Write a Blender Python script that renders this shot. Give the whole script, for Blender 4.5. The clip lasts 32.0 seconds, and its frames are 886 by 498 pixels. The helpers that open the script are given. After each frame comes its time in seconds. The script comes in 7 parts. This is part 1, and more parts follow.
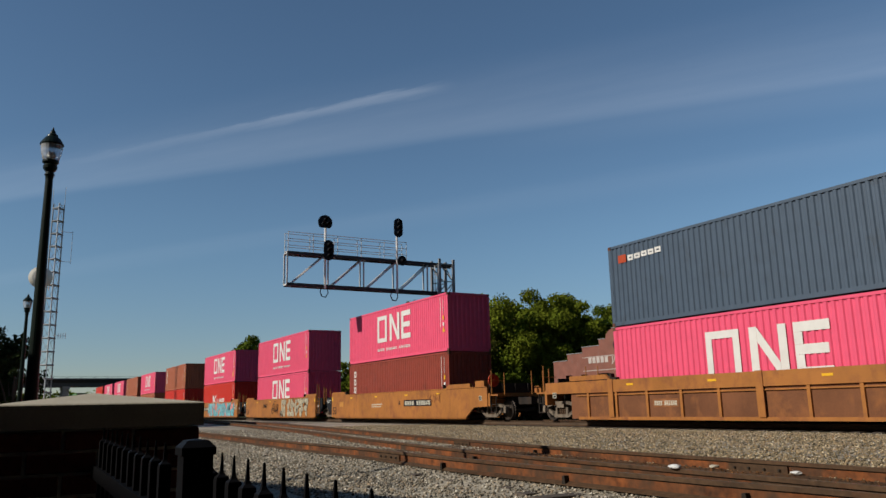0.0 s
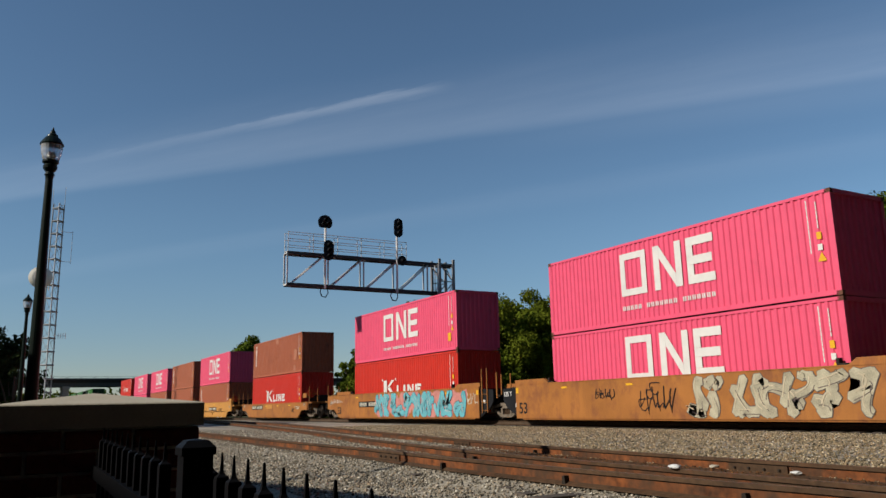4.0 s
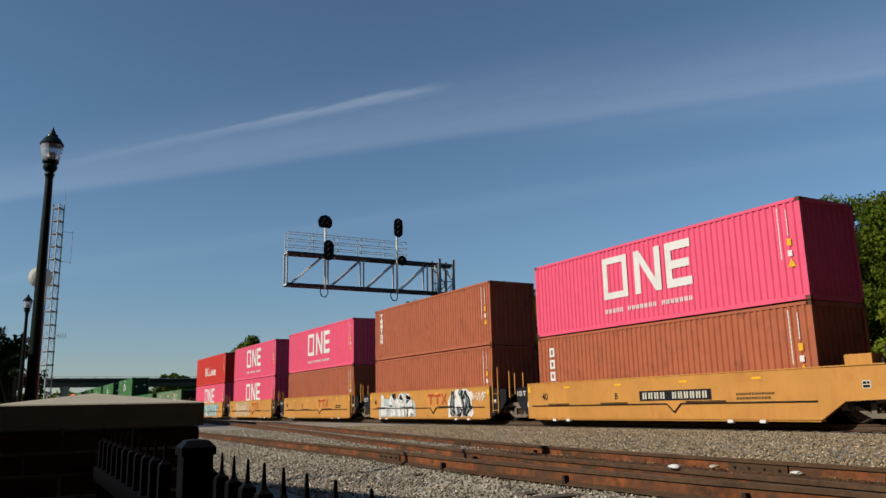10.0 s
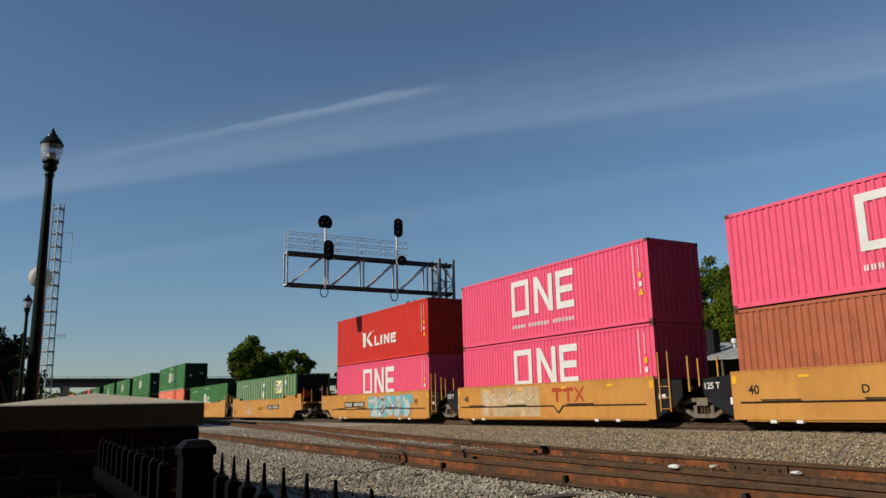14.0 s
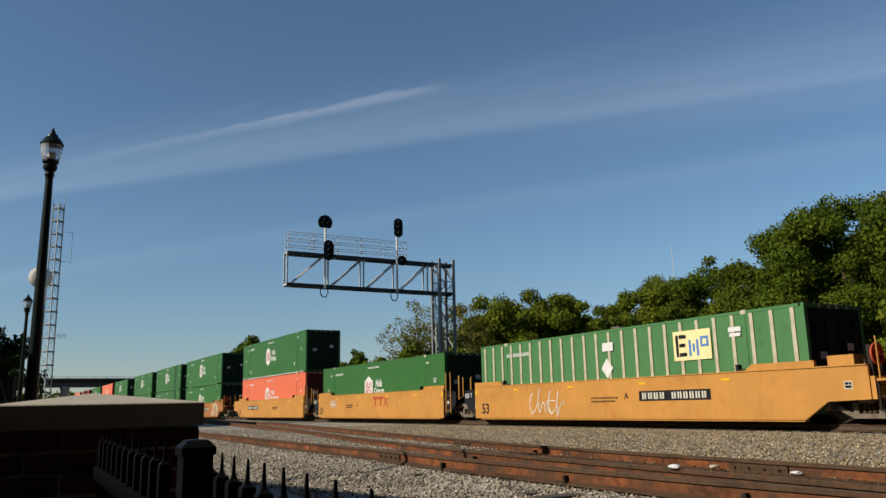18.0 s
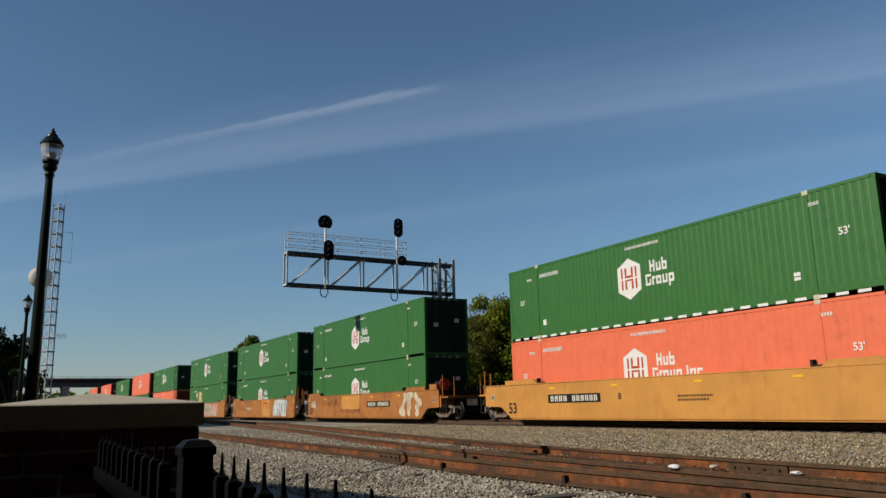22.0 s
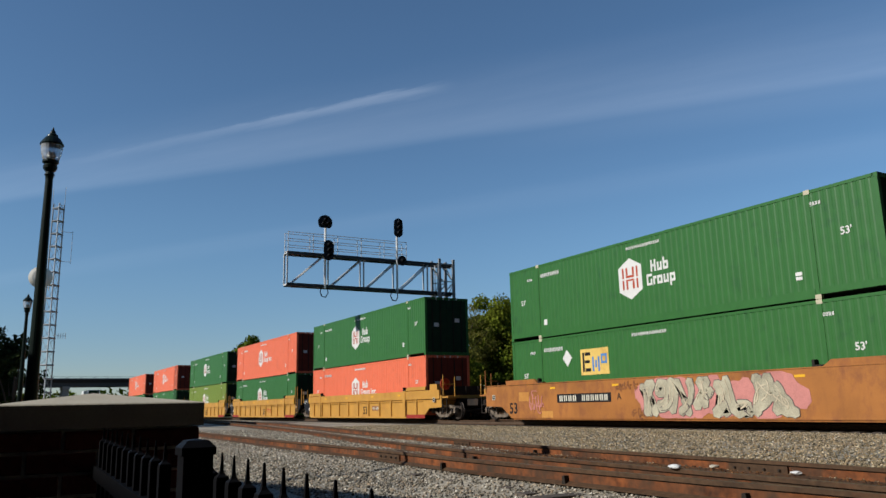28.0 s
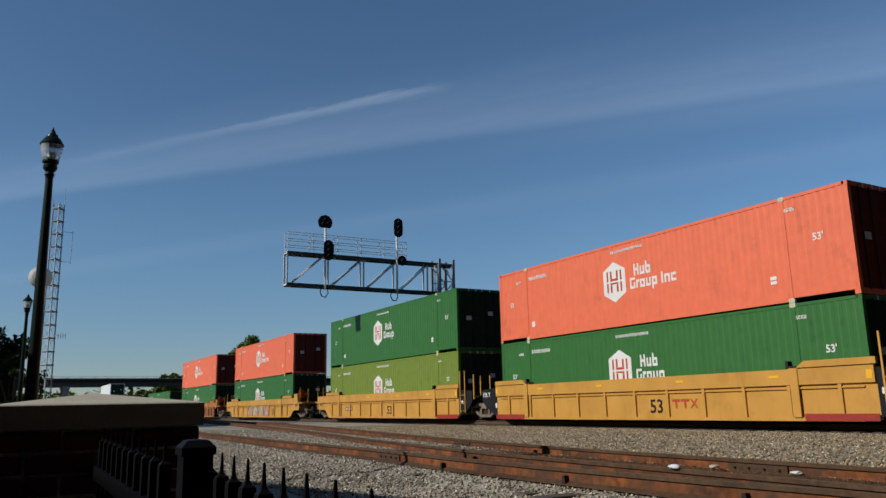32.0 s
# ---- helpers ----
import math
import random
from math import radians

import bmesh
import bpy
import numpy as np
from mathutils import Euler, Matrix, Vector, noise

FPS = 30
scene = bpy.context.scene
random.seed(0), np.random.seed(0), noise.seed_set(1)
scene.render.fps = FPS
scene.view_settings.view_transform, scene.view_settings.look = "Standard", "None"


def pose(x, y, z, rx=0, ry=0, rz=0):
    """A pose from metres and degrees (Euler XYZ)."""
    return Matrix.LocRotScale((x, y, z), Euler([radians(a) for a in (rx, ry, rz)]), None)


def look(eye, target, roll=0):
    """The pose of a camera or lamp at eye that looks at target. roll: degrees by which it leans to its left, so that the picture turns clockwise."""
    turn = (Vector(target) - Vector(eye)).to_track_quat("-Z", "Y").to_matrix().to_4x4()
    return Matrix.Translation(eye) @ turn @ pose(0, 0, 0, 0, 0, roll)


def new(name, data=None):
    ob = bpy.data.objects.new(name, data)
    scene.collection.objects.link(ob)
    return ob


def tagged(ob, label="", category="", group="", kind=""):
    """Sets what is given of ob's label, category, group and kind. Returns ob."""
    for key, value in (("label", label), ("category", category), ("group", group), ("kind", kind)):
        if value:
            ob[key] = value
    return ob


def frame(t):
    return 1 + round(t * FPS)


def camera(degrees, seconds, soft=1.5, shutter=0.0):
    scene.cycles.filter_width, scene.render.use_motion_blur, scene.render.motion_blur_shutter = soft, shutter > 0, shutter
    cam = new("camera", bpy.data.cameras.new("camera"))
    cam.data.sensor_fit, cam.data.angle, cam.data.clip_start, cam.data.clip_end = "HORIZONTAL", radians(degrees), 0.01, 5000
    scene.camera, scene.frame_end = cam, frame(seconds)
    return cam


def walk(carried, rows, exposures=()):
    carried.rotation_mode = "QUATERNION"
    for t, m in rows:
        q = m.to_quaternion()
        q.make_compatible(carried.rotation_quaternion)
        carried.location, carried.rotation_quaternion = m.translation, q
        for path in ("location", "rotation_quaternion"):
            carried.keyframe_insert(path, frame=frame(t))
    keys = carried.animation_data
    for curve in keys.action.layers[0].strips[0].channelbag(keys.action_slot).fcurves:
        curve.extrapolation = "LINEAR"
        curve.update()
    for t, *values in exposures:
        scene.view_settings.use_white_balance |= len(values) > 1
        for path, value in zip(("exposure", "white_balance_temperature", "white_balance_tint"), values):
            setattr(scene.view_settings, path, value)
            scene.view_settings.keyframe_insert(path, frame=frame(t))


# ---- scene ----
EYE = Vector((0.0, 0.0, 1.65))
AHEAD = Vector((-0.84870, 0.48949, 0.20024))
cam = camera(60.12, 32.0)
walk(cam, [(0.0, look(EYE, EYE + 10 * AHEAD, -1.28)), (32.0, look(EYE, EYE + 10 * AHEAD, -1.28))], exposures=[(0.0, -0.08, 6670, 10), (1.0, -0.05, 6670, 10), (2.0, 0.06, 6670, 10), (4.0, 0.02, 6670, 10), (6.0, -0.03, 6670, 10), (7.0, -0.05, 6670, 10), (8.0, 0.15, 6670, 10), (9.0, 0.05, 6670, 10), (10.0, 0.05, 6670, 10), (11.0, -0.02, 6670, 10), (12.0, 0.03, 6670, 10), (14.0, -0.03, 6670, 10), (17.0, -0.06, 6770, 10), (18.5, 0.22, 6770, 10), (20.0, 0.2, 6770, 10), (21.0, 0.05, 6670, 10), (22.0, -0.02, 6670, 10), (23.0, 0, 6670, 10), (24.0, 0.2, 6530, 10), (25.0, -0.05, 6430, 10), (26.5, 0, 6270, 10), (28.0, 0.1, 6170, 10), (29.0, 0, 6020, 10), (30.0, 0, 6070, 10), (31.0, -0.12, 6170, 10), (32.0, -0.12, 6170, 10)])

# ---- levels and lines, in metres ----
RAIL = 0.95          # rail head above the path by the fence
BED = 0.77           # ballast under the rails
TRACK = 19.935       # centre line of the main track
TIER = 4.235         # between the tiers


def run(t):
    """Metres that the train has gone since the middle of the clip."""
    u = (t - 16.0) / 16.0
    return 163.902 * u + 3.304 * u * u + 0.4486 * u ** 3


# ---- world and sun ----
CLOUD = 0.5
SUN = Vector((0.09, 0.86, -0.50)).normalized()
world = bpy.data.worlds.new("sky")
scene.world = world
world.use_nodes = True
wn, wl = world.node_tree.nodes, world.node_tree.links
wn.clear()
sky = wn.new("ShaderNodeTexSky")
sky.sky_type, sky.sun_disc = "NISHITA", False
sky.sun_elevation = math.asin(-SUN.z)
sky.sun_rotation = math.atan2(-SUN.x, -SUN.y)
sky.altitude, sky.air_density, sky.dust_density, sky.ozone_density = 200, 0.97, 0.08, 3.6
back = wn.new("ShaderNodeBackground")
back.inputs["Strength"].default_value = 0.0915
out = wn.new("ShaderNodeOutputWorld")
# thin high cloud: a contrail and a veil below it, on a level sheet far up
def node(kind, op=None, *ins):
    q = wn.new(kind)
    if op:
        q.operation = op
    for k, v in enumerate(ins):
        if isinstance(v, (int, float)):
            q.inputs[k].default_value = v
        elif v is not None:
            wl.new(v, q.inputs[k])
    return q.outputs[0]


def calc(op, *ins):
    return node("ShaderNodeMath", op, *ins)


def ramp_between(v, a, b):
    q = wn.new("ShaderNodeMapRange")
    q.interpolation_type = "SMOOTHSTEP"
    wl.new(v, q.inputs["Value"])
    q.inputs["From Min"].default_value, q.inputs["From Max"].default_value = a, b
    return q.outputs[0]


ways = wn.new("ShaderNodeTexCoord")
xyz = wn.new("ShaderNodeSeparateXYZ")
wl.new(ways.outputs["Generated"], xyz.inputs[0])
up = calc("MAXIMUM", xyz.outputs["Z"], 0.03)
p, q = calc("DIVIDE", xyz.outputs["X"], up), calc("DIVIDE", xyz.outputs["Y"], up)
across = calc("SUBTRACT", q, calc("MULTIPLY", p, 0.633))
along = calc("ADD", calc("MULTIPLY", p, 0.845), calc("MULTIPLY", q, 0.535))
place = wn.new("ShaderNodeCombineXYZ")
wl.new(calc("MULTIPLY", along, 0.55), place.inputs[0]), wl.new(calc("MULTIPLY", across, 2.4), place.inputs[1])
wisps = wn.new("ShaderNodeTexNoise")
wisps.inputs["Scale"].default_value, wisps.inputs["Detail"].default_value, wisps.inputs["Roughness"].default_value = 1.6, 7, 0.6
wl.new(place.outputs[0], wisps.inputs["Vector"])
fuzz = calc("MULTIPLY", calc("SUBTRACT", wisps.outputs["Fac"], 0.5), 0.22)
edge = calc("ADD", across, fuzz)
low_edge = calc("ADD", calc("SUBTRACT", q, calc("MULTIPLY", p, 0.863)), calc("MULTIPLY", fuzz, 0.8))
veil = calc("MULTIPLY", ramp_between(low_edge, 2.55, 3.36), calc("SUBTRACT", 1.0, ramp_between(low_edge, 3.38, 3.56)))
fringe = calc("MULTIPLY", calc("MULTIPLY", ramp_between(low_edge, 3.2, 3.5), calc("SUBTRACT", 1.0, ramp_between(low_edge, 3.6, 3.98))), ramp_between(along, -1.5, -0.2))
veil = calc("ADD", veil, calc("MULTIPLY", fringe, 0.45))
puffs = wn.new("ShaderNodeTexNoise")
puffs.inputs["Scale"].default_value, puffs.inputs["Detail"].default_value, puffs.inputs["Roughness"].default_value = 9.0, 5, 0.65
wl.new(place.outputs[0], puffs.inputs["Vector"])
core = calc("ADD", calc("SUBTRACT", q, calc("MULTIPLY", p, 0.719)), calc("MULTIPLY", calc("SUBTRACT", puffs.outputs["Fac"], 0.5), 0.10))
trail = calc("MULTIPLY", ramp_between(core, 2.515, 2.56), calc("SUBTRACT", 1.0, ramp_between(core, 2.565, 2.66)))
trail = calc("MULTIPLY", trail, calc("ADD", 0.5, puffs.outputs["Fac"]))
trail = calc("MULTIPLY", trail, calc("MULTIPLY", calc("ADD", calc("MULTIPLY", ramp_between(along, -3.0, -2.2), 0.3), calc("MULTIPLY", ramp_between(along, -2.2, -1.55), 0.7)), calc("SUBTRACT", 1.0, ramp_between(along, -1.2, -0.98))))
high = calc("MULTIPLY", ramp_between(edge, 3.75, 4.05), calc("SUBTRACT", 1.0, ramp_between(edge, 4.05, 4.5)))
streak = calc("ADD", 0.45, wisps.outputs["Fac"])
cloud = calc("MULTIPLY", calc("ADD", calc("ADD", calc("MULTIPLY", veil, 1.25 * CLOUD), calc("MULTIPLY", trail, 2.0 * CLOUD)), calc("MULTIPLY", high, 0.35 * CLOUD)), streak)
mixed = wn.new("ShaderNodeMix")
mixed.data_type, mixed.blend_type = "RGBA", "ADD"
mixed.inputs["Factor"].default_value = 1.0
tone = wn.new("ShaderNodeVectorMath")
tone.operation = "SCALE"
tone.inputs[0].default_value = (1.0, 0.98, 0.95)
wl.new(cloud, tone.inputs["Scale"])
clear = wn.new("ShaderNodeVectorMath")          # a dry, clear evening sky, with little red in it
clear.operation = "MULTIPLY"
clear.inputs[1].default_value = (0.89, 0.99, 0.985)
wl.new(sky.outputs[0], clear.inputs[0])
haze = wn.new("ShaderNodeMix")          # thin grey haze all round the horizon
haze.data_type = "RGBA"
haze.inputs["A"].default_value, haze.inputs["B"].default_value = (0.78, 0.70, 0.76, 1), (1, 1, 1, 1)
wl.new(ramp_between(xyz.outputs["Z"], -0.06, 0.24), haze.inputs["Factor"])
dim = wn.new("ShaderNodeVectorMath")
dim.operation = "MULTIPLY"
wl.new(clear.outputs[0], dim.inputs[0]), wl.new(haze.outputs["Result"], dim.inputs[1])
wl.new(dim.outputs[0], mixed.inputs["A"]), wl.new(tone.outputs[0], mixed.inputs["B"])
wl.new(mixed.outputs["Result"], back.inputs["Color"])
wl.new(back.outputs[0], out.inputs["Surface"])

sun = new("sun", bpy.data.lights.new("sun", "SUN"))
sun.data.energy, sun.data.angle, sun.data.color = 4.95, radians(0.53), (1.0, 0.95, 0.86)
sun.matrix_world = look((0, 0, 60), Vector((0, 0, 60)) + SUN)


# ---- materials ----
def material(name, colour, rough=0.6, metal=0.0, vary=0.25, scale=3.0, bump=0.0, fine=60.0, dirt=None, dirty=0.0, gloss=0.25, random_tint=0.0, streak=None):
    """A surface with a base colour, two scales of variation, stains and fine relief."""
    m = bpy.data.materials.new(name)
    m.use_nodes = True
    n, l = m.node_tree.nodes, m.node_tree.links
    b = n["Principled BSDF"]
    b.inputs["Roughness"].default_value, b.inputs["Metallic"].default_value = rough, metal
    b.inputs["Specular IOR Level"].default_value = gloss
    tc = n.new("ShaderNodeTexCoord")
    big, small = n.new("ShaderNodeTexNoise"), n.new("ShaderNodeTexNoise")
    big.inputs["Scale"].default_value, big.inputs["Detail"].default_value = scale, 5
    small.inputs["Scale"].default_value, small.inputs["Detail"].default_value = fine, 3
    l.new(tc.outputs["Object"], big.inputs["Vector"]), l.new(tc.outputs["Object"], small.inputs["Vector"])
    add = n.new("ShaderNodeMath")
    add.operation = "ADD"
    l.new(big.outputs["Fac"], add.inputs[0]), l.new(small.outputs["Fac"], add.inputs[1])
    ramp = n.new("ShaderNodeMapRange")
    ramp.inputs["From Min"].default_value, ramp.inputs["From Max"].default_value = 0.65, 1.35
    ramp.inputs["To Min"].default_value, ramp.inputs["To Max"].default_value = 1 - vary, 1 + vary
    l.new(add.outputs[0], ramp.inputs["Value"])
    value = ramp.outputs[0]
    if random_tint:
        info, mr, mul = n.new("ShaderNodeObjectInfo"), n.new("ShaderNodeMapRange"), n.new("ShaderNodeMath")
        mr.inputs["To Min"].default_value, mr.inputs["To Max"].default_value = 1 - random_tint, 1 + random_tint
        mul.operation = "MULTIPLY"
        l.new(info.outputs["Random"], mr.inputs["Value"]), l.new(mr.outputs[0], mul.inputs[0]), l.new(value, mul.inputs[1])
        value = mul.outputs[0]
    hue = n.new("ShaderNodeHueSaturation")
    hue.inputs["Color"].default_value = (*colour, 1)
    l.new(value, hue.inputs["Value"])
    colour_out = hue.outputs[0]
    if dirt:
        stain, mr, mix = n.new("ShaderNodeTexNoise"), n.new("ShaderNodeMapRange"), n.new("ShaderNodeMix")
        mapping = n.new("ShaderNodeMapping")
        mapping.inputs["Scale"].default_value = (0.8, 0.8, 0.55)
        l.new(tc.outputs["Object"], mapping.inputs["Vector"]), l.new(mapping.outputs[0], stain.inputs["Vector"])
        stain.inputs["Scale"].default_value, stain.inputs["Detail"].default_value, stain.inputs["Roughness"].default_value = 2.2, 8, 0.68
        mr.inputs["From Min"].default_value, mr.inputs["From Max"].default_value = 0.62 - 0.3 * dirty, 0.86 - 0.3 * dirty
        mix.data_type = "RGBA"
        mix.inputs["B"].default_value = (*dirt, 1)
        l.new(stain.outputs["Fac"], mr.inputs["Value"]), l.new(mr.outputs[0], mix.inputs["Factor"]), l.new(colour_out, mix.inputs["A"])
        colour_out = mix.outputs["Result"]
    if streak:
        # rain-washed runs of grime, long and upright
        run_map, run_noise, mr, mix = n.new("ShaderNodeMapping"), n.new("ShaderNodeTexNoise"), n.new("ShaderNodeMapRange"), n.new("ShaderNodeMix")
        run_map.inputs["Scale"].default_value = (5.0, 5.0, 0.45)
        l.new(tc.outputs["Object"], run_map.inputs["Vector"]), l.new(run_map.outputs[0], run_noise.inputs["Vector"])
        run_noise.inputs["Scale"].default_value, run_noise.inputs["Detail"].default_value, run_noise.inputs["Roughness"].default_value = 1.0, 6, 0.7
        mr.inputs["From Min"].default_value, mr.inputs["From Max"].default_value, mr.inputs["To Max"].default_value = 0.5, 0.85, 0.36
        mix.data_type = "RGBA"
        mix.inputs["B"].default_value = (*streak, 1)
        l.new(run_noise.outputs["Fac"], mr.inputs["Value"]), l.new(mr.outputs[0], mix.inputs["Factor"]), l.new(colour_out, mix.inputs["A"])
        colour_out = mix.outputs["Result"]
    l.new(colour_out, b.inputs["Base Color"])
    if bump:
        bp = n.new("ShaderNodeBump")
        bp.inputs["Strength"].default_value, bp.inputs["Distance"].default_value = bump, 0.02
        l.new(small.outputs["Fac"], bp.inputs["Height"]), l.new(bp.outputs[0], b.inputs["Normal"])
    return m


pink = material("pink paint", (0.648, 0.079, 0.15), 0.5, vary=0.08, dirt=(0.395, 0.0632, 0.103), dirty=0.1, streak=(0.435, 0.0553, 0.0948))
kred = material("red paint", (0.49, 0.0277, 0.0158), 0.45, vary=0.12, dirt=(0.237, 0.0395, 0.0316), dirty=0.15, streak=(0.276, 0.0237, 0.0158))
# Door colours set darker than the walls, to hold the end's shade.
doorshade = material("dark container door paint", (0.0126, 0.03, 0.0142), 0.6, vary=0.25, gloss=0.08)
doorshade_red = material("dark red container door paint", (0.126, 0.0237, 0.0142), 0.6, vary=0.25, gloss=0.08)
brown = material("brown paint", (0.33, 0.095, 0.044), 0.5, vary=0.15, dirt=(0.126, 0.0474, 0.0316), dirty=0.25, streak=(0.158, 0.0553, 0.0316))
maroon = material("maroon paint", (0.229, 0.0442, 0.0277), 0.5, vary=0.15, dirt=(0.079, 0.0316, 0.0237), dirty=0.2, streak=(0.0948, 0.0277, 0.0198))
slate = material("slate paint", (0.0553, 0.079, 0.111), 0.5, vary=0.12, dirt=(0.0395, 0.0395, 0.0395), dirty=0.15, streak=(0.0395, 0.0474, 0.0592))
green = material("green paint", (0.03, 0.112, 0.0253), 0.45, vary=0.1, dirt=(0.0158, 0.0553, 0.0237), dirty=0.15, streak=(0.0174, 0.0632, 0.0198))
olive = material("olive paint", (0.126, 0.174, 0.0237), 0.5, vary=0.12, dirt=(0.0711, 0.0948, 0.0237), dirty=0.2)
orange = material("orange paint", (0.60, 0.128, 0.06), 0.5, vary=0.1, dirt=(0.316, 0.079, 0.0395), dirty=0.15, streak=(0.356, 0.079, 0.0355))
ribgreen = material("ribbed green paint", (0.0553, 0.158, 0.0553), 0.5, vary=0.1, dirt=(0.0395, 0.079, 0.0316), dirty=0.15, streak=(0.0355, 0.0948, 0.0316))
ribgrey = material("rib grey", (0.40, 0.36, 0.25), 0.5)
whitebox = material("white paint", (0.553, 0.553, 0.537), 0.5, dirt=(0.316, 0.3, 0.276), dirty=0.2)
ochre = material("ochre car paint", (0.42, 0.195, 0.042), 0.6, vary=0.2, scale=0.9, dirt=(0.34, 0.13, 0.03), dirty=0.3, streak=(0.22, 0.09, 0.025))
rustcar = material("faded ochre car paint", (0.30, 0.115, 0.026), 0.65, vary=0.28, scale=0.9, dirt=(0.17, 0.058, 0.024), dirty=0.45, streak=(0.11, 0.04, 0.018))
panel_rust = material("rusted recessed panel", (0.135, 0.052, 0.022), 0.8, vary=0.4, scale=1.1, dirt=(0.25, 0.095, 0.03), dirty=0.35, streak=(0.07, 0.03, 0.016))
yellow = material("yellow car paint", (0.42, 0.215, 0.04), 0.5, vary=0.16, scale=1.2, dirt=(0.32, 0.14, 0.03), dirty=0.25, streak=(0.24, 0.10, 0.025))
black = material("black paint", (0.0142, 0.0142, 0.0158), 0.5, vary=0.3, gloss=0.08)
running = material("grimy steel", (0.0237, 0.0198, 0.0174), 0.8, 0.1, vary=0.4, dirt=(0.0474, 0.03, 0.0198), dirty=0.4, gloss=0.08)
dustysteel = material("dusty cast steel", (0.15, 0.118, 0.088), 0.8, 0.1, vary=0.4, dirt=(0.0395, 0.0277, 0.0198), dirty=0.4)
wheelsteel = material("wheel steel", (0.0553, 0.0435, 0.0355), 0.5, 0.6, vary=0.3)
white = material("white marking", (0.569, 0.553, 0.521), 0.5, vary=0.1)
redmark = material("red marking", (0.332, 0.0474, 0.0158), 0.6, vary=0.2)
yellowmark = material("yellow marking", (0.632, 0.332, 0.0158), 0.5, vary=0.1)
bluemark = material("blue marking", (0.0632, 0.174, 0.395), 0.5, vary=0.1)
redsill = material("red sill paint", (0.237, 0.0237, 0.0158), 0.6, vary=0.2)
signalblack = material("signal black", (0.00948, 0.00948, 0.0111), 0.45, vary=0.2)
galvanised = material("galvanised steel", (0.46, 0.46, 0.45), 0.5, 0.0, vary=0.15, fine=25)
ironwork = material("black iron paint", (0.00474, 0.00474, 0.00553), 0.5, vary=0.3, gloss=0.1)
lamppaint = material("dark green lamp paint", (0.00632, 0.0126, 0.00948), 0.35, vary=0.3, gloss=0.15)
brick_mat = material("brick", (0.111, 0.0253, 0.0174), 0.85, vary=0.3, bump=0.4, fine=40, random_tint=0.3)
mortar = material("mortar", (0.42, 0.38, 0.33), 0.9, vary=0.2, bump=0.4)
caststone = material("cast stone", (0.40, 0.36, 0.285), 0.85, vary=0.1, scale=6, bump=0.1, fine=90, dirt=(0.126, 0.111, 0.0948), dirty=0.15, gloss=0.08)
farbrick = material("far brick", (0.186, 0.0751, 0.0537), 0.85, vary=0.25, scale=1.5, fine=14, bump=0.3, dirt=(0.158, 0.103, 0.0869), dirty=0.3)
sheetroof = material("sheet roof", (0.284, 0.28, 0.261), 0.6, 0.1, vary=0.2, dirt=(0.198, 0.158, 0.134), dirty=0.2)
concrete = material("bridge concrete", (0.19, 0.182, 0.174), 0.85, vary=0.2, scale=0.6, fine=8)
ballast = material("ballast", (0.269, 0.237, 0.186), 0.9, vary=0.6, scale=0.5, fine=16, bump=0.9)
railrust = material("rusty rail", (0.062, 0.034, 0.017), 0.75, 0.1, vary=0.5, scale=1.6, fine=18, dirt=(0.118, 0.0395, 0.0142), dirty=0.3)
webrust = material("orange rail rust", (0.14, 0.043, 0.012), 0.85, vary=0.85, scale=1.3, fine=12, dirt=(0.0435, 0.0269, 0.0158), dirty=0.75)
railhead = material("brown rail head", (0.125, 0.08, 0.036), 0.6, 0.2, vary=0.6, scale=1.3, fine=20, dirt=(0.0948, 0.0355, 0.0142), dirty=0.25)
rustfines = material("rust-brown fines", (0.085, 0.042, 0.018), 0.95, vary=0.6, scale=1.5, fine=30, bump=0.8, dirt=(0.03, 0.02, 0.012), dirty=0.4)
dullrail = material("dull brown rail", (0.07, 0.045, 0.028), 0.8, vary=0.4, scale=1.3, fine=15)
# Dark iron of bolts and braces; also paints the shade under rail heads.
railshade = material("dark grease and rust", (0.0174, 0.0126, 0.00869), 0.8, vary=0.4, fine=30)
railtop = material("worn rail head", (0.13, 0.095, 0.065), 0.5, 0.4, vary=0.25)
tie_mat = material("wooden sleeper", (0.079, 0.0632, 0.0514), 0.9, vary=0.35, bump=0.5)
asphalt = material("asphalt path", (0.0435, 0.0419, 0.0395), 0.9, vary=0.25, fine=80, bump=0.4)
soil = material("dry grass and soil", (0.079, 0.0829, 0.0355), 0.95, vary=0.4, scale=0.25, fine=6, bump=0.6)
bark = material("bark", (0.0711, 0.0514, 0.0355), 0.9, vary=0.3, fine=20, bump=0.6)


# ---- helpers for meshes ----
def box(bm, x0, x1, y0, y1, z0, z1):
    v = [bm.verts.new((x, y, z)) for x in (x0, x1) for y in (y0, y1) for z in (z0, z1)]
    for f in ((0, 1, 3, 2), (4, 6, 7, 5), (0, 4, 5, 1), (2, 3, 7, 6), (0, 2, 6, 4), (1, 5, 7, 3)):
        bm.faces.new([v[i] for i in f])


def tube(bm, a, b, r, n=8, r2=None):
    a, b = Vector(a), Vector(b)
    q = (b - a).to_track_quat("Z", "Y")
    r2 = r if r2 is None else r2
    rings = []
    for p, rr in ((a, r), (b, r2)):
        rings.append([bm.verts.new(p + q @ Vector((rr * math.cos(math.tau * k / n), rr * math.sin(math.tau * k / n), 0))) for k in range(n)])
    for k in range(n):
        bm.faces.new((rings[0][k], rings[0][(k + 1) % n], rings[1][(k + 1) % n], rings[1][k]))
    bm.faces.new(rings[0][::-1]), bm.faces.new(rings[1])


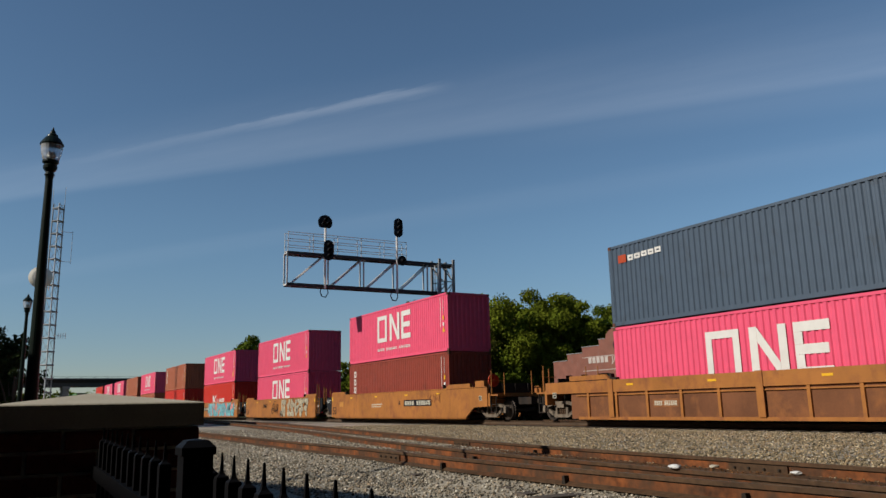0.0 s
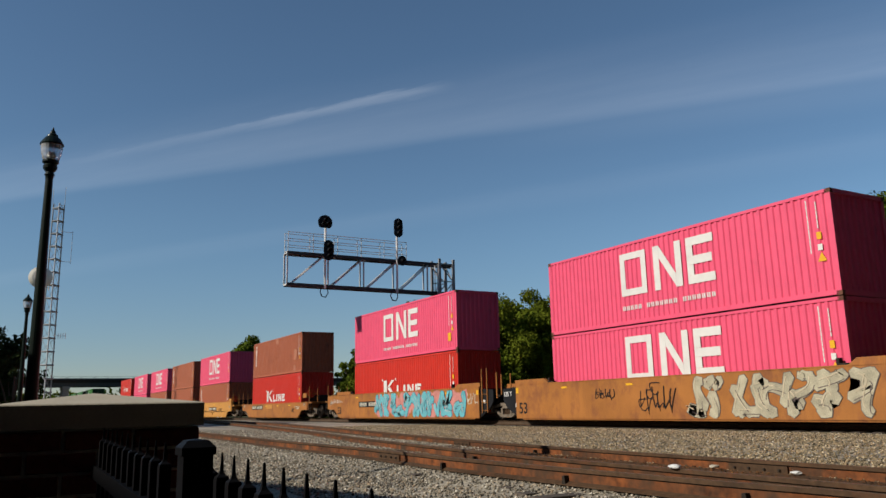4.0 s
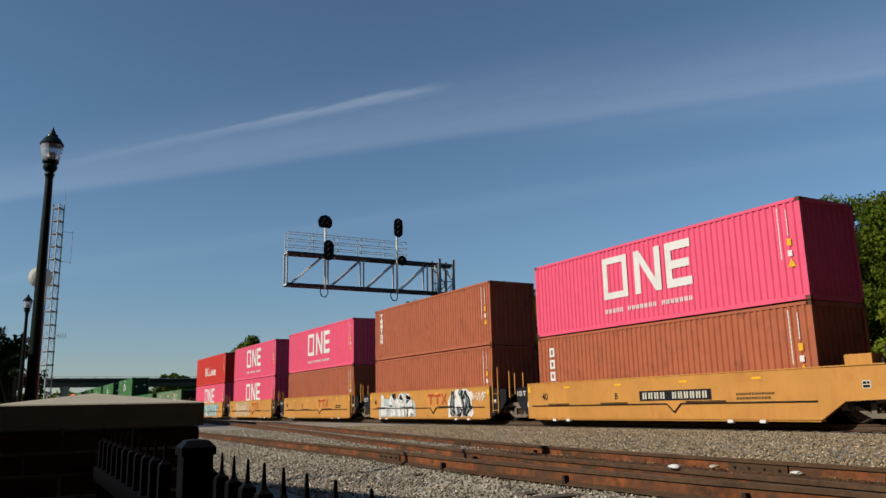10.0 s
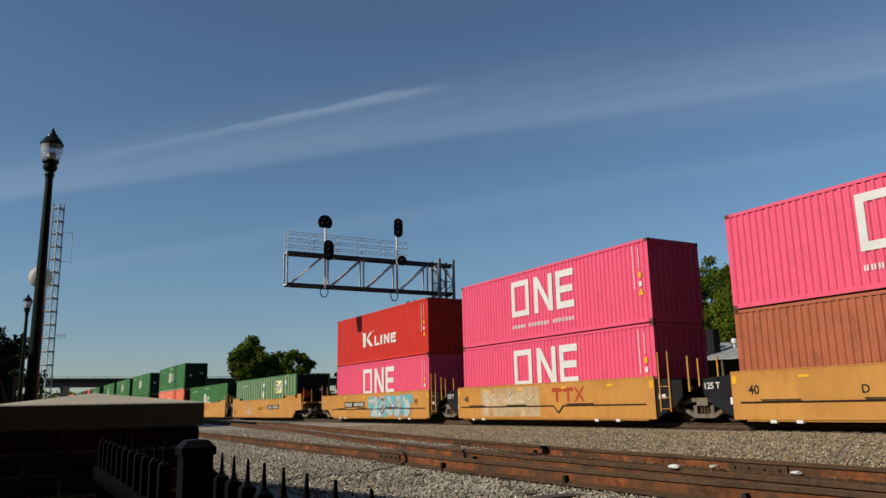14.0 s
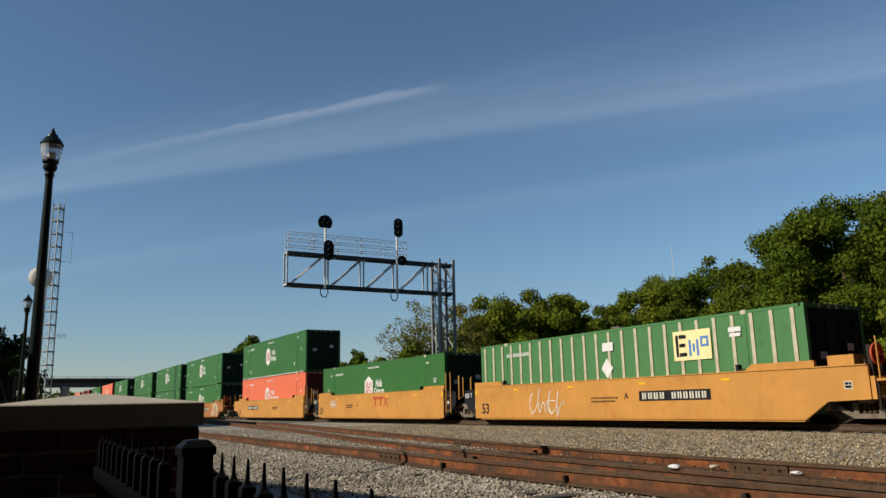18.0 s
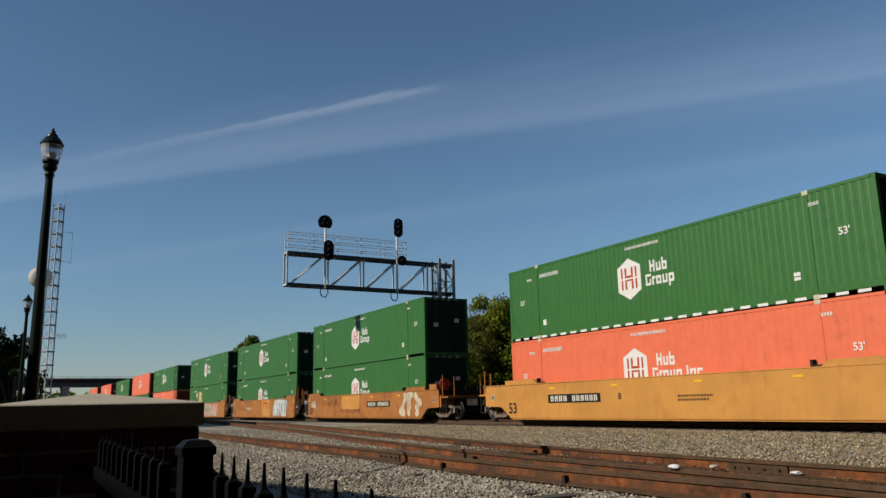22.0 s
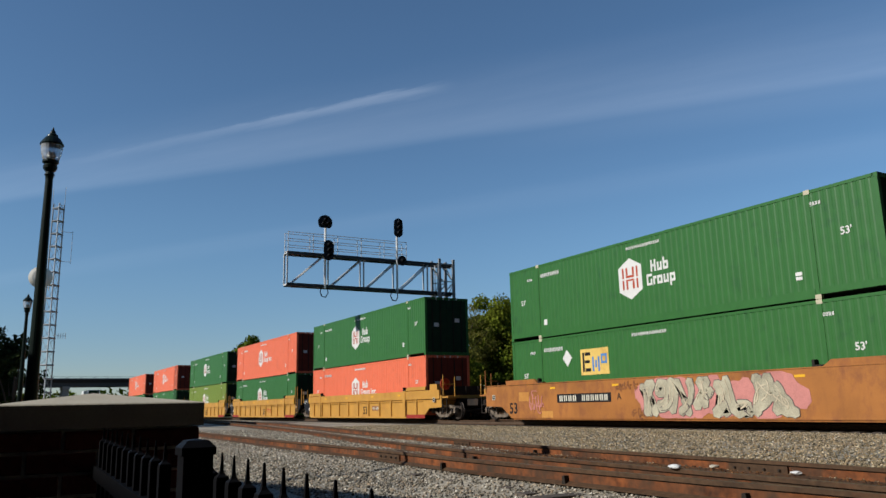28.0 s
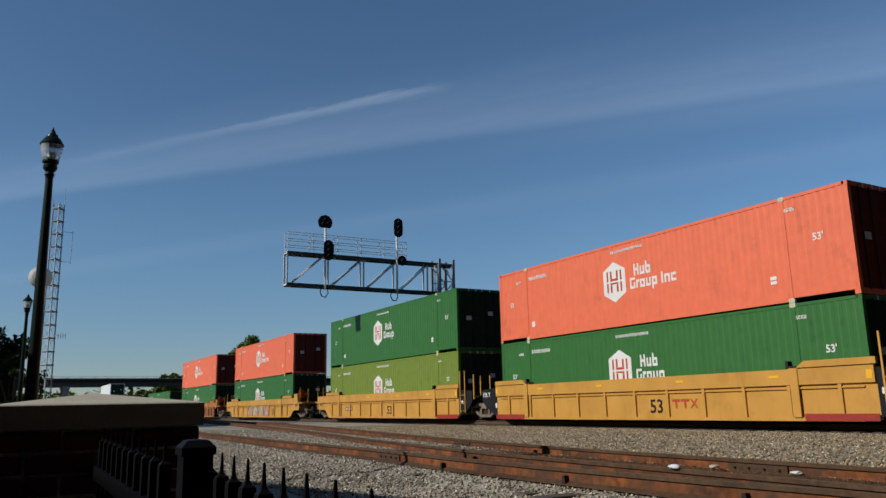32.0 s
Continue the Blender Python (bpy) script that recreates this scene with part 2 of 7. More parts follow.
def lathe(bm, profile, n=16, axis="z", at=(0, 0, 0)):
    """Turns (radius, height) pairs round an axis through at."""
    rings = []
    for r, h in profile:
        ring = []
        for k in range(n):
            c, s = r * math.cos(math.tau * k / n), r * math.sin(math.tau * k / n)
            ring.append(bm.verts.new(Vector(at) + Vector((c, s, h) if axis == "z" else (c, h, s) if axis == "y" else (h, c, s))))
        rings.append(ring)
    for a, b in zip(rings, rings[1:]):
        for k in range(n):
            bm.faces.new((a[k], a[(k + 1) % n], b[(k + 1) % n], b[k]))
    bm.faces.new(rings[0][::-1]), bm.faces.new(rings[-1])


def prism(bm, outline, y0, y1):
    """An outline of (x, z) corners, from y0 to y1."""
    a = [bm.verts.new((x, y0, z)) for x, z in outline]
    b = [bm.verts.new((x, y1, z)) for x, z in outline]
    k = len(outline)
    bm.faces.new(a), bm.faces.new(b[::-1])
    for i in range(k):
        bm.faces.new((a[i], b[i], b[(i + 1) % k], a[(i + 1) % k]))


def mesh(name, bm):
    bmesh.ops.recalc_face_normals(bm, faces=bm.faces)
    me = bpy.data.meshes.new(name)
    bm.to_mesh(me)
    bm.free()
    return me


def part(name, bm, mat, parent=None, label="", at=None):
    """Links a bmesh, or a mesh that is used again, as one object under a thing or a part."""
    me = bm if isinstance(bm, bpy.types.Mesh) else mesh(name, bm)
    if not me.materials:
        me.materials.append(mat)
    ob = new(name, me)
    if me.materials[0] != mat:
        ob.material_slots[0].link = "OBJECT"
        ob.material_slots[0].material = mat
    ob.parent = parent
    if at is not None:
        ob.location = at
    return tagged(ob, label)


def thing(name, label, category, group="", at=(0, 0, 0), turn=0, kind=""):
    ob = tagged(new(name), label, category, group, kind)
    ob.matrix_world = pose(*at, 0, 0, turn)
    return ob


def structure(name, bm, mat, label, category="ground"):
    return tagged(part(name, bm, mat), label, category, kind="structure")


MESHES = {}


def kept(key, make):
    """The mesh of that key, made once."""
    if key not in MESHES:
        bm = bmesh.new()
        make(bm)
        MESHES[key] = mesh(key, bm)
    return MESHES[key]

# ---- ground, tracks ----
def strip(bm, xs, profile):
    """A sheet from (y, z) pairs, along the stations xs."""
    rows = [[bm.verts.new((x, y, z)) for y, z in profile] for x in xs]
    for a, b in zip(rows, rows[1:]):
        for k in range(len(profile) - 1):
            bm.faces.new((a[k], a[k + 1], b[k + 1], b[k]))


bm = bmesh.new()
strip(bm, [-3000, -600, -200, -60, -20, 0, 20, 60, 200, 600, 3000],
      [(-3000, -0.3), (-200, -0.1), (-30, -0.02), (1.6, -0.02), (3.0, 0.55), (25.0, 0.60), (28.0, 0.30), (60.0, 0.25), (300, 0.2), (3000, 0.0)])
structure("ground", bm, soil, "dry grass and bare soil beside the railway", "ground")

BED_PROFILE = [(2.3, 0.25), (3.3, 0.60), (4.0, 0.66), (4.9, BED - 0.09), (5.35, BED - 0.03), (6.4, BED + 0.03), (8.8, BED + 0.04), (10.5, BED - 0.02), (13, BED + 0.03), (15.5, BED + 0.03), (17.5, BED - 0.03), (22.0, BED - 0.03), (23.6, 0.35)]
bm = bmesh.new()
strip(bm, [-540 + 12 * k for k in range(51)], BED_PROFILE)
structure("ballast_bed", bm, ballast, "grey-brown crushed stone ballast under the tracks", "ballast")

bm = bmesh.new()
strip(bm, [-60, -20, -6, 0, 6, 30], [(-8, 0.0), (-2, 0.01), (1.3, 0.0), (1.5, -0.05)])
structure("path", bm, asphalt, "dark asphalt path behind the iron fence", "path")

RAIL_SHAPE = [(-0.076, 0.0), (0.076, 0.0), (0.076, 0.012), (0.012, 0.04), (0.012, 0.125), (0.037, 0.14), (0.037, 0.172), (0.028, 0.18),
              (-0.028, 0.18), (-0.037, 0.172), (-0.037, 0.14), (-0.012, 0.125), (-0.012, 0.04), (-0.076, 0.012)]


def smooth_line(points, step=1.5):
    """Stations along a line through (x, y) points, rounded between them."""
    out_points = []
    for i in range(len(points) - 1):
        p0, p1, p2, p3 = (Vector(points[min(max(k, 0), len(points) - 1)]) for k in (i - 1, i, i + 1, i + 2))
        n = max(1, int((p2 - p1).length / step))
        m1, m2 = (p2 - p0) / max((p2 - p0).length, 1e-6) * (p2 - p1).length, (p3 - p1) / max((p3 - p1).length, 1e-6) * (p2 - p1).length
        for k in range(n):
            t = k / n
            out_points.append((2 * t ** 3 - 3 * t ** 2 + 1) * p1 + (t ** 3 - 2 * t ** 2 + t) * m1 + (3 * t ** 2 - 2 * t ** 3) * p2 + (t ** 3 - t ** 2) * m2)
    out_points.append(Vector(points[-1]))
    return out_points


def rail(points, label, z=BED, top=None, web=None):
    top, web = top or railhead, web or webrust
    line = smooth_line(points)
    bm = bmesh.new()
    rows = []
    for i, p in enumerate(line):
        d = (line[min(i + 1, len(line) - 1)] - line[max(i - 1, 0)]).normalized()
        n = Vector((-d.y, d.x))
        rows.append([bm.verts.new((p.x + n.x * a, p.y + n.y * a, z + h)) for a, h in RAIL_SHAPE])
    k = len(RAIL_SHAPE)
    for a, b in zip(rows, rows[1:]):
        for j in range(k):
            f = bm.faces.new((a[j], a[(j + 1) % k], b[(j + 1) % k], b[j]))
            # Slot 3 paints a dark line of shade under the head.
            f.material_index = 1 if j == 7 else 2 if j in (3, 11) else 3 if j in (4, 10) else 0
    bm.faces.new(rows[0]), bm.faces.new(rows[-1][::-1])
    ob = tagged(part("rail", bm, railrust), label, "rail", "rails of the yard", "structure")
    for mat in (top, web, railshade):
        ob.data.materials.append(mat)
    return line


for side in (-0.755, 0.755):
    rail([(-540, TRACK + side), (-200, TRACK + side), (-60, TRACK + side), (60, TRACK + side)], "straight steel rail of the main track", top=railtop, web=dullrail)
LEAD = [(-150, 15.6), (-90, 15.2), (-60, 14.4), (-47, 13.4), (-37, 12.3), (-26.5, 10.7), (-16, 8.85), (-10, 8.0), (-7, 7.8), (-4, 7.65), (-1.05, 7.52)]
lead_far = rail(LEAD, "rusty rail of the turnout, curving away")
lead_near = rail([(x, y - 1.51) for x, y in LEAD], "rusty rail of the turnout, curving away")
siding = rail([(-150, 9.5), (-60, 7.2), (-23, 5.9), (-17.2, 5.72), (-12.5, 5.68), (-9.4, 5.5), (-7, 5.5), (-5, 5.55), (-3.9, 5.65), (-1.05, 5.62)], "orange-rusted rail of the siding")


def rusty_fines():
    """Brown fines and rust that fill the space between the rails of the turnout."""
    def across_at(line, x):
        i = max(k for k in range(len(line) - 1) if line[k].x <= x)
        a, b = line[i], line[i + 1]
        return a.y + (b.y - a.y) * (x - a.x) / (b.x - a.x)
    bm = bmesh.new()
    rows = []
    for k in range(27):
        x = -14.5 + 0.5 * k
        y0, y1 = across_at(siding, x) + 0.08, across_at(lead_far, x) - 0.06
        row = []
        for j in range(9):
            y = y0 + (y1 - y0) * j / 8
            z = float(np.interp(y, [q for q, _ in BED_PROFILE], [q for _, q in BED_PROFILE]))
            row.append(bm.verts.new((x, y, z + 0.012 + 0.012 * noise.noise(Vector((3 * x, 3 * y, 0))))))
        rows.append(row)
    for a, b in zip(rows, rows[1:]):
        for j in range(8):
            bm.faces.new((a[j], a[j + 1], b[j + 1], b[j]))
    structure("rusty_fines", bm, rustfines, "rust-brown fines between the rails of the turnout", "ballast")


def tie_mesh(bm):
    box(bm, -0.115, 0.115, -1.3, 1.3, -0.15, 0.0)


def ties():
    me = kept("sleeper", tie_mesh)
    x = -62.0
    while x < 8:
        part("sleeper", me, tie_mat, SLEEPERS, at=(x, TRACK, BED + 0.004))
        x += 0.55


def lead_ties():
    """Long sleepers of the turnout, whose near ends stick out of the stones."""
    me = kept("long sleeper", lambda b: box(b, -0.11, 0.11, -1.75, 2.35, -0.15, 0.0))
    rng = random.Random(3)
    x = -30.0
    while x < 4:
        y = next((a[1] + (b[1] - a[1]) * (x - a[0]) / (b[0] - a[0]) for a, b in zip(LEAD, LEAD[1:]) if a[0] <= x <= b[0]), 7.5)
        ob = part("sleeper", me, tie_mat, SLEEPERS, at=(x, y - 1.0 + rng.uniform(-0.3, 0.2), BED - 0.035 - rng.uniform(0, 0.03)))
        ob.rotation_euler.z = rng.uniform(-0.03, 0.03)
        x += 0.56


def rail_fittings():
    """Joint bars with bolts, and braces, against the sides of the rails that face the path."""
    def beside(line, x):
        i = min(range(len(line) - 1), key=lambda k: abs(line[k].x - x))
        d = (line[i + 1] - line[i]).normalized()
        y = line[i].y + (x - line[i].x) * d.y / d.x
        return y, math.degrees(math.atan2(d.y, d.x))
    def bar_mesh(b):
        prism(b, [(-0.42, 0.035), (0.42, 0.035), (0.42, 0.128), (-0.42, 0.128)], -0.040, -0.013)
    def bolt(b):
        lathe(b, [(0.013, -0.066), (0.016, -0.058), (0.016, -0.040)], 6, "y")
    def brace(b):
        prism(b, [(-0.03, 0.0), (0.03, 0.0), (0.018, 0.10), (-0.018, 0.10)], -0.075, -0.014)
    for line, places in ((siding, (-11.6,)), (lead_near, (-4.6,)), (lead_far, (-14.2, -6.2))):
        for x in places:
            y, a = beside(line, x)
            j = tagged(part("joint_bar", kept("joint bar", bar_mesh), railrust), "dark bolted joint bar on a rusty rail", "joint bar", "rail joints")
            j.matrix_world = pose(x, y, BED, 0, 0, a)
            for k in (-0.32, -0.11, 0.11, 0.32):
                part("bolt", kept("joint bolt", bolt), railshade, j, at=(k, 0, 0.082))
    for line, places in ((siding, (-9.6, -6.9, -4.6)), (lead_near, (-10.4, -6.2)), (lead_far, (-11.0, -4.6, -4.2))):
        for x in places:
            y, a = beside(line, x)
            ob = tagged(part("rail_brace", kept("rail brace", brace), railshade), "small dark iron brace at the foot of a rail", "rail brace", "rail braces")
            ob.matrix_world = pose(x, y, BED, 0, 0, a)


rail_fittings()
rusty_fines()
SLEEPERS = thing("sleepers", "weathered wooden sleepers half sunk in ballast", "sleepers", kind="structure")

# ---- the train: marks painted on it ----
def flat(bm, outline, y, thick=0.004):
    """A thin plate that stands on the near side: (x, z) corners, proud of y by its thickness."""
    prism(bm, outline, y, y - thick)


def bar(x0, x1, z0, z1):
    return [[(x0, z0), (x1, z0), (x1, z1), (x0, z1)]]


def ring(x0, x1, z0, z1, w):
    """A hollow square, as an outline with a hole: (outer, inner)."""
    return [("hole", [(x0, z0), (x1, z0), (x1, z1), (x0, z1)], [(x0 + w, z0 + w), (x1 - w, z0 + w), (x1 - w, z1 - w), (x0 + w, z1 - w)])]


def zigzag(x0, x1, z0, z1, w):
    return [[(x0, z0), (x0 + w, z0), (x0 + w, z1 - 1.5 * w), (x1 - w, z0), (x1, z0), (x1, z1), (x1 - w, z1), (x1 - w, z0 + 1.5 * w), (x0 + w, z1), (x0, z1)]]


def comb(x0, x1, z0, z1, w):
    m, e = (z0 + z1) / 2, x1 - 0.07 * (x1 - x0)
    return [[(x0, z0), (x1, z0), (x1, z0 + w), (x0 + w, z0 + w), (x0 + w, m - w / 2), (e, m - w / 2), (e, m + w / 2), (x0 + w, m + w / 2), (x0 + w, z1 - w), (x1, z1 - w), (x1, z1), (x0, z1)]]


def tee(x0, x1, z0, z1, w):
    m = (x0 + x1) / 2
    return [[(m - w / 2, z0), (m + w / 2, z0), (m + w / 2, z1 - w), (x1, z1 - w), (x1, z1), (x0, z1), (x0, z1 - w), (m - w / 2, z1 - w)]]


def chevron(x0, x1, z0, z1, w):
    m = (z0 + z1) / 2
    return [[(x0, m), (x1 - w, z0), (x1, z0), (x0 + w, m), (x1, z1), (x1 - w, z1)]]


def cross(x0, x1, z0, z1, w):
    c, m, h = (x0 + x1) / 2, (z0 + z1) / 2, w * 0.55
    return [[(x0, z0), (x0 + w, z0), (c, m - h), (x1 - w, z0), (x1, z0), (c + h, m), (x1, z1), (x1 - w, z1), (c, m + h), (x0 + w, z1), (x0, z1), (c - h, m)]]


def angle(x0, x1, z0, z1, w):
    return [[(x0, z0), (x1, z0), (x1, z0 + w * 0.7), (x0 + w, z0 + w * 0.7), (x0 + w, z1), (x0, z1)]]


def dashes(x0, x1, z0, z1, n, gap=0.3, skip=()):
    """n small blocks in a row, for a line of writing too small to read."""
    p = (x1 - x0) / n
    shapes = []
    for k in range(n):
        if k not in skip:
            shapes += bar(x0 + k * p, x0 + (k + 1 - gap) * p, z0, z1)
    return shapes


def fine_print(x0, x1, z0, z1, n):
    """A row of thin plain upright bars, two for each sign of print too small to read."""
    p = (x1 - x0) / n
    shapes = []
    for k in range(n):
        a = x0 + k * p
        shapes += bar(a, a + 0.27 * p, z0, z1) + bar(a + 0.42 * p, a + 0.69 * p, z0, z1)
    return shapes


def plates(shapes, y, thick):
    """Thin painted shapes on the near side, as a bmesh."""
    bm = bmesh.new()
    for s in shapes:
        if s[0] == "hole":
            n = len(s[1])
            v = [[bm.verts.new((x, d, z)) for x, z in loop] for loop in s[1:] for d in (y, y - thick)]
            for i in range(n):
                j = (i + 1) % n
                bm.faces.new((v[1][i], v[1][j], v[3][j], v[3][i])), bm.faces.new((v[0][i], v[0][j], v[2][j], v[2][i]))
                bm.faces.new((v[0][i], v[0][j], v[1][j], v[1][i])), bm.faces.new((v[2][i], v[2][j], v[3][j], v[3][i]))
        else:
            flat(bm, s, y, thick)
    return bm


def marked(name, shapes, mat, parent, y, label="", thick=0.004):
    """Painted marks: an emblem or sticker is a part for each shape; small print, tape and sprayed paint stay joined."""
    if name in ("small_print", "graffiti", "reflective_tape"):
        if name == "graffiti":
            bm = bmesh.new()
            for k, s in enumerate(shapes):
                flat(bm, s, y, thick + 0.00015 * k)
            return tagged(part(name, bm, mat, parent, label), kind="stuff")
        return tagged(part(name, plates(shapes, y, thick), mat, parent, label), kind="stuff")
    for s in shapes:
        ob = part(name, plates([s], y, thick), mat, parent, label)
    return ob


TEXTS = {}


def lettering(text, size, x, z, y, mat, parent, name="lettering", face="y"):
    """Readable figures in the built-in font, standing on the near side (or on an end, facing ahead)."""
    if text not in TEXTS:
        cu = bpy.data.curves.new("letters", "FONT")
        cu.body, cu.size, cu.extrude, cu.resolution_u, cu.offset = text, 1.0, 0.002, 3, 0.018
        ob = bpy.data.objects.new("letters", cu)
        scene.collection.objects.link(ob)
        bpy.context.view_layer.update()
        TEXTS[text] = bpy.data.meshes.new_from_object(ob.evaluated_get(bpy.context.evaluated_depsgraph_get()))
        bpy.data.objects.remove(ob)
    ob = part(name, TEXTS[text], mat, parent)
    ob.matrix_local = pose(x, y, z, 90, 0, 0 if face == "y" else 90) @ Matrix.Diagonal((size, size, 1, 1))
    return ob


def blob(cx, cz, rx, rz, rng, n=14, rough=0.28):
    phase = [rng.uniform(0, math.tau) for _ in range(3)]
    pts = []
    for k in range(n):
        a = math.tau * k / n
        r = 1 + rough * (0.5 * math.sin(2 * a + phase[0]) + 0.35 * math.sin(3 * a + phase[1]) + 0.3 * math.sin(5 * a + phase[2]))
        sq = 1.0 / max(abs(math.cos(a)), abs(math.sin(a))) ** 0.6
        pts.append((cx + rx * r * sq * math.cos(a), cz + rz * r * sq * math.sin(a)))
    return pts


def stroke(points, w):
    """A painted line of width w through (x, z) points, as short slabs."""
    shapes = []
    for (x0, z0), (x1, z1) in zip(points, points[1:]):
        d = math.hypot(x1 - x0, z1 - z0) or 1e-6
        nx, nz = -(z1 - z0) / d * w / 2, (x1 - x0) / d * w / 2
        shapes.append([(x0 + nx, z0 + nz), (x0 - nx, z0 - nz), (x1 - nx, z1 - nz), (x1 + nx, z1 + nz)])
    return shapes


def curve_points(a, b, c, n=7):
    return [((1 - u) ** 2 * a[0] + 2 * u * (1 - u) * b[0] + u * u * c[0], (1 - u) ** 2 * a[1] + 2 * u * (1 - u) * b[1] + u * u * c[1]) for u in (k / n for k in range(n + 1))]


def fat(points, w):
    """A fat rounded line, as one outline with swelling ends."""
    left, right = [], []
    n = len(points)
    for i, (x, z) in enumerate(points):
        x0, z0 = points[max(i - 1, 0)]
        x1, z1 = points[min(i + 1, n - 1)]
        d = math.hypot(x1 - x0, z1 - z0) or 1e-6
        k = w / 2 * (0.82 + 0.30 * abs(2 * i / (n - 1) - 1))
        left.append((x - (z1 - z0) / d * k, z + (x1 - x0) / d * k)), right.append((x + (z1 - z0) / d * k, z - (x1 - x0) / d * k))
    def cap(p, q, s):
        d = math.hypot(p[0] - q[0], p[1] - q[1]) or 1e-6
        return (p[0] + (p[0] - q[0]) / d * s, p[1] + (p[1] - q[1]) / d * s)
    return left + [cap(points[-1], points[-2], w * 0.36)] + right[::-1] + [cap(points[0], points[1], w * 0.36)]


def graffiti(parent, x0, x1, z0, z1, fill, edge, shine, seed, letters=5, y=-1.5, cloud=None):
    """Sprayed bubble writing that spells nothing: a cloud behind, dark outlines, fat filled strokes and light lines."""
    rng = random.Random(seed)
    p = (x1 - x0) / letters
    zc, hz = (z0 + z1) / 2, (z1 - z0) / 2
    clip = lambda shapes: [[(min(max(q, x0 - 0.35), x1 + 0.35), min(max(w, z0), z1)) for q, w in s] for s in shapes]
    if cloud:
        marked("graffiti", clip([blob(x0 + (k + 0.5) * p, zc + rng.uniform(-0.15, 0.15), p * 0.7, hz * 0.9, rng, 18, 0.5) for k in range(letters)]), cloud, parent, y, "sprayed cloud behind a tag", 0.002)
    bodies, outlines, lights, cuts = [], [], [], []
    w = 0.36 * min(p, 1.3 * hz)
    lo, hi = zc - hz * 0.80, zc + hz * 0.80
    for k in range(letters):
        l, r = x0 + (k + 0.12) * p, x0 + (k + 0.88) * p
        m = (l + r) / 2
        j = lambda s=0.12: rng.uniform(-s, s) * p
        strokes = []
        for q in range(rng.choice((3, 4, 4))):
            sx, ex = rng.uniform(l, r), rng.uniform(l - 0.2 * p, r + 0.2 * p)
            strokes.append(((sx, rng.choice((lo, hi))), (rng.uniform(l - 0.5 * p, r + 0.5 * p), rng.uniform(lo, hi)), (ex, rng.uniform(lo, hi))))
        for a, b, c in strokes:
            pts = curve_points(a, b, c)
            ww = w * rng.uniform(0.85, 1.15)
            bodies.append(fat(pts, ww)), outlines.append(fat(pts, ww + 0.05))
            o = ww * 0.22
            lights.append(fat([(q - o, v + o) for q, v in pts[1:-1]], 0.03))
            if rng.random() < 0.5:
                cuts.append(fat([(q + o * 1.3, v - o * 1.3) for q, v in pts[2:]], 0.022))
    marked("graffiti", clip(outlines), edge, parent, y - 0.004, "dark outline of a sprayed tag", 0.002)
    marked("graffiti", clip(bodies), fill, parent, y - 0.011, "sprayed bubble tag", 0.002)
    marked("graffiti", clip(cuts), edge, parent, y - 0.018, "", 0.002)
    marked("graffiti", clip(lights), shine, parent, y - 0.023, "", 0.002)


def scribble(parent, x0, x1, z0, z1, mat, seed, loops=5, w=0.035, y=-1.5):
    """A loose sprayed scrawl: bent strokes that cross one another, some closing into loops, with a few drips."""
    rng = random.Random(seed)
    p, h = (x1 - x0) / loops, z1 - z0
    shapes = []
    for k in range(loops):
        l = x0 + (k + 0.1) * p
        top, low = z1 - rng.uniform(0, 0.25) * h, z0 + rng.uniform(0, 0.25) * h
        start = (l + rng.uniform(0, 0.3) * p, top)
        foot = (l + rng.uniform(-0.1, 0.5) * p, low)
        end = (l + rng.uniform(0.6, 1.1) * p, rng.choice((low, top, (low + top) / 2)))
        shapes += stroke(curve_points(start, (l + rng.uniform(-0.4, 0.2) * p, (top + low) / 2), foot), w)
        shapes += stroke(curve_points(foot, (l + rng.uniform(0.2, 1.2) * p, rng.uniform(low, top)), end), w * rng.uniform(0.6, 1.0))
        if rng.random() < 0.5:
            cx, cz, r = l + rng.uniform(0.3, 0.8) * p, rng.uniform(low, top), rng.uniform(0.12, 0.24) * h
            shapes += stroke([(cx + 1.2 * r * math.cos(q), cz + r * math.sin(q) + 0.3 * r * math.cos(2 * q)) for q in (0.5 + 0.55 * j for j in range(10))], w * 0.8)
        if rng.random() < 0.4:
            shapes += stroke([foot, (foot[0] + 0.01, foot[1] - 0.12 * h)], w * 0.4)
    marked("graffiti", shapes, mat, parent, y, "sprayed scrawl", 0.003)


# ---- the train: boxes ----
def corrugated(bm, length, z0, z1, y, depth, pitch, axis="x"):
    """A sheet with upright folds; y is its outer face, and depth goes inwards."""
    n = max(2, round(length / pitch))
    p = length / n
    xs = []
    for k in range(n):
        a = -length / 2 + k * p
        xs += [(a, 0), (a + 0.35 * p, 0), (a + 0.5 * p, 1), (a + 0.85 * p, 1)]
    xs.append((length / 2, 0))
    rows = []
    for x, d in xs:
        o = y - math.copysign(depth * d, y)
        rows.append([bm.verts.new((x, o, z) if axis == "x" else (o, x, z)) for z in (z0, z1)])
    for a, b in zip(rows, rows[1:]):
        bm.faces.new((a[0], b[0], b[1], a[1]))


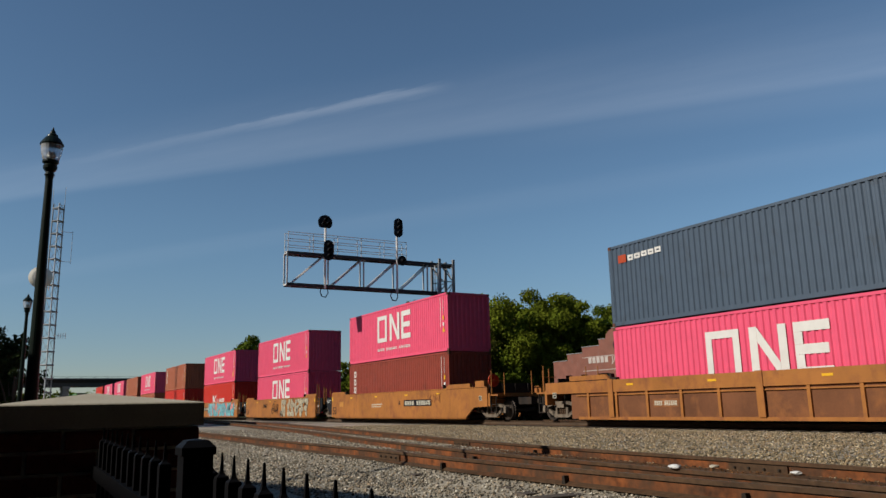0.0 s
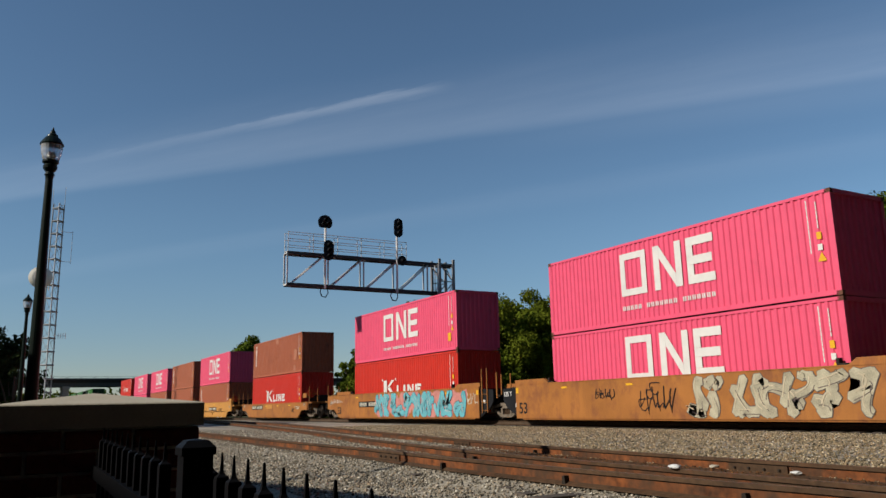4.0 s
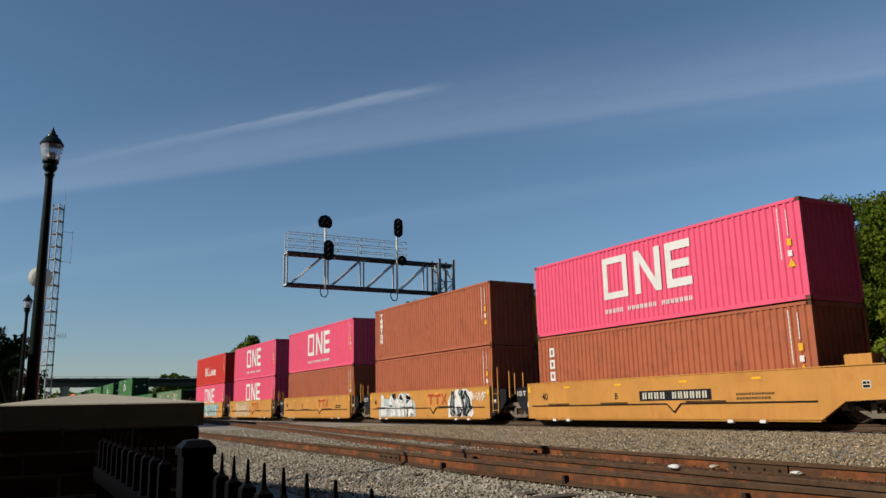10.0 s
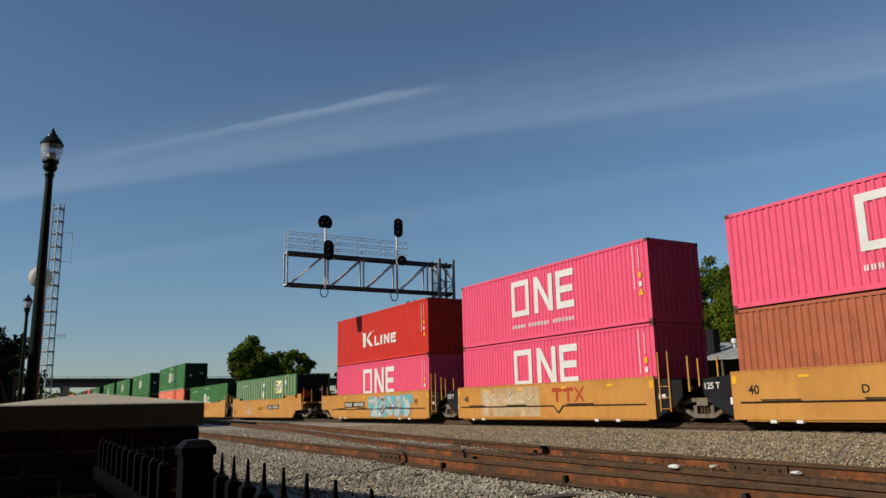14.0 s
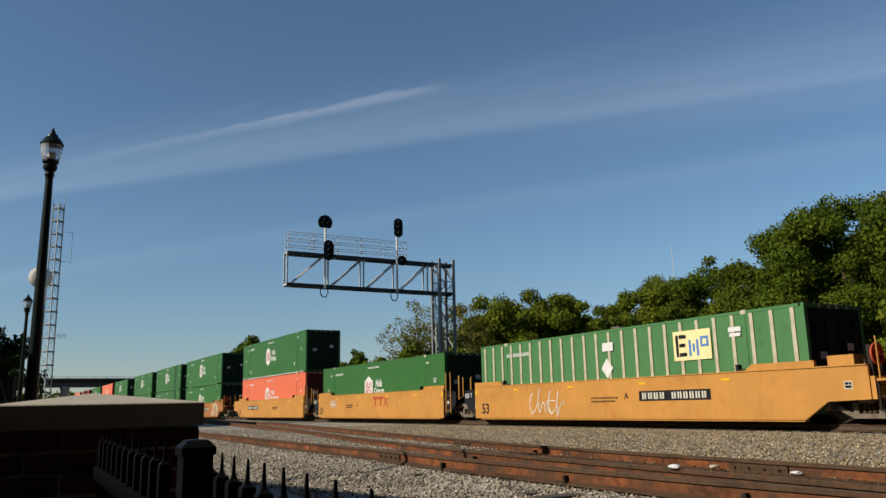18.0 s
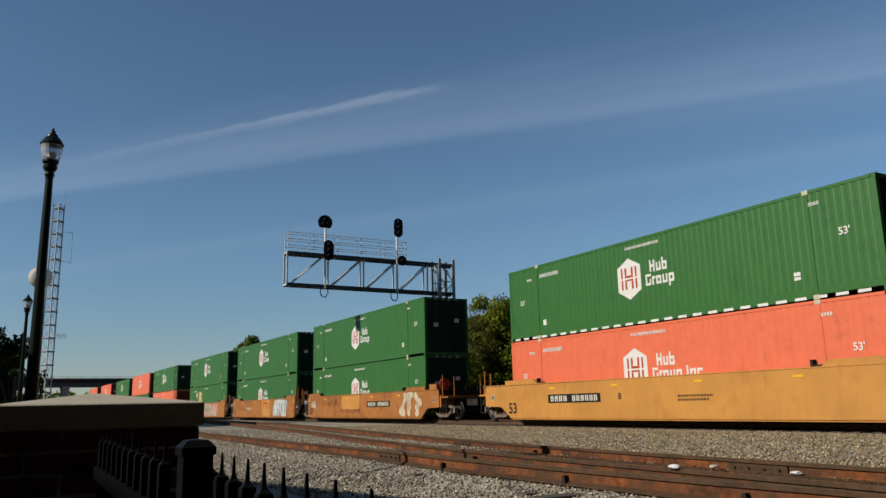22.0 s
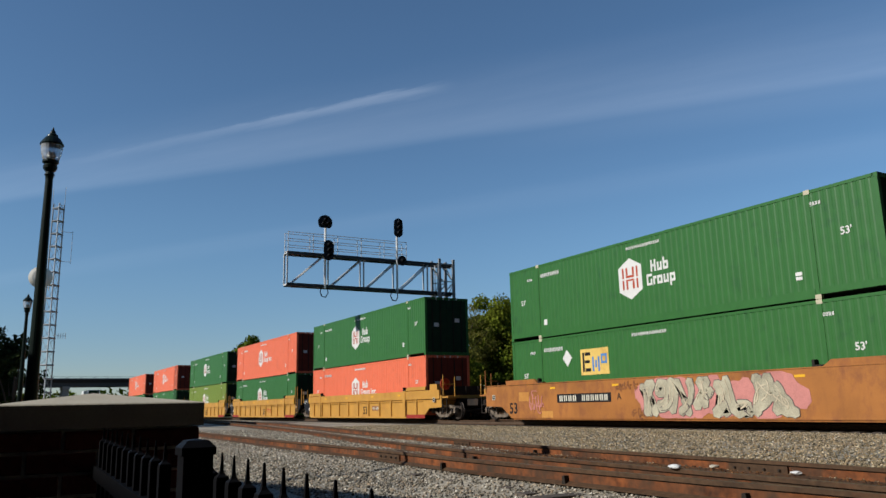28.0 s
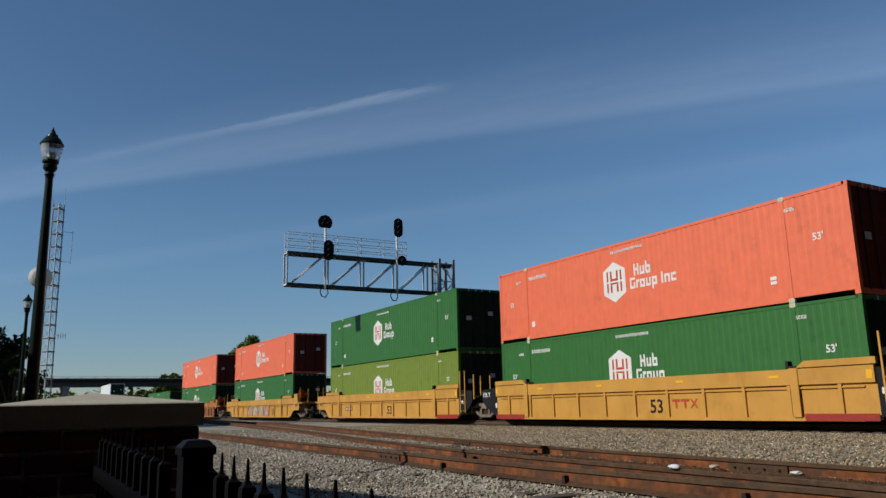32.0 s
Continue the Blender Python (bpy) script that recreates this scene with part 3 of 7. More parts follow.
def big_three(ob, y, base=1.0):
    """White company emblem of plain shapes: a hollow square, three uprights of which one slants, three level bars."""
    z0, z1 = base, base + 1.49
    marked("emblem", ring(-2.02, -0.78, z0, z1, 0.23), white, ob, y, "white hollow square of the emblem")
    marked("emblem", bar(-0.42, -0.16, z0, z1) + bar(0.54, 0.80, z0, z1) + [[(-0.156, z1), (-0.156, z1 - 0.44), (0.536, z0), (0.536, z0 + 0.44)]], white, ob, y, "white bar of the emblem")
    marked("emblem", bar(1.03, 2.11, z0, z0 + 0.27) + bar(1.03, 2.03, z0 + 0.61, z0 + 0.88) + bar(1.03, 2.11, z1 - 0.27, z1) + bar(1.03, 1.29, z0 + 0.274, z0 + 0.606) + bar(1.03, 1.29, z0 + 0.884, z1 - 0.274), white, ob, y, "white bar of the emblem")
    marked("small_print", fine_print(-2.0, -1.05, z0 - 0.5, z0 - 0.35, 5) + fine_print(-0.85, 0.55, z0 - 0.5, z0 - 0.35, 7) + fine_print(0.75, 2.1, z0 - 0.5, z0 - 0.35, 7), white, ob, y)


def serif_row(ob, y, base=0.83):
    """White company emblem: a tall slab with a chevron, then four lower slabs."""
    b, h = base, 0.54
    sh = bar(-2.05, -1.65, b, b + 0.84) + [[(-1.60, b + 0.43), (-1.02, b), (-0.62, b), (-1.28, b + 0.47)], [(-1.60, b + 0.46), (-1.28, b + 0.50), (-0.72, b + 0.84), (-1.05, b + 0.84)]]
    sh += bar(-2.25, -2.16, b + 0.80, b + 0.93) + bar(-0.60, -0.51, b + 0.80, b + 0.93)
    sh += bar(-0.42, -0.22, b + 0.15, b + h) + bar(-0.42, 0.22, b, b + 0.12) + bar(0.38, 0.62, b, b + h) + bar(0.85, 1.03, b, b + h) + bar(1.37, 1.55, b, b + h) + [[(1.05, b + h), (1.05, b + h - 0.22), (1.35, b), (1.35, b + 0.22)]]
    sh += bar(1.74, 1.92, b, b + h) + bar(1.95, 2.38, b, b + 0.14) + bar(1.95, 2.28, b + 0.23, b + 0.36) + bar(1.95, 2.38, b + h - 0.14, b + h)
    marked("emblem", sh, white, ob, y, "white bar of the emblem")


def hex_emblem(ob, y, base=0.9, words=1, cut=0.0):
    """White hexagon with red bars, and two rows of white blocks."""
    c, z = -0.84, base + 0.71
    hexagon = [(c, z + 0.72), (c - 0.56, z + 0.42), (c - 0.56, z - 0.42), (c, z - 0.72), (c + 0.56, z - 0.42), (c + 0.56, z + 0.42)]
    marked("emblem", [hexagon], white, ob, y, "white painted hexagon emblem")
    red = []
    for x in (-0.38, 0.30):
        red += bar(c + x, c + x + 0.08, z - 0.36, z - 0.02) + bar(c + x, c + x + 0.08, z + 0.04, z + 0.40)
    for x in (-0.20, 0.11):
        red += bar(c + x, c + x + 0.09, z - 0.36, z - 0.09) + bar(c + x, c + x + 0.09, z + 0.13, z + 0.40)
    red += bar(c - 0.20, c + 0.20, z - 0.08, z - 0.02) + bar(c - 0.20, c + 0.20, z + 0.04, z + 0.12)
    marked("emblem", red, redmark, ob, y - 0.004, "red bar of the emblem")
    e, g, t = z + 0.08, z - 0.36, 0.085
    sh = bar(0.20, 0.20 + t, e, e + 0.40) + bar(0.40, 0.40 + t, e, e + 0.40) + bar(0.29, 0.395, e + 0.16, e + 0.25)
    sh += bar(0.56, 0.56 + t, e + 0.09, e + 0.29) + bar(0.73, 0.73 + t, e + 0.09, e + 0.29) + bar(0.56, 0.73 + t, e, e + 0.085)
    sh += bar(0.88, 0.88 + t, e + 0.285, e + 0.42) + ring(0.88, 1.15, e, e + 0.28, t)
    sh += bar(-0.06, -0.06 + t, g, g + 0.38) + bar(0.03, 0.24, g, g + t) + bar(0.03, 0.24, g + 0.38 - t, g + 0.38) + bar(0.24 - t, 0.24, g + t + 0.002, g + 0.21) + bar(0.30, 0.30 + t, g, g + 0.28) + bar(0.39, 0.48, g + 0.19, g + 0.28) + ring(0.52, 0.80, g, g + 0.28, t)
    sh += bar(0.87, 0.87 + t, g + 0.09, g + 0.28) + bar(1.05, 1.05 + t, g + 0.09, g + 0.28) + bar(0.87, 1.05 + t, g, g + 0.085)
    sh += ring(1.20, 1.48, g, g + 0.28, t) + bar(1.20, 1.20 + t, g - 0.13, g - 0.005)
    if words > 1:
        sh += bar(1.72, 1.81, g, g + 0.38) + bar(1.89, 1.98, g, g + 0.28) + bar(2.08, 2.17, g, g + 0.28) + bar(1.985, 2.075, g + 0.2, g + 0.28) + bar(2.24, 2.24 + t, g, g + 0.28) + bar(2.33, 2.50, g, g + t) + bar(2.33, 2.50, g + 0.28 - t, g + 0.28)
    narrow = lambda loop: [(-0.06 + 0.82 * (q + 0.06), w) for q, w in loop]
    sh = [("hole", narrow(h[1]), narrow(h[2])) if h[0] == "hole" else narrow(h) for h in sh]
    marked("emblem", sh, white, ob, y, "white block beside the emblem")


def container(at_z, mid, kind, paint, label, marks=()):
    """An intermodal box: forty or fifty-three feet, with frame, folded walls, doors and marks."""
    long = kind != "forty"
    L, W, H = (16.154, 2.591, 2.965) if long else (12.192, 2.438, 2.865)
    ob = thing("shipping_container", label, "container", "containers on the train", (mid + run(0), TRACK, at_z))
    post = 6.1
    hx, hy = L / 2, W / 2
    fold = {"forty": (0.036, 0.222), "hub": (0.008, 0.23), "rib": (0.004, 0.6)}[kind]
    wall = kept("wall " + kind, lambda b: corrugated(b, L - 0.2, 0.14, H - 0.08, -hy + 0.012, fold[0], fold[1]))
    wall_far = kept("far wall " + kind, lambda b: corrugated(b, L - 0.2, 0.14, H - 0.08, hy - 0.012, fold[0], fold[1]))
    end = kept("end " + kind, lambda b: corrugated(b, W - 0.2, 0.14, H - 0.1, hx - 0.03, 0.045, 0.25, "y"))
    back_wall = kept("back " + kind, lambda b: box(b, -hx + 0.03, -hx + 0.06, -hy + 0.1, hy - 0.1, 0.14, H - 0.1))
    part("side_wall", wall, paint, ob)
    part("side_wall", wall_far, paint, ob)
    part("rear_wall", back_wall, paint, ob)
    part("roof", kept("roof " + kind, lambda b: box(b, -hx + 0.05, hx - 0.05, -hy + 0.05, hy - 0.05, H - 0.05, H - 0.02)), paint, ob)
    part("floor", kept("floor " + kind, lambda b: box(b, -hx + 0.05, hx - 0.05, -hy + 0.05, hy - 0.05, 0.10, 0.14)), running, ob)
    if long:
        for y in (-1, 1):
            # Doors darker than their walls: shade of the end put into the colour.
            door = part("door", kept("door %s %d" % (kind, y), lambda b: box(b, hx - 0.09, hx - 0.03, min(y * 0.01, y * (hy - 0.1)), max(y * 0.01, y * (hy - 0.1)), 0.15, H - 0.12)), black if kind == "rib" else doorshade_red if paint is orange else doorshade, ob)
            for r in (0.38, 0.86):
                part("lock_rod", kept("rod %s" % kind, lambda b: tube(b, (hx - 0.005, 0, 0.1), (hx - 0.005, 0, H - 0.08), 0.022, 6)), running, door, at=(0, y * r, 0))
            part("placard", kept("placard %s" % kind, lambda b: box(b, hx - 0.028, hx - 0.022, -0.14, 0.14, 0, 0.2)), white, door, "pale placard", (0, y * 0.62, 1.7 if y > 0 else 1.45))
        for q in (-0.62, -0.2, 0.14, 0.6):
            part("hinge_tick", kept("hinge tick %s" % kind, lambda b: box(b, hx + 0.001, hx + 0.006, -0.025, 0.025, H - 0.13, H - 0.01)), white, ob, "small white mark on the door header", (0, q, 0))
    else:
        part("front_wall", end, paint, ob)
    for y in (-1, 1):
        if long:
            part("bottom_rail", kept("bottom %s %d" % (kind, y), lambda b: box(b, -6.03, 6.03, y * (hy + 0.004) - 0.06 * (y > 0), y * (hy + 0.004) + 0.06 * (y < 0), 0.03, 0.27)), paint, ob)
            for e in (-1, 1):
                part("bottom_rail", kept("outer bottom %s %d %d" % (kind, y, e), lambda b: box(b, min(e * 6.17, e * (hx - 0.1)), max(e * 6.17, e * (hx - 0.1)), y * (hy + 0.004) - 0.06 * (y > 0), y * (hy + 0.004) + 0.06 * (y < 0), 0.12, 0.30)), paint, ob)
        else:
            part("bottom_rail", kept("bottom %s %d" % (kind, y), lambda b: box(b, -hx + 0.1, hx - 0.1, y * hy - 0.06 * (y > 0), y * hy + 0.06 * (y < 0), 0.02, 0.15)), paint, ob)
        part("top_rail", kept("top %s %d" % (kind, y), lambda b: box(b, -hx + 0.1, hx - 0.1, y * hy - 0.06 * (y > 0), y * hy + 0.06 * (y < 0), H - 0.09, H - 0.005)), paint, ob)
    for x in (-1, 1):
        part("end_sill", kept("sill %s %d" % (kind, x), lambda b: box(b, x * hx - 0.1 * (x > 0), x * hx + 0.1 * (x < 0), -hy + 0.1, hy - 0.1, 0, 0.15)), paint, ob)
        part("end_header", kept("head %s %d" % (kind, x), lambda b: box(b, x * hx - 0.1 * (x > 0), x * hx + 0.1 * (x < 0), -hy + 0.1, hy - 0.1, H - 0.12, H)), paint, ob)
        for y in (-1, 1):
            cx = (x * hx - 0.16 * (x > 0), x * hx + 0.16 * (x < 0))
            cy = (y * hy - 0.14 * (y > 0), y * hy + 0.14 * (y < 0))
            part("corner_post", kept("post %s %d %d" % (kind, x, y), lambda b: box(b, cx[0] + 0.01, cx[1] - 0.01, cy[0] + 0.003, cy[1] - 0.003, 0.12, H - 0.12)), paint, ob)
            for z in (0, H - 0.12):
                part("corner_casting", kept("cast %s %d %d %d" % (kind, x, y, z > 0), lambda b: (box(b, cx[0], cx[1], cy[0], cy[1], z, z + 0.12))), paint if long else castrust, ob)
            if long:
                part("middle_post", kept("middle post %d" % y, lambda b: box(b, -0.06, 0.06, min(y * (hy - 0.03), y * (hy + 0.004)), max(y * (hy - 0.03), y * (hy + 0.004)), 0.0, H - 0.02)), paint, ob, at=(x * post, 0, 0))
                for z in (0, H - 0.11):
                    part("lifting_casting", kept("lift cast %d" % y, lambda b: box(b, -0.09, 0.09, min(y * (hy - 0.1), y * (hy + 0.006)), max(y * (hy - 0.1), y * (hy + 0.006)), 0, 0.12)), ribgrey, ob, at=(x * post, 0, z))
    y = -hy - 0.001
    f = y + 0.008                      # on the folds of a wall
    for m in marks:
        if m == "three":
            big_three(ob, f, 1.0)
        elif m == "three low":
            big_three(ob, f, 0.84)
        elif m == "serif":
            serif_row(ob, f, 0.9)
        elif m == "hex":
            hex_emblem(ob, f + 0.006, 0.9 if at_z > TIER - 1 else 0.78)
        elif m == "hex inc":
            hex_emblem(ob, f + 0.006, 0.9 if at_z > TIER - 1 else 0.78, 2)
        elif m == "codes":
            marked("small_print", [q for k in range(11) for q in bar(5.335, 5.37, 1.2 + 0.135 * k, 1.32 + 0.135 * k)], white, ob, f, "white column of tiny print")
            marked("small_print", [q for k in range(6) for q in bar(5.615, 5.645, 1.85 + 0.125 * k, 1.96 + 0.125 * k)], white, ob, f)
            marked("sticker", bar(5.56, 5.70, 1.25, 1.42), white, ob, f, "white sticker")
            marked("sticker", bar(5.56, 5.70, 1.55, 1.75) + [[(5.52, 0.95), (5.78, 0.95), (5.65, 1.2)]], yellowmark, ob, f, "yellow warning stickers")
        elif m == "square":
            marked("sticker", bar(5.22, 5.50, 0.46, 0.86), yellowmark, ob, f, "yellow square sticker")
        elif m == "column":
            marked("emblem", [s for k in range(6) for s in (tee, comb, bar, tee, ring, zigzag)[k](*((-5.40, -5.10, 2.37 - 0.29 * k, 2.60 - 0.29 * k, 0.075)[:4 if k == 2 else 5]))], white, ob, f, "white stacked emblem")
        elif m == "column low":
            marked("emblem", [s for k in range(3) for s in ring(-5.38, -5.08, 1.15 + 0.46 * k, 1.5 + 0.46 * k, 0.09)], white, ob, f, "white stacked emblem")
        elif m == "patches":
            marked("paint_patch", bar(4.35, 5.0, 0.95, 1.72) + bar(0.05, 0.7, 2.4, 2.78) + bar(4.3, 4.8, 0.16, 0.55), patch_brown, ob, f, "lighter brown repaint patches")
        elif m == "swirl":
            marked("emblem", ring(-5.12, -4.86, 2.22, 2.42, 0.07) + ring(-4.80, -4.52, 2.24, 2.42, 0.07) + ring(-4.46, -4.2, 2.26, 2.44, 0.07) + ring(-4.14, -3.88, 2.26, 2.44, 0.07) + ring(-3.82, -3.55, 2.27, 2.46, 0.07), white, ob, f, "white emblem")
            marked("emblem", bar(-5.6, -5.2, 2.2, 2.48), redmark, ob, f, "red emblem")
        elif m == "fifty":
            lettering("53'", 0.28, 6.92, 1.58, f, white, ob)
            lettering("53'", 0.27, -7.3, 1.45, f, white, ob)
            marked("small_print", fine_print(-0.95, 0.65, 2.62, 2.72, 16) + fine_print(-5.9, -4.7, 2.42, 2.56, 10) + fine_print(6.15, 6.5, 2.52, 2.62, 4) + fine_print(-6.8, -6.45, 2.38, 2.48, 4), white, ob, f)
            marked("small_print", bar(5.50, 5.70, 0.58, 0.67) + bar(5.50, 5.70, 0.70, 0.80) + bar(-5.8, -5.6, 0.5, 0.72), white, ob, f)
        elif m == "tape":
            marked("reflective_tape", [s for k in range(26) for s in bar(-7.75 + 0.6 * k, -7.4 + 0.6 * k, 0.02, 0.10)], white, ob, y, "white dashes of reflective tape")
        elif m == "panel":
            panel(ob, f, -3.7, -2.18, 1.42, 2.36)
            marked("placard", [[(-4.75, 2.1), (-4.48, 1.78), (-4.2, 2.1), (-4.48, 2.42)]], white, ob, f, "white diamond placard")
        elif m == "big panel":
            panel(ob, y - 0.03, 3.37, 4.88, 1.66, 2.58, panel_pale)
            marked("placard", [[(-0.1, 1.6), (0.2, 1.24), (0.5, 1.6), (0.2, 1.96)]] + bar(0.0, 0.55, 2.2, 2.5), white, ob, y - 0.03, "white placards")
            marked("small_print", fine_print(-6.0, -4.4, 2.36, 2.5, 11) + bar(5.55, 6.0, 2.38, 2.52) + bar(5.58, 5.97, 2.24, 2.34), white, ob, y - 0.03)
        elif m == "ribs":
            for k in range(24):
                x = -7.72 + 0.671 * k
                if abs(abs(x) - 6.1) > 0.2:
                    part("rib", kept("rib", lambda b: prism(b, [(-0.06, 0.15), (0.06, 0.15), (0.06, H - 0.1), (-0.06, H - 0.1)], y + 0.012, y - 0.022)), ribgrey, ob, at=(x, 0, 0))
    return ob


def panel(ob, y, x0, x1, z0, z1, ground_paint=None):
    """A yellow company panel with a black comb and blue shapes."""
    p = marked("panel", bar(x0, x1, z0, z1), ground_paint or panel_yellow, ob, y, "yellow company panel")
    w = x1 - x0
    h = z1 - z0
    marked("emblem", bar(x0 + 0.07 * w, x0 + 0.14 * w, z0 + 0.12, z1 - 0.12) + bar(x0 + 0.16 * w, x0 + 0.36 * w, z0 + 0.12, z0 + 0.24) + bar(x0 + 0.16 * w, x0 + 0.33 * w, z0 + 0.45 * h, z0 + 0.57 * h) + bar(x0 + 0.16 * w, x0 + 0.36 * w, z1 - 0.24, z1 - 0.12), black, p, y - 0.004, "black bar")
    marked("emblem", bar(x0 + 0.42 * w, x0 + 0.48 * w, z0 + 0.12, z1 - 0.3) + bar(x0 + 0.52 * w, x0 + 0.58 * w, z0 + 0.25, z1 - 0.42) + bar(x0 + 0.62 * w, x0 + 0.68 * w, z0 + 0.12, z1 - 0.3) + ring(x0 + 0.73 * w, x0 + 0.94 * w, z0 + 0.38, z1 - 0.22, 0.08), bluemark, p, y - 0.004, "blue shape")


castrust = material("rusted casting", (0.118, 0.0474, 0.0277), 0.75, vary=0.4)
patch_brown = material("repaint brown", (0.332, 0.126, 0.0711), 0.6, vary=0.15)
panel_pale = material("pale panel yellow", (0.68, 0.58, 0.29), 0.5, vary=0.12)
panel_yellow = material("yellow car paint", (0.62, 0.42, 0.11), 0.5, vary=0.16, scale=1.2, dirt=(0.32, 0.14, 0.03), dirty=0.25, streak=(0.24, 0.10, 0.025))
brakered = material("brake wheel red", (0.395, 0.0553, 0.0198), 0.6, vary=0.25)
primer = material("faded primer", (0.395, 0.284, 0.158), 0.7, vary=0.4, scale=2.0, dirt=(0.348, 0.158, 0.0395), dirty=0.5)
tag_teal = material("spray teal", (0.10, 0.33, 0.37), 0.7, vary=0.35, scale=1.2)
tag_pale = material("spray pale blue", (0.316, 0.379, 0.379), 0.7, vary=0.3, scale=1.5)
tag_cream = material("spray cream", (0.44, 0.37, 0.26), 0.7, vary=0.25, scale=1.5)
tag_sand = material("spray sand", (0.332, 0.3, 0.213), 0.75, vary=0.45, scale=2.5)
tag_pink = material("spray pink", (0.435, 0.174, 0.15), 0.8, vary=0.25)
tag_ink = material("spray dark grey", (0.103, 0.079, 0.0711), 0.75, vary=0.35)
old_tag = material("worn dark tag", (0.19, 0.073, 0.026), 0.8, vary=0.5, scale=2.5)
tag_navy = material("spray navy", (0.0237, 0.0355, 0.079), 0.7, vary=0.3)


# ---- the train: cars ----
def bogie_frame(bm):
    for y in (-1.0, 1.0):
        top = [(-1.15, 0.50), (-0.86, 0.50), (-0.80, 0.55), (-0.42, 0.64), (0.42, 0.64), (0.80, 0.55), (0.86, 0.50), (1.15, 0.50), (1.15, 0.60), (0.86, 0.66), (0.42, 0.76), (-0.42, 0.76), (-0.86, 0.66), (-1.15, 0.60)]
        prism(bm, top, y - 0.08, y + 0.08)
        for s in (-1, 1):
            prism(bm, [(s * 1.15, 0.34), (s * 0.84, 0.34), (s * 0.84, 0.53), (s * 1.15, 0.53)], y - 0.09, y + 0.09)
            prism(bm, [(s * 0.86, 0.40), (s * 0.80, 0.50), (s * 0.36, 0.26), (s * 0.42, 0.16)], y - 0.07, y + 0.07)
            prism(bm, [(s * 0.26, 0.24), (s * 0.40, 0.24), (s * 0.40, 0.53), (s * 0.26, 0.53)], y - 0.07, y + 0.07)
        prism(bm, [(-0.42, 0.15), (0.42, 0.15), (0.42, 0.27), (-0.42, 0.27)], y - 0.08, y + 0.08)
    box(bm, -0.22, 0.22, -1.12, 1.12, 0.52, 0.72)


def spring_coil(bm):
    lathe(bm, [p for k in range(4) for p in ((0.043, 0.272 + 0.06 * k), (0.058, 0.30 + 0.06 * k))] + [(0.043, 0.51)], 8, "z")


def wheelset(bm):
    tube(bm, (0, -1.12, 0), (0, 1.12, 0), 0.075, 10)
    for y in (-1, 1):
        lathe(bm, [(0.12, y * 0.79), (0.20, y * 0.76), (0.36, y * 0.745), (0.40, y * 0.79), (0.425, y * 0.79), (0.43, y * 0.70), (0.46, y * 0.69), (0.46, y * 0.665), (0.37, y * 0.665), (0.12, y * 0.68)], 22, "y")
        lathe(bm, [(0.07, y * 0.92), (0.11, y * 0.93), (0.11, y * 1.10), (0.09, y * 1.13)], 12, "y")


def ladder(bm, x, y, z0, z1, w=0.42):
    for s in (-w / 2, w / 2):
        box(bm, x + s - 0.025, x + s + 0.025, y - 0.02, y + 0.02, z0, z1)
    z1 = min(z1, z0 + 1.15) if z1 - z0 < 3 else z1
    n = int((z1 - z0) / 0.3)
    for k in range(n):
        z = z0 + 0.08 + k * (z1 - z0 - 0.1) / n
        box(bm, x - w / 2, x + w / 2, y - 0.012, y + 0.012, z, z + 0.024)


def brake_wheel(bm):
    lathe(bm, [(0.245, -0.02), (0.28, -0.02), (0.28, 0.02), (0.245, 0.02), (0.245, -0.02)], 20, "x")
    for k in range(5):
        a = math.tau * k / 5
        tube(bm, (0, 0, 0), (0, 0.26 * math.cos(a), 0.26 * math.sin(a)), 0.016, 5)
    tube(bm, (-0.12, 0, 0), (0.05, 0, 0), 0.04, 8)


LOW, SIDE_TOP = 0.12, 1.45
HOSE = [(0.0, 0, 0.82), (0.12, 0, 0.78), (0.24, 0, 0.60), (0.30, 0, 0.42), (0.40, 0, 0.34)]


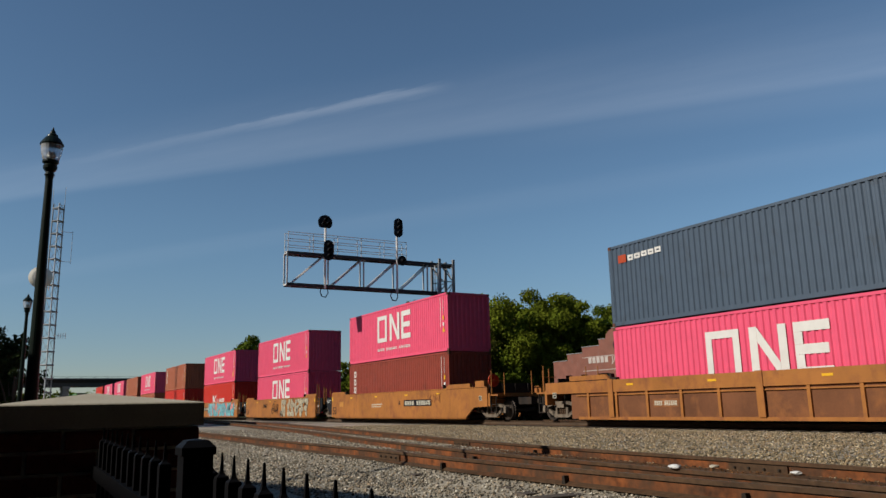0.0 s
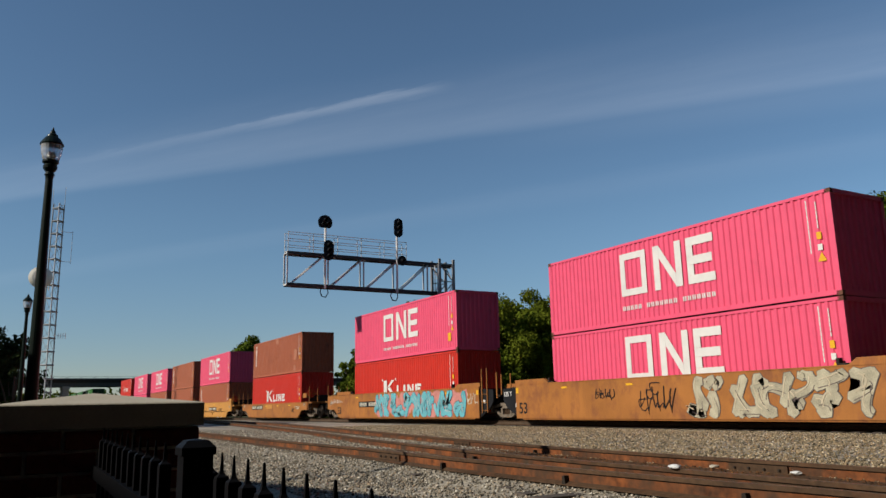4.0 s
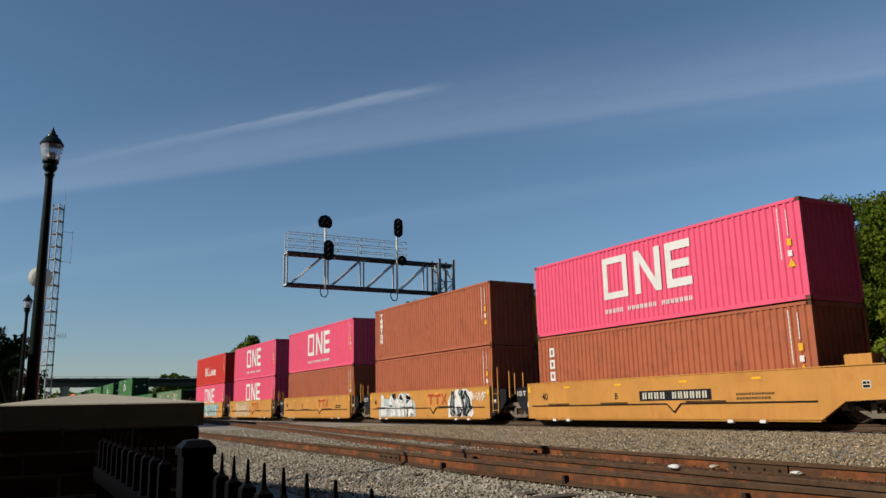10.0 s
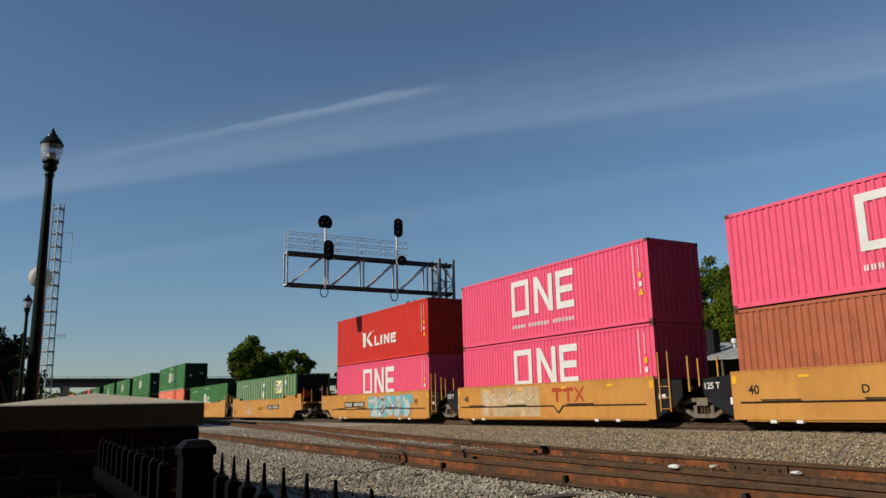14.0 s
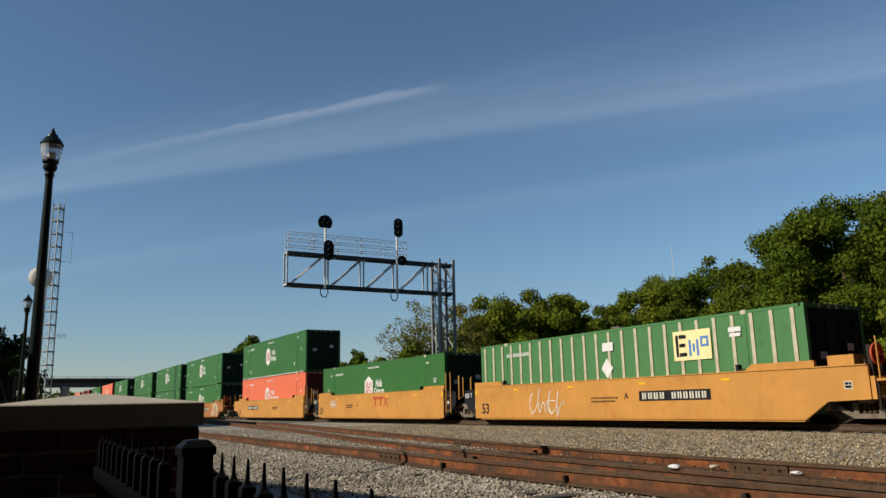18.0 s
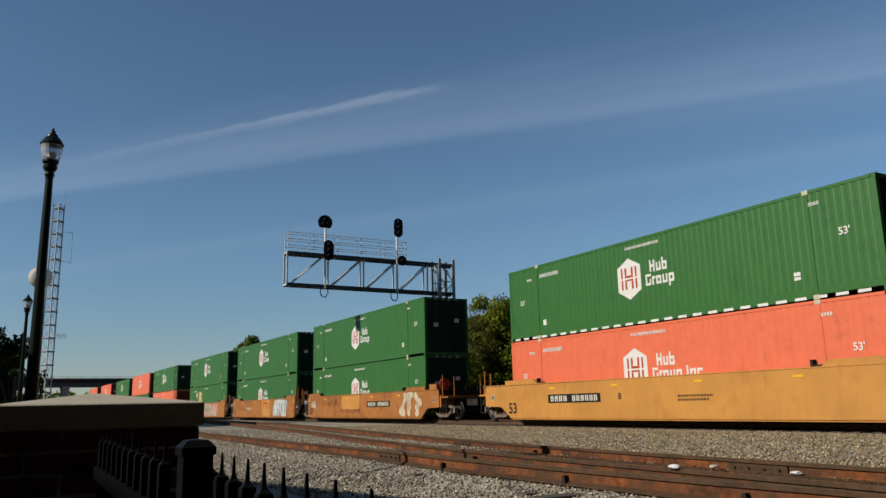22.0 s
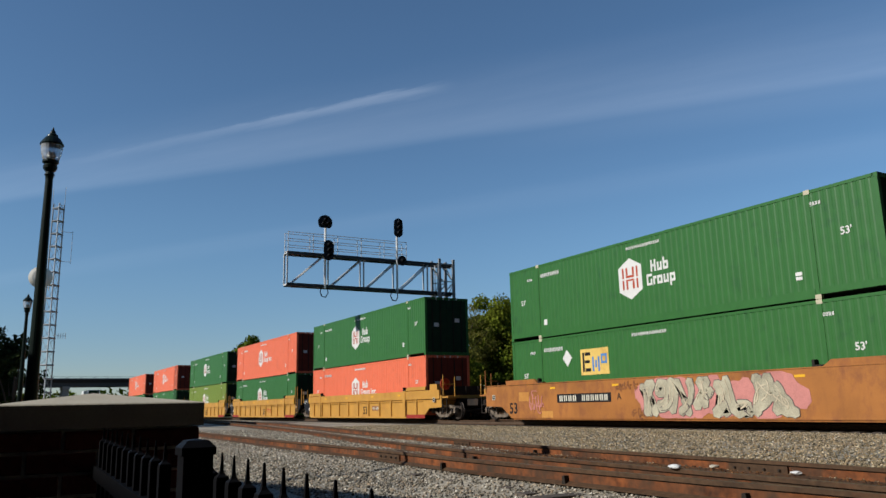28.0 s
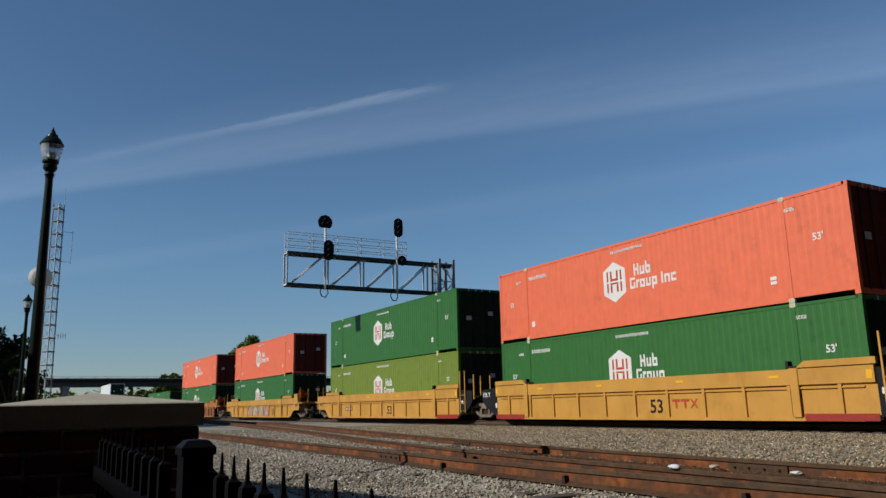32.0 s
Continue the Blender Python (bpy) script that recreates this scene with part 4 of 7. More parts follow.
def well_car(mid, style, paint, front, rear, half, reach_front, reach_rear, label, trim, marks=()):
    """One unit of a well car. Each end is 'c' (coupler, over its own bogie) or 'a' (joined to the next unit over a shared bogie).
    Its origin is on the rail, under its middle."""
    car = thing("well_car", label, "railcar", "well cars of the train", (mid + run(0), TRACK, RAIL))
    TOP = 1.13 if style == "low" else SIDE_TOP
    ends = {1: front, -1: rear}
    tip = {s: half + 1.5 if ends[s] == "c" else half for s in (1, -1)}
    outline = []
    for s in (-1, 1):
        if ends[s] == "c":
            e = [(s * tip[s], TOP - 0.02), (s * tip[s], 0.62), (s * (half + 0.35), 0.58), (s * (half - 0.35), LOW)]
        else:
            e = [(s * half, TOP), (s * half, LOW)]
        outline += e if s < 0 else e[::-1]
    key = "%s %.2f %s%s" % (style, half, front, rear)
    for y in (-1, 1):
        if style == "ribbed":
            rib_out = [(x, min(z, TOP - 0.42)) for x, z in outline]
            if paint is rustcar:
                rib_out = [(-half - 0.06, LOW), (half + 0.06, LOW), (half + 0.06, TOP - 0.42), (-half - 0.06, TOP - 0.42)]
            part("side_plate", kept("plate %s %s %d" % (key, paint.name, y), lambda b: prism(b, rib_out, y * 1.38, y * 1.42)), panel_rust if paint is rustcar else paint, car, "rust-brown recessed side plate" if paint is rustcar else "")
            part("top_chord", kept("chord %s %d" % (key, y), lambda b: prism(b, [(-tip[-1], TOP - 0.42), (tip[1], TOP - 0.42), (tip[1], TOP), (-tip[-1], TOP)], y * 1.40, y * 1.50)), paint, car)
            part("bottom_chord", kept("low chord %s %d" % (key, y), lambda b: prism(b, [(-half + 0.4, LOW - 0.03), (half - 0.4, LOW - 0.03), (half - 0.4, LOW + 0.07), (-half + 0.4, LOW + 0.07)], y * 1.422, y * 1.48)), paint, car)
            part("chord_lip", kept("chord lip %s %d" % (key, y), lambda b: prism(b, [(-half + 0.3, TOP - 0.53), (half - 0.3, TOP - 0.53), (half - 0.3, TOP - 0.49), (-half + 0.3, TOP - 0.49)], y * 1.422, y * 1.475)), paint, car)
            for x in (-6.1, 0.0, 6.1) if paint is rustcar else (-6.1, 6.1):
                part("heavy_post", kept("heavy post %d" % y, lambda b: prism(b, [(-0.12, LOW + 0.07), (0.12, LOW + 0.07), (0.12, TOP + 0.02), (-0.12, TOP + 0.02)], y * 1.502, y * 1.53)), paint, car, at=(x, 0, 0))
            for k in range(11):
                x = -7.35 + k * 1.47
                if abs(x) < half - 0.5:
                    part("side_post", kept("side post %d" % y, lambda b: prism(b, [(-0.05, LOW + 0.07), (0.05, LOW + 0.07), (0.05, TOP - 0.42), (-0.05, TOP - 0.42)], y * 1.422, y * 1.485)), paint, car, at=(x, 0, 0))
        else:
            def plate(b, y=y):
                prism(b, outline, y * 1.42, y * 1.50)
            part("side_plate", kept("plate %s %d" % (key, y), plate), paint, car)
            part("top_chord", kept("lip %s %d" % (key, y), lambda b: prism(b, [(-tip[-1] + 0.02, TOP), (tip[1] - 0.02, TOP), (tip[1] - 0.02, TOP + 0.03), (-tip[-1] + 0.02, TOP + 0.03)], y * 1.32, y * 1.515)), paint, car)
            part("bottom_chord", kept("low chord %s %d" % (key, y), lambda b: prism(b, [(-half + 0.4, LOW - 0.05), (half - 0.4, LOW - 0.05), (half - 0.4, LOW + 0.0), (-half + 0.4, LOW + 0.0)], y * 1.25, y * 1.46)), paint, car)
        for s in (-1, 1):
            # raised guides at the ends of the well
            g0, g1 = (6.15, half + 0.05) if half > 7 else (half - 0.42, half + 0.05)
            if half > 7:
                part("guide_rail", kept("guide %.2f %d %d" % (half, s, y), lambda b: prism(b, [(s * g0, TOP + 0.03), (s * (g0 + 0.25), TOP + 0.20), (s * g1, TOP + 0.20), (s * g1, TOP + 0.03)], y * 1.36, y * 1.47)), paint, car)
                part("guide_bracket", kept("bracket %d %d" % (s, y), lambda b: (box(b, s * 6.0 - 0.16, s * 6.0 + 0.16, min(y * 1.3, y * 1.46), max(y * 1.3, y * 1.46), TOP, TOP + 0.08), box(b, s * 6.0 - 0.16, s * 6.0 - 0.08, min(y * 1.3, y * 1.46), max(y * 1.3, y * 1.46), TOP + 0.07, TOP + 0.22))), running, car)
    if style == "forty":
        part("pipe", kept("pipe %.2f" % half, lambda b: [tube(b, (-half + 0.3, -1.53, 0.60), (0.9, -1.53, 0.60), 0.02, 6), tube(b, (0.9, -1.53, 0.60), (1.2, -1.53, 0.33), 0.02, 6), tube(b, (1.2, -1.53, 0.33), (1.5, -1.53, 0.60), 0.02, 6), tube(b, (1.5, -1.53, 0.60), (half - 0.4, -1.53, 0.60), 0.02, 6)]), running, car, "dark air pipe along the side")
        for x in (-4.9, -4.1, 3.3, 4.4):
            part("foot", kept("car foot", lambda b: box(b, -0.1, 0.1, -1.5, -1.4, LOW - 0.09, LOW - 0.005)), white, car, "", (x, 0, 0))
        for x0, x1 in ((-5.2, -4.0), (1.7, 3.2), (-2.2, -0.9)):
            part("grab_iron", kept("grab %.1f" % x0, lambda b: [tube(b, (x0, -1.56, 0.66), (x1, -1.56, 0.66), 0.014, 5), tube(b, (x0, -1.50, 0.66), (x0, -1.56, 0.66), 0.014, 5), tube(b, (x1, -1.50, 0.66), (x1, -1.56, 0.66), 0.014, 5)]), running, car)
    for x in (-0.85, -0.4, 0, 0.4, 0.85):
        part("cross_bearer", kept("bearer", lambda b: box(b, -0.2, 0.2, -1.3, 1.3, LOW - 0.02, LOW + 0.09)), running, car, at=(x * half, 0, 0))
    for s, reach in ((1, reach_front), (-1, reach_rear)):
        cpl = ends[s] == "c"
        part("bulkhead", kept("bulkhead %s %.2f %d" % (style, half, s), lambda b: box(b, min(s * (half - 0.04), s * (half + 0.04)), max(s * (half - 0.04), s * (half + 0.04)), -1.40, 1.40, 0.45, TOP - 0.05)), running, car)
        part("centre_sill", kept("sill %.2f %.2f %d" % (half, reach, s), lambda b: box(b, min(s * half, s * (reach - 0.35 * cpl)), max(s * half, s * (reach - 0.35 * cpl)), -0.38, 0.38, 0.68, 0.98)), running, car)
        if cpl:
            part("end_deck", kept("deck %.2f %d" % (half, s), lambda b: box(b, min(s * (half + 0.05), s * (half + 1.45)), max(s * (half + 0.05), s * (half + 1.45)), -1.41, 1.41, 1.05, 1.12)), paint, car)
            part("end_sill", kept("end sill %.2f %d" % (half, s), lambda b: box(b, min(s * (half + 1.5), s * (half + 1.62)), max(s * (half + 1.5), s * (half + 1.62)), -1.45, 1.45, 0.62, 1.18)), paint, car)
            part("coupler", kept("coupler %.2f %.2f %d" % (half, reach, s), lambda b: [box(b, min(s * (reach - 0.4), s * reach), max(s * (reach - 0.4), s * reach), -0.09, 0.09, 0.72, 0.9), box(b, min(s * (reach - 0.12), s * (reach + 0.1)), max(s * (reach - 0.12), s * (reach + 0.1)), -0.16, 0.12, 0.68, 0.96)]), running, car, "rusty knuckle coupler")
            part("draft_casting", kept("draft %.2f %d" % (half, s), lambda b: prism(b, [(s * (half + 0.05), 0.40), (s * (half + 1.6), 0.50), (s * (half + 2.0), 0.62), (s * (half + 2.0), 1.02), (s * (half + 0.05), 1.02)], -0.62, 0.62)), running, car, "black draft casting")
            for q, h in ((-1.40, 2.15), (-0.92, 2.05), (0.75, 2.15), (1.38, 2.15)):
                part("stanchion", kept("stanchion %.2f" % h, lambda b: tube(b, (0, 0, 1.1), (0, 0, h), 0.02, 6)), trim, car, at=(s * (half + 1.72 + (0.28 if q == -0.92 else 0)), q, 0))
            part("hand_rail", kept("end rail %d" % s, lambda b: tube(b, (0, -1.40, 1.70), (0, -0.78, 1.70), 0.014, 6)), trim, car, at=(s * (half + 1.72), 0, 0))
            part("crossover_step", kept("crossover %d" % s, lambda b: box(b, -0.28, 0.28, -1.42, -0.45, 1.06, 1.12)), trim, car, "worn crossover step", (s * (half + 1.92), 0, 0))
            part("step_hanger", kept("hanger %d" % s, lambda b: [box(b, -0.22, -0.18, -1.42, -1.38, 0.35, 1.06), box(b, 0.18, 0.22, -1.42, -1.38, 0.35, 1.06), box(b, -0.22, 0.22, -1.44, -1.36, 0.33, 0.37), box(b, -0.22, 0.22, -1.42, -1.38, 0.68, 0.71)]), running, car, "dark sill step", (s * (half + 1.86), 0, 0))
            for q in (-0.30, 0.34):
                part("air_hose", kept("air hose %d" % s, lambda b: [tube(b, p0, p1, 0.03, 6) for p0, p1 in zip(HOSE, HOSE[1:])] if s > 0 else [tube(b, (-p0[0], *p0[1:]), (-p1[0], *p1[1:]), 0.03, 6) for p0, p1 in zip(HOSE, HOSE[1:])]), black, car, "black rubber air hose", (s * (half + 1.66), q, 0))
            part("cut_lever", kept("cut lever %d" % s, lambda b: [tube(b, (0, -1.45, 0.96), (0, -0.25, 0.92), 0.016, 6), tube(b, (0, -1.45, 0.96), (0, -1.47, 0.66), 0.016, 6)]), running, car, "bent uncoupling lever", (s * (half + 1.7), 0, 0))
            part("air_reservoir", kept("air reservoir", lambda b: lathe(b, [(0.08, -0.62), (0.19, -0.54), (0.21, -0.3), (0.21, 0.3), (0.19, 0.54), (0.08, 0.62)], 14, "y", (0, 0.1, 1.36))), running, car, "black air reservoir", (s * (half + 0.32), 0, 0))
            part("end_wall", kept("end wall %d" % s, lambda b: box(b, -0.03, 0.03, -1.1, 1.25, 1.12, 1.62)), running, car, "dark steel end wall", (s * (half + 1.2), 0, 0))
            for q in (-0.5, 0.2, 0.9):
                part("wall_rib", kept("wall rib %d" % s, lambda b: box(b, min(0.032 * s, 0.09 * s), max(0.032 * s, 0.09 * s), -0.04, 0.04, 1.13, 1.60)), running, car, at=(s * (half + 1.2), q, 0))
            if s > 0:
                part("tool_box", kept("tool box %d" % s, lambda b: box(b, -0.36, 0.36, -1.40, -0.9, 1.44, 1.74)), trim, car, "", (s * (half + 0.75), 0, 0))
            part("sticker", kept("end sticker", lambda b: box(b, -0.11, 0.11, -1.506, -1.50, 0.88, 1.08)), plate_print, car, "white panel of small print", (s * (half + 0.95), 0, 0))
            part("label_print", kept("label print", lambda b: [box(b, -0.085, 0.005, -1.509, -1.507, 0.99, 1.055), box(b, 0.02, 0.085, -1.509, -1.507, 0.99, 1.055), box(b, -0.085, 0.085, -1.509, -1.507, 0.905, 0.97)]), black, car, "black fields of the label", (s * (half + 0.95), 0, 0))
            if s > 0:
                part("brake_wheel", kept("brake wheel", brake_wheel), brakered, car, "rust-red hand brake wheel", (half + 1.62, -1.22, 1.72))
                part("brake_stand", kept("brake stand", lambda b: box(b, -0.12, 0.0, -0.12, 0.12, 1.12, 1.95)), running, car, "", (half + 1.54, -1.22, 0))
            part("brake_valve", kept("valve %d" % s, lambda b: (tube(b, (0, -0.9, 1.3), (0, -0.4, 1.3), 0.13, 10), box(b, -0.12, 0.12, -0.75, -0.55, 1.1, 1.35))), running, car, at=(s * (half + 0.7), 0, 0))
        else:
            w = reach - half
            part("end_panel", kept("end panel %.2f %.2f %d" % (half, reach, s), lambda b: prism(b, [(s * (half + 0.004), LOW + 0.05), (s * (half + 0.55 * w), 0.55), (s * (half + 0.75 * w), 0.85), (s * (half + 0.75 * w), 1.32), (s * (half + 0.004), 1.40)], -1.42, -1.34)), black, car, "black end panel")
            part("end_platform", kept("platform %.2f %.2f %d" % (half, reach, s), lambda b: box(b, min(s * half, s * (half + 0.9 * w)), max(s * half, s * (half + 0.9 * w)), -1.2, 1.2, 1.02, 1.1)), running, car)
            if s > 0:
                part("ladder", kept("ladder a %.2f" % half, lambda b: ladder(b, half + 0.42, -1.46, 0.35, 2.25)), trim, car)
                part("grab_bar", kept("grab bar %.2f" % half, lambda b: box(b, half + 0.9 * w - 0.03, half + 0.9 * w + 0.03, -1.40, -1.34, 0.95, 2.05)), trim, car)
                part("sticker", kept("end print", lambda b: box(b, 0, 0.3, -1.428, -1.422, 0.75, 0.9)), white, car, "white lines of small print", (half + 0.1, 0, 0))
            else:
                lettering("125 T", 0.26, -(half + 0.74 * w), 1.02, -1.422, white, car)
                for q, z0, z1 in ((0.85, 1.1, 1.95), (0.35, 1.35, 1.9)):
                    part("grab_bar", kept("grab bar r %.1f" % z1, lambda b: box(b, -0.025, 0.025, -1.42, -1.38, z0, z1)), trim, car, at=(-half - q * w, 0, 0))
                part("sticker", kept("end dots", lambda b: [box(b, -0.12, 0.0, -1.43, -1.422, 0.55, 0.75)]), white, car, "", (-half - 0.02, 0, 0))
            part("sticker", kept("reflector", lambda b: box(b, -0.16, 0.0, -1.508, -1.502, 1.12, 1.34)), yellowmark, car, "yellow reflector", (s * half + (0.2 if s < 0 else -0.04), 0, 0))
    for x in (-0.62, -0.2, 0.25, 0.66):
        part("sticker", kept("side reflector", lambda b: box(b, -0.16, 0.16, -1.508, -1.502, -0.22, -0.15)), yellowmark, car, "yellow reflective strip", (x * half, 0, TOP))
    bogies = ([half + 1.12] if front == "c" else []) + [-(half + 1.12) if rear == "c" else -reach_rear]
    for x in bogies:
        bogie = part("bogie", kept("bogie frame", bogie_frame), dustysteel, car, "grimy cast steel bogie", (x, 0, 0))
        for y in (-1.0, 1.0):
            for q in (-0.13, 0.0, 0.13):
                part("spring", kept("spring coil", spring_coil), railrust, bogie, "", (q, y, 0))
        for w in (-0.89, 0.89):
            WHEELS.append(part("wheelset", kept("wheelset", wheelset), wheelsteel, bogie, "worn steel wheelset", (w, 0, 0.46)))
    y = -1.502 if style != "ribbed" else -1.422
    for m in marks:
        n, x = m[0], m[1]
        if n == "53" or n == "40":
            lettering(n, 0.60 if n == "53" else 0.46 if style == "low" else 0.36, x, 0.32 if n == "53" else 0.45 if style == "low" else 0.82, y if style != "ribbed" else -1.424, black, car)
        elif n == "plate":
            p = marked("number_plate", bar(x, x + 3.0, 0.70, 1.02), black, car, y, "black panel with pale unreadable marks")
            marked("small_print", fine_print(x + 0.15, x + 1.2, 0.755, 0.965, 4) + fine_print(x + 1.45, x + 2.9, 0.755, 0.965, 6), plate_print, p, y - 0.004)
        elif n == "pale plate":
            p = marked("number_plate", bar(x, x + 1.1, 0.50, 0.76), old_tag, car, y, "faded panel with pale unreadable marks")
            marked("small_print", fine_print(x + 0.06, x + 0.42, 0.55, 0.70, 4) + fine_print(x + 0.5, x + 1.04, 0.55, 0.70, 6), plate_print, p, y - 0.004)
        elif n == "tees":
            z, k = (0.74, 1.0) if style != "ribbed" else (0.45, 0.55)
            marked("emblem", tee(x, x + 0.62 * k, z, z + 0.52 * k, 0.15 * k) + tee(x + 0.68 * k, x + 1.28 * k, z, z + 0.52 * k, 0.15 * k) + cross(x + 1.32 * k, x + 1.92 * k, z, z + 0.52 * k, 0.13 * k), redmark, car, y, "dull red painted emblem")
        elif n == "letter":
            lettering(m[2], 0.3, x, 0.78, y, black, car)
        elif n == "red sill":
            marked("red_sill", bar(x, x + 2.0, LOW - 0.02, LOW + 0.16), redsill, car, y - 0.06, "dark red sill end", 0.01)
        elif n == "tag":
            graffiti(car, x, m[2], LOW + 0.03, m[6] if len(m) > 6 else TOP - 0.03, m[3][0], m[3][1], m[3][2], m[4], m[5], y - 0.004, m[3][3])
        elif n == "scrawl":
            scribble(car, x, m[2], m[3], m[4], m[5], m[6], m[7], 0.04, y - 0.004)
        elif n == "print":
            marked("small_print", fine_print(x, m[2], 0.80, 0.87, 12) + fine_print(x, m[2] * 0.9 + x * 0.1, 0.68, 0.75, 11), plate_print if paint is rustcar else running, car, y)
        elif n == "ghost":
            scribble(car, x, m[2], m[3], m[4], old_tag, m[5], m[6], 0.05, y - 0.001)
        elif n == "bare":
            marked("paint_patch", bar(x, m[2], m[3], m[4]), m[5], car, y, "patch of paint of another shade", 0.002)
    return car


plate_print = material("plate print", (0.48, 0.45, 0.36), 0.6, vary=0.2)
TEAL = (tag_teal, tag_navy, tag_pale, tag_pink)
PALE = (tag_pale, tag_ink, tag_cream, tag_teal)
CREAM = (tag_sand, tag_ink, tag_cream, tag_pink)
INK = (white, tag_ink, tag_pale, tag_pale)
NAVY = (white, black, tag_pale, tag_pale)
WHEELS, MOVERS = [], []
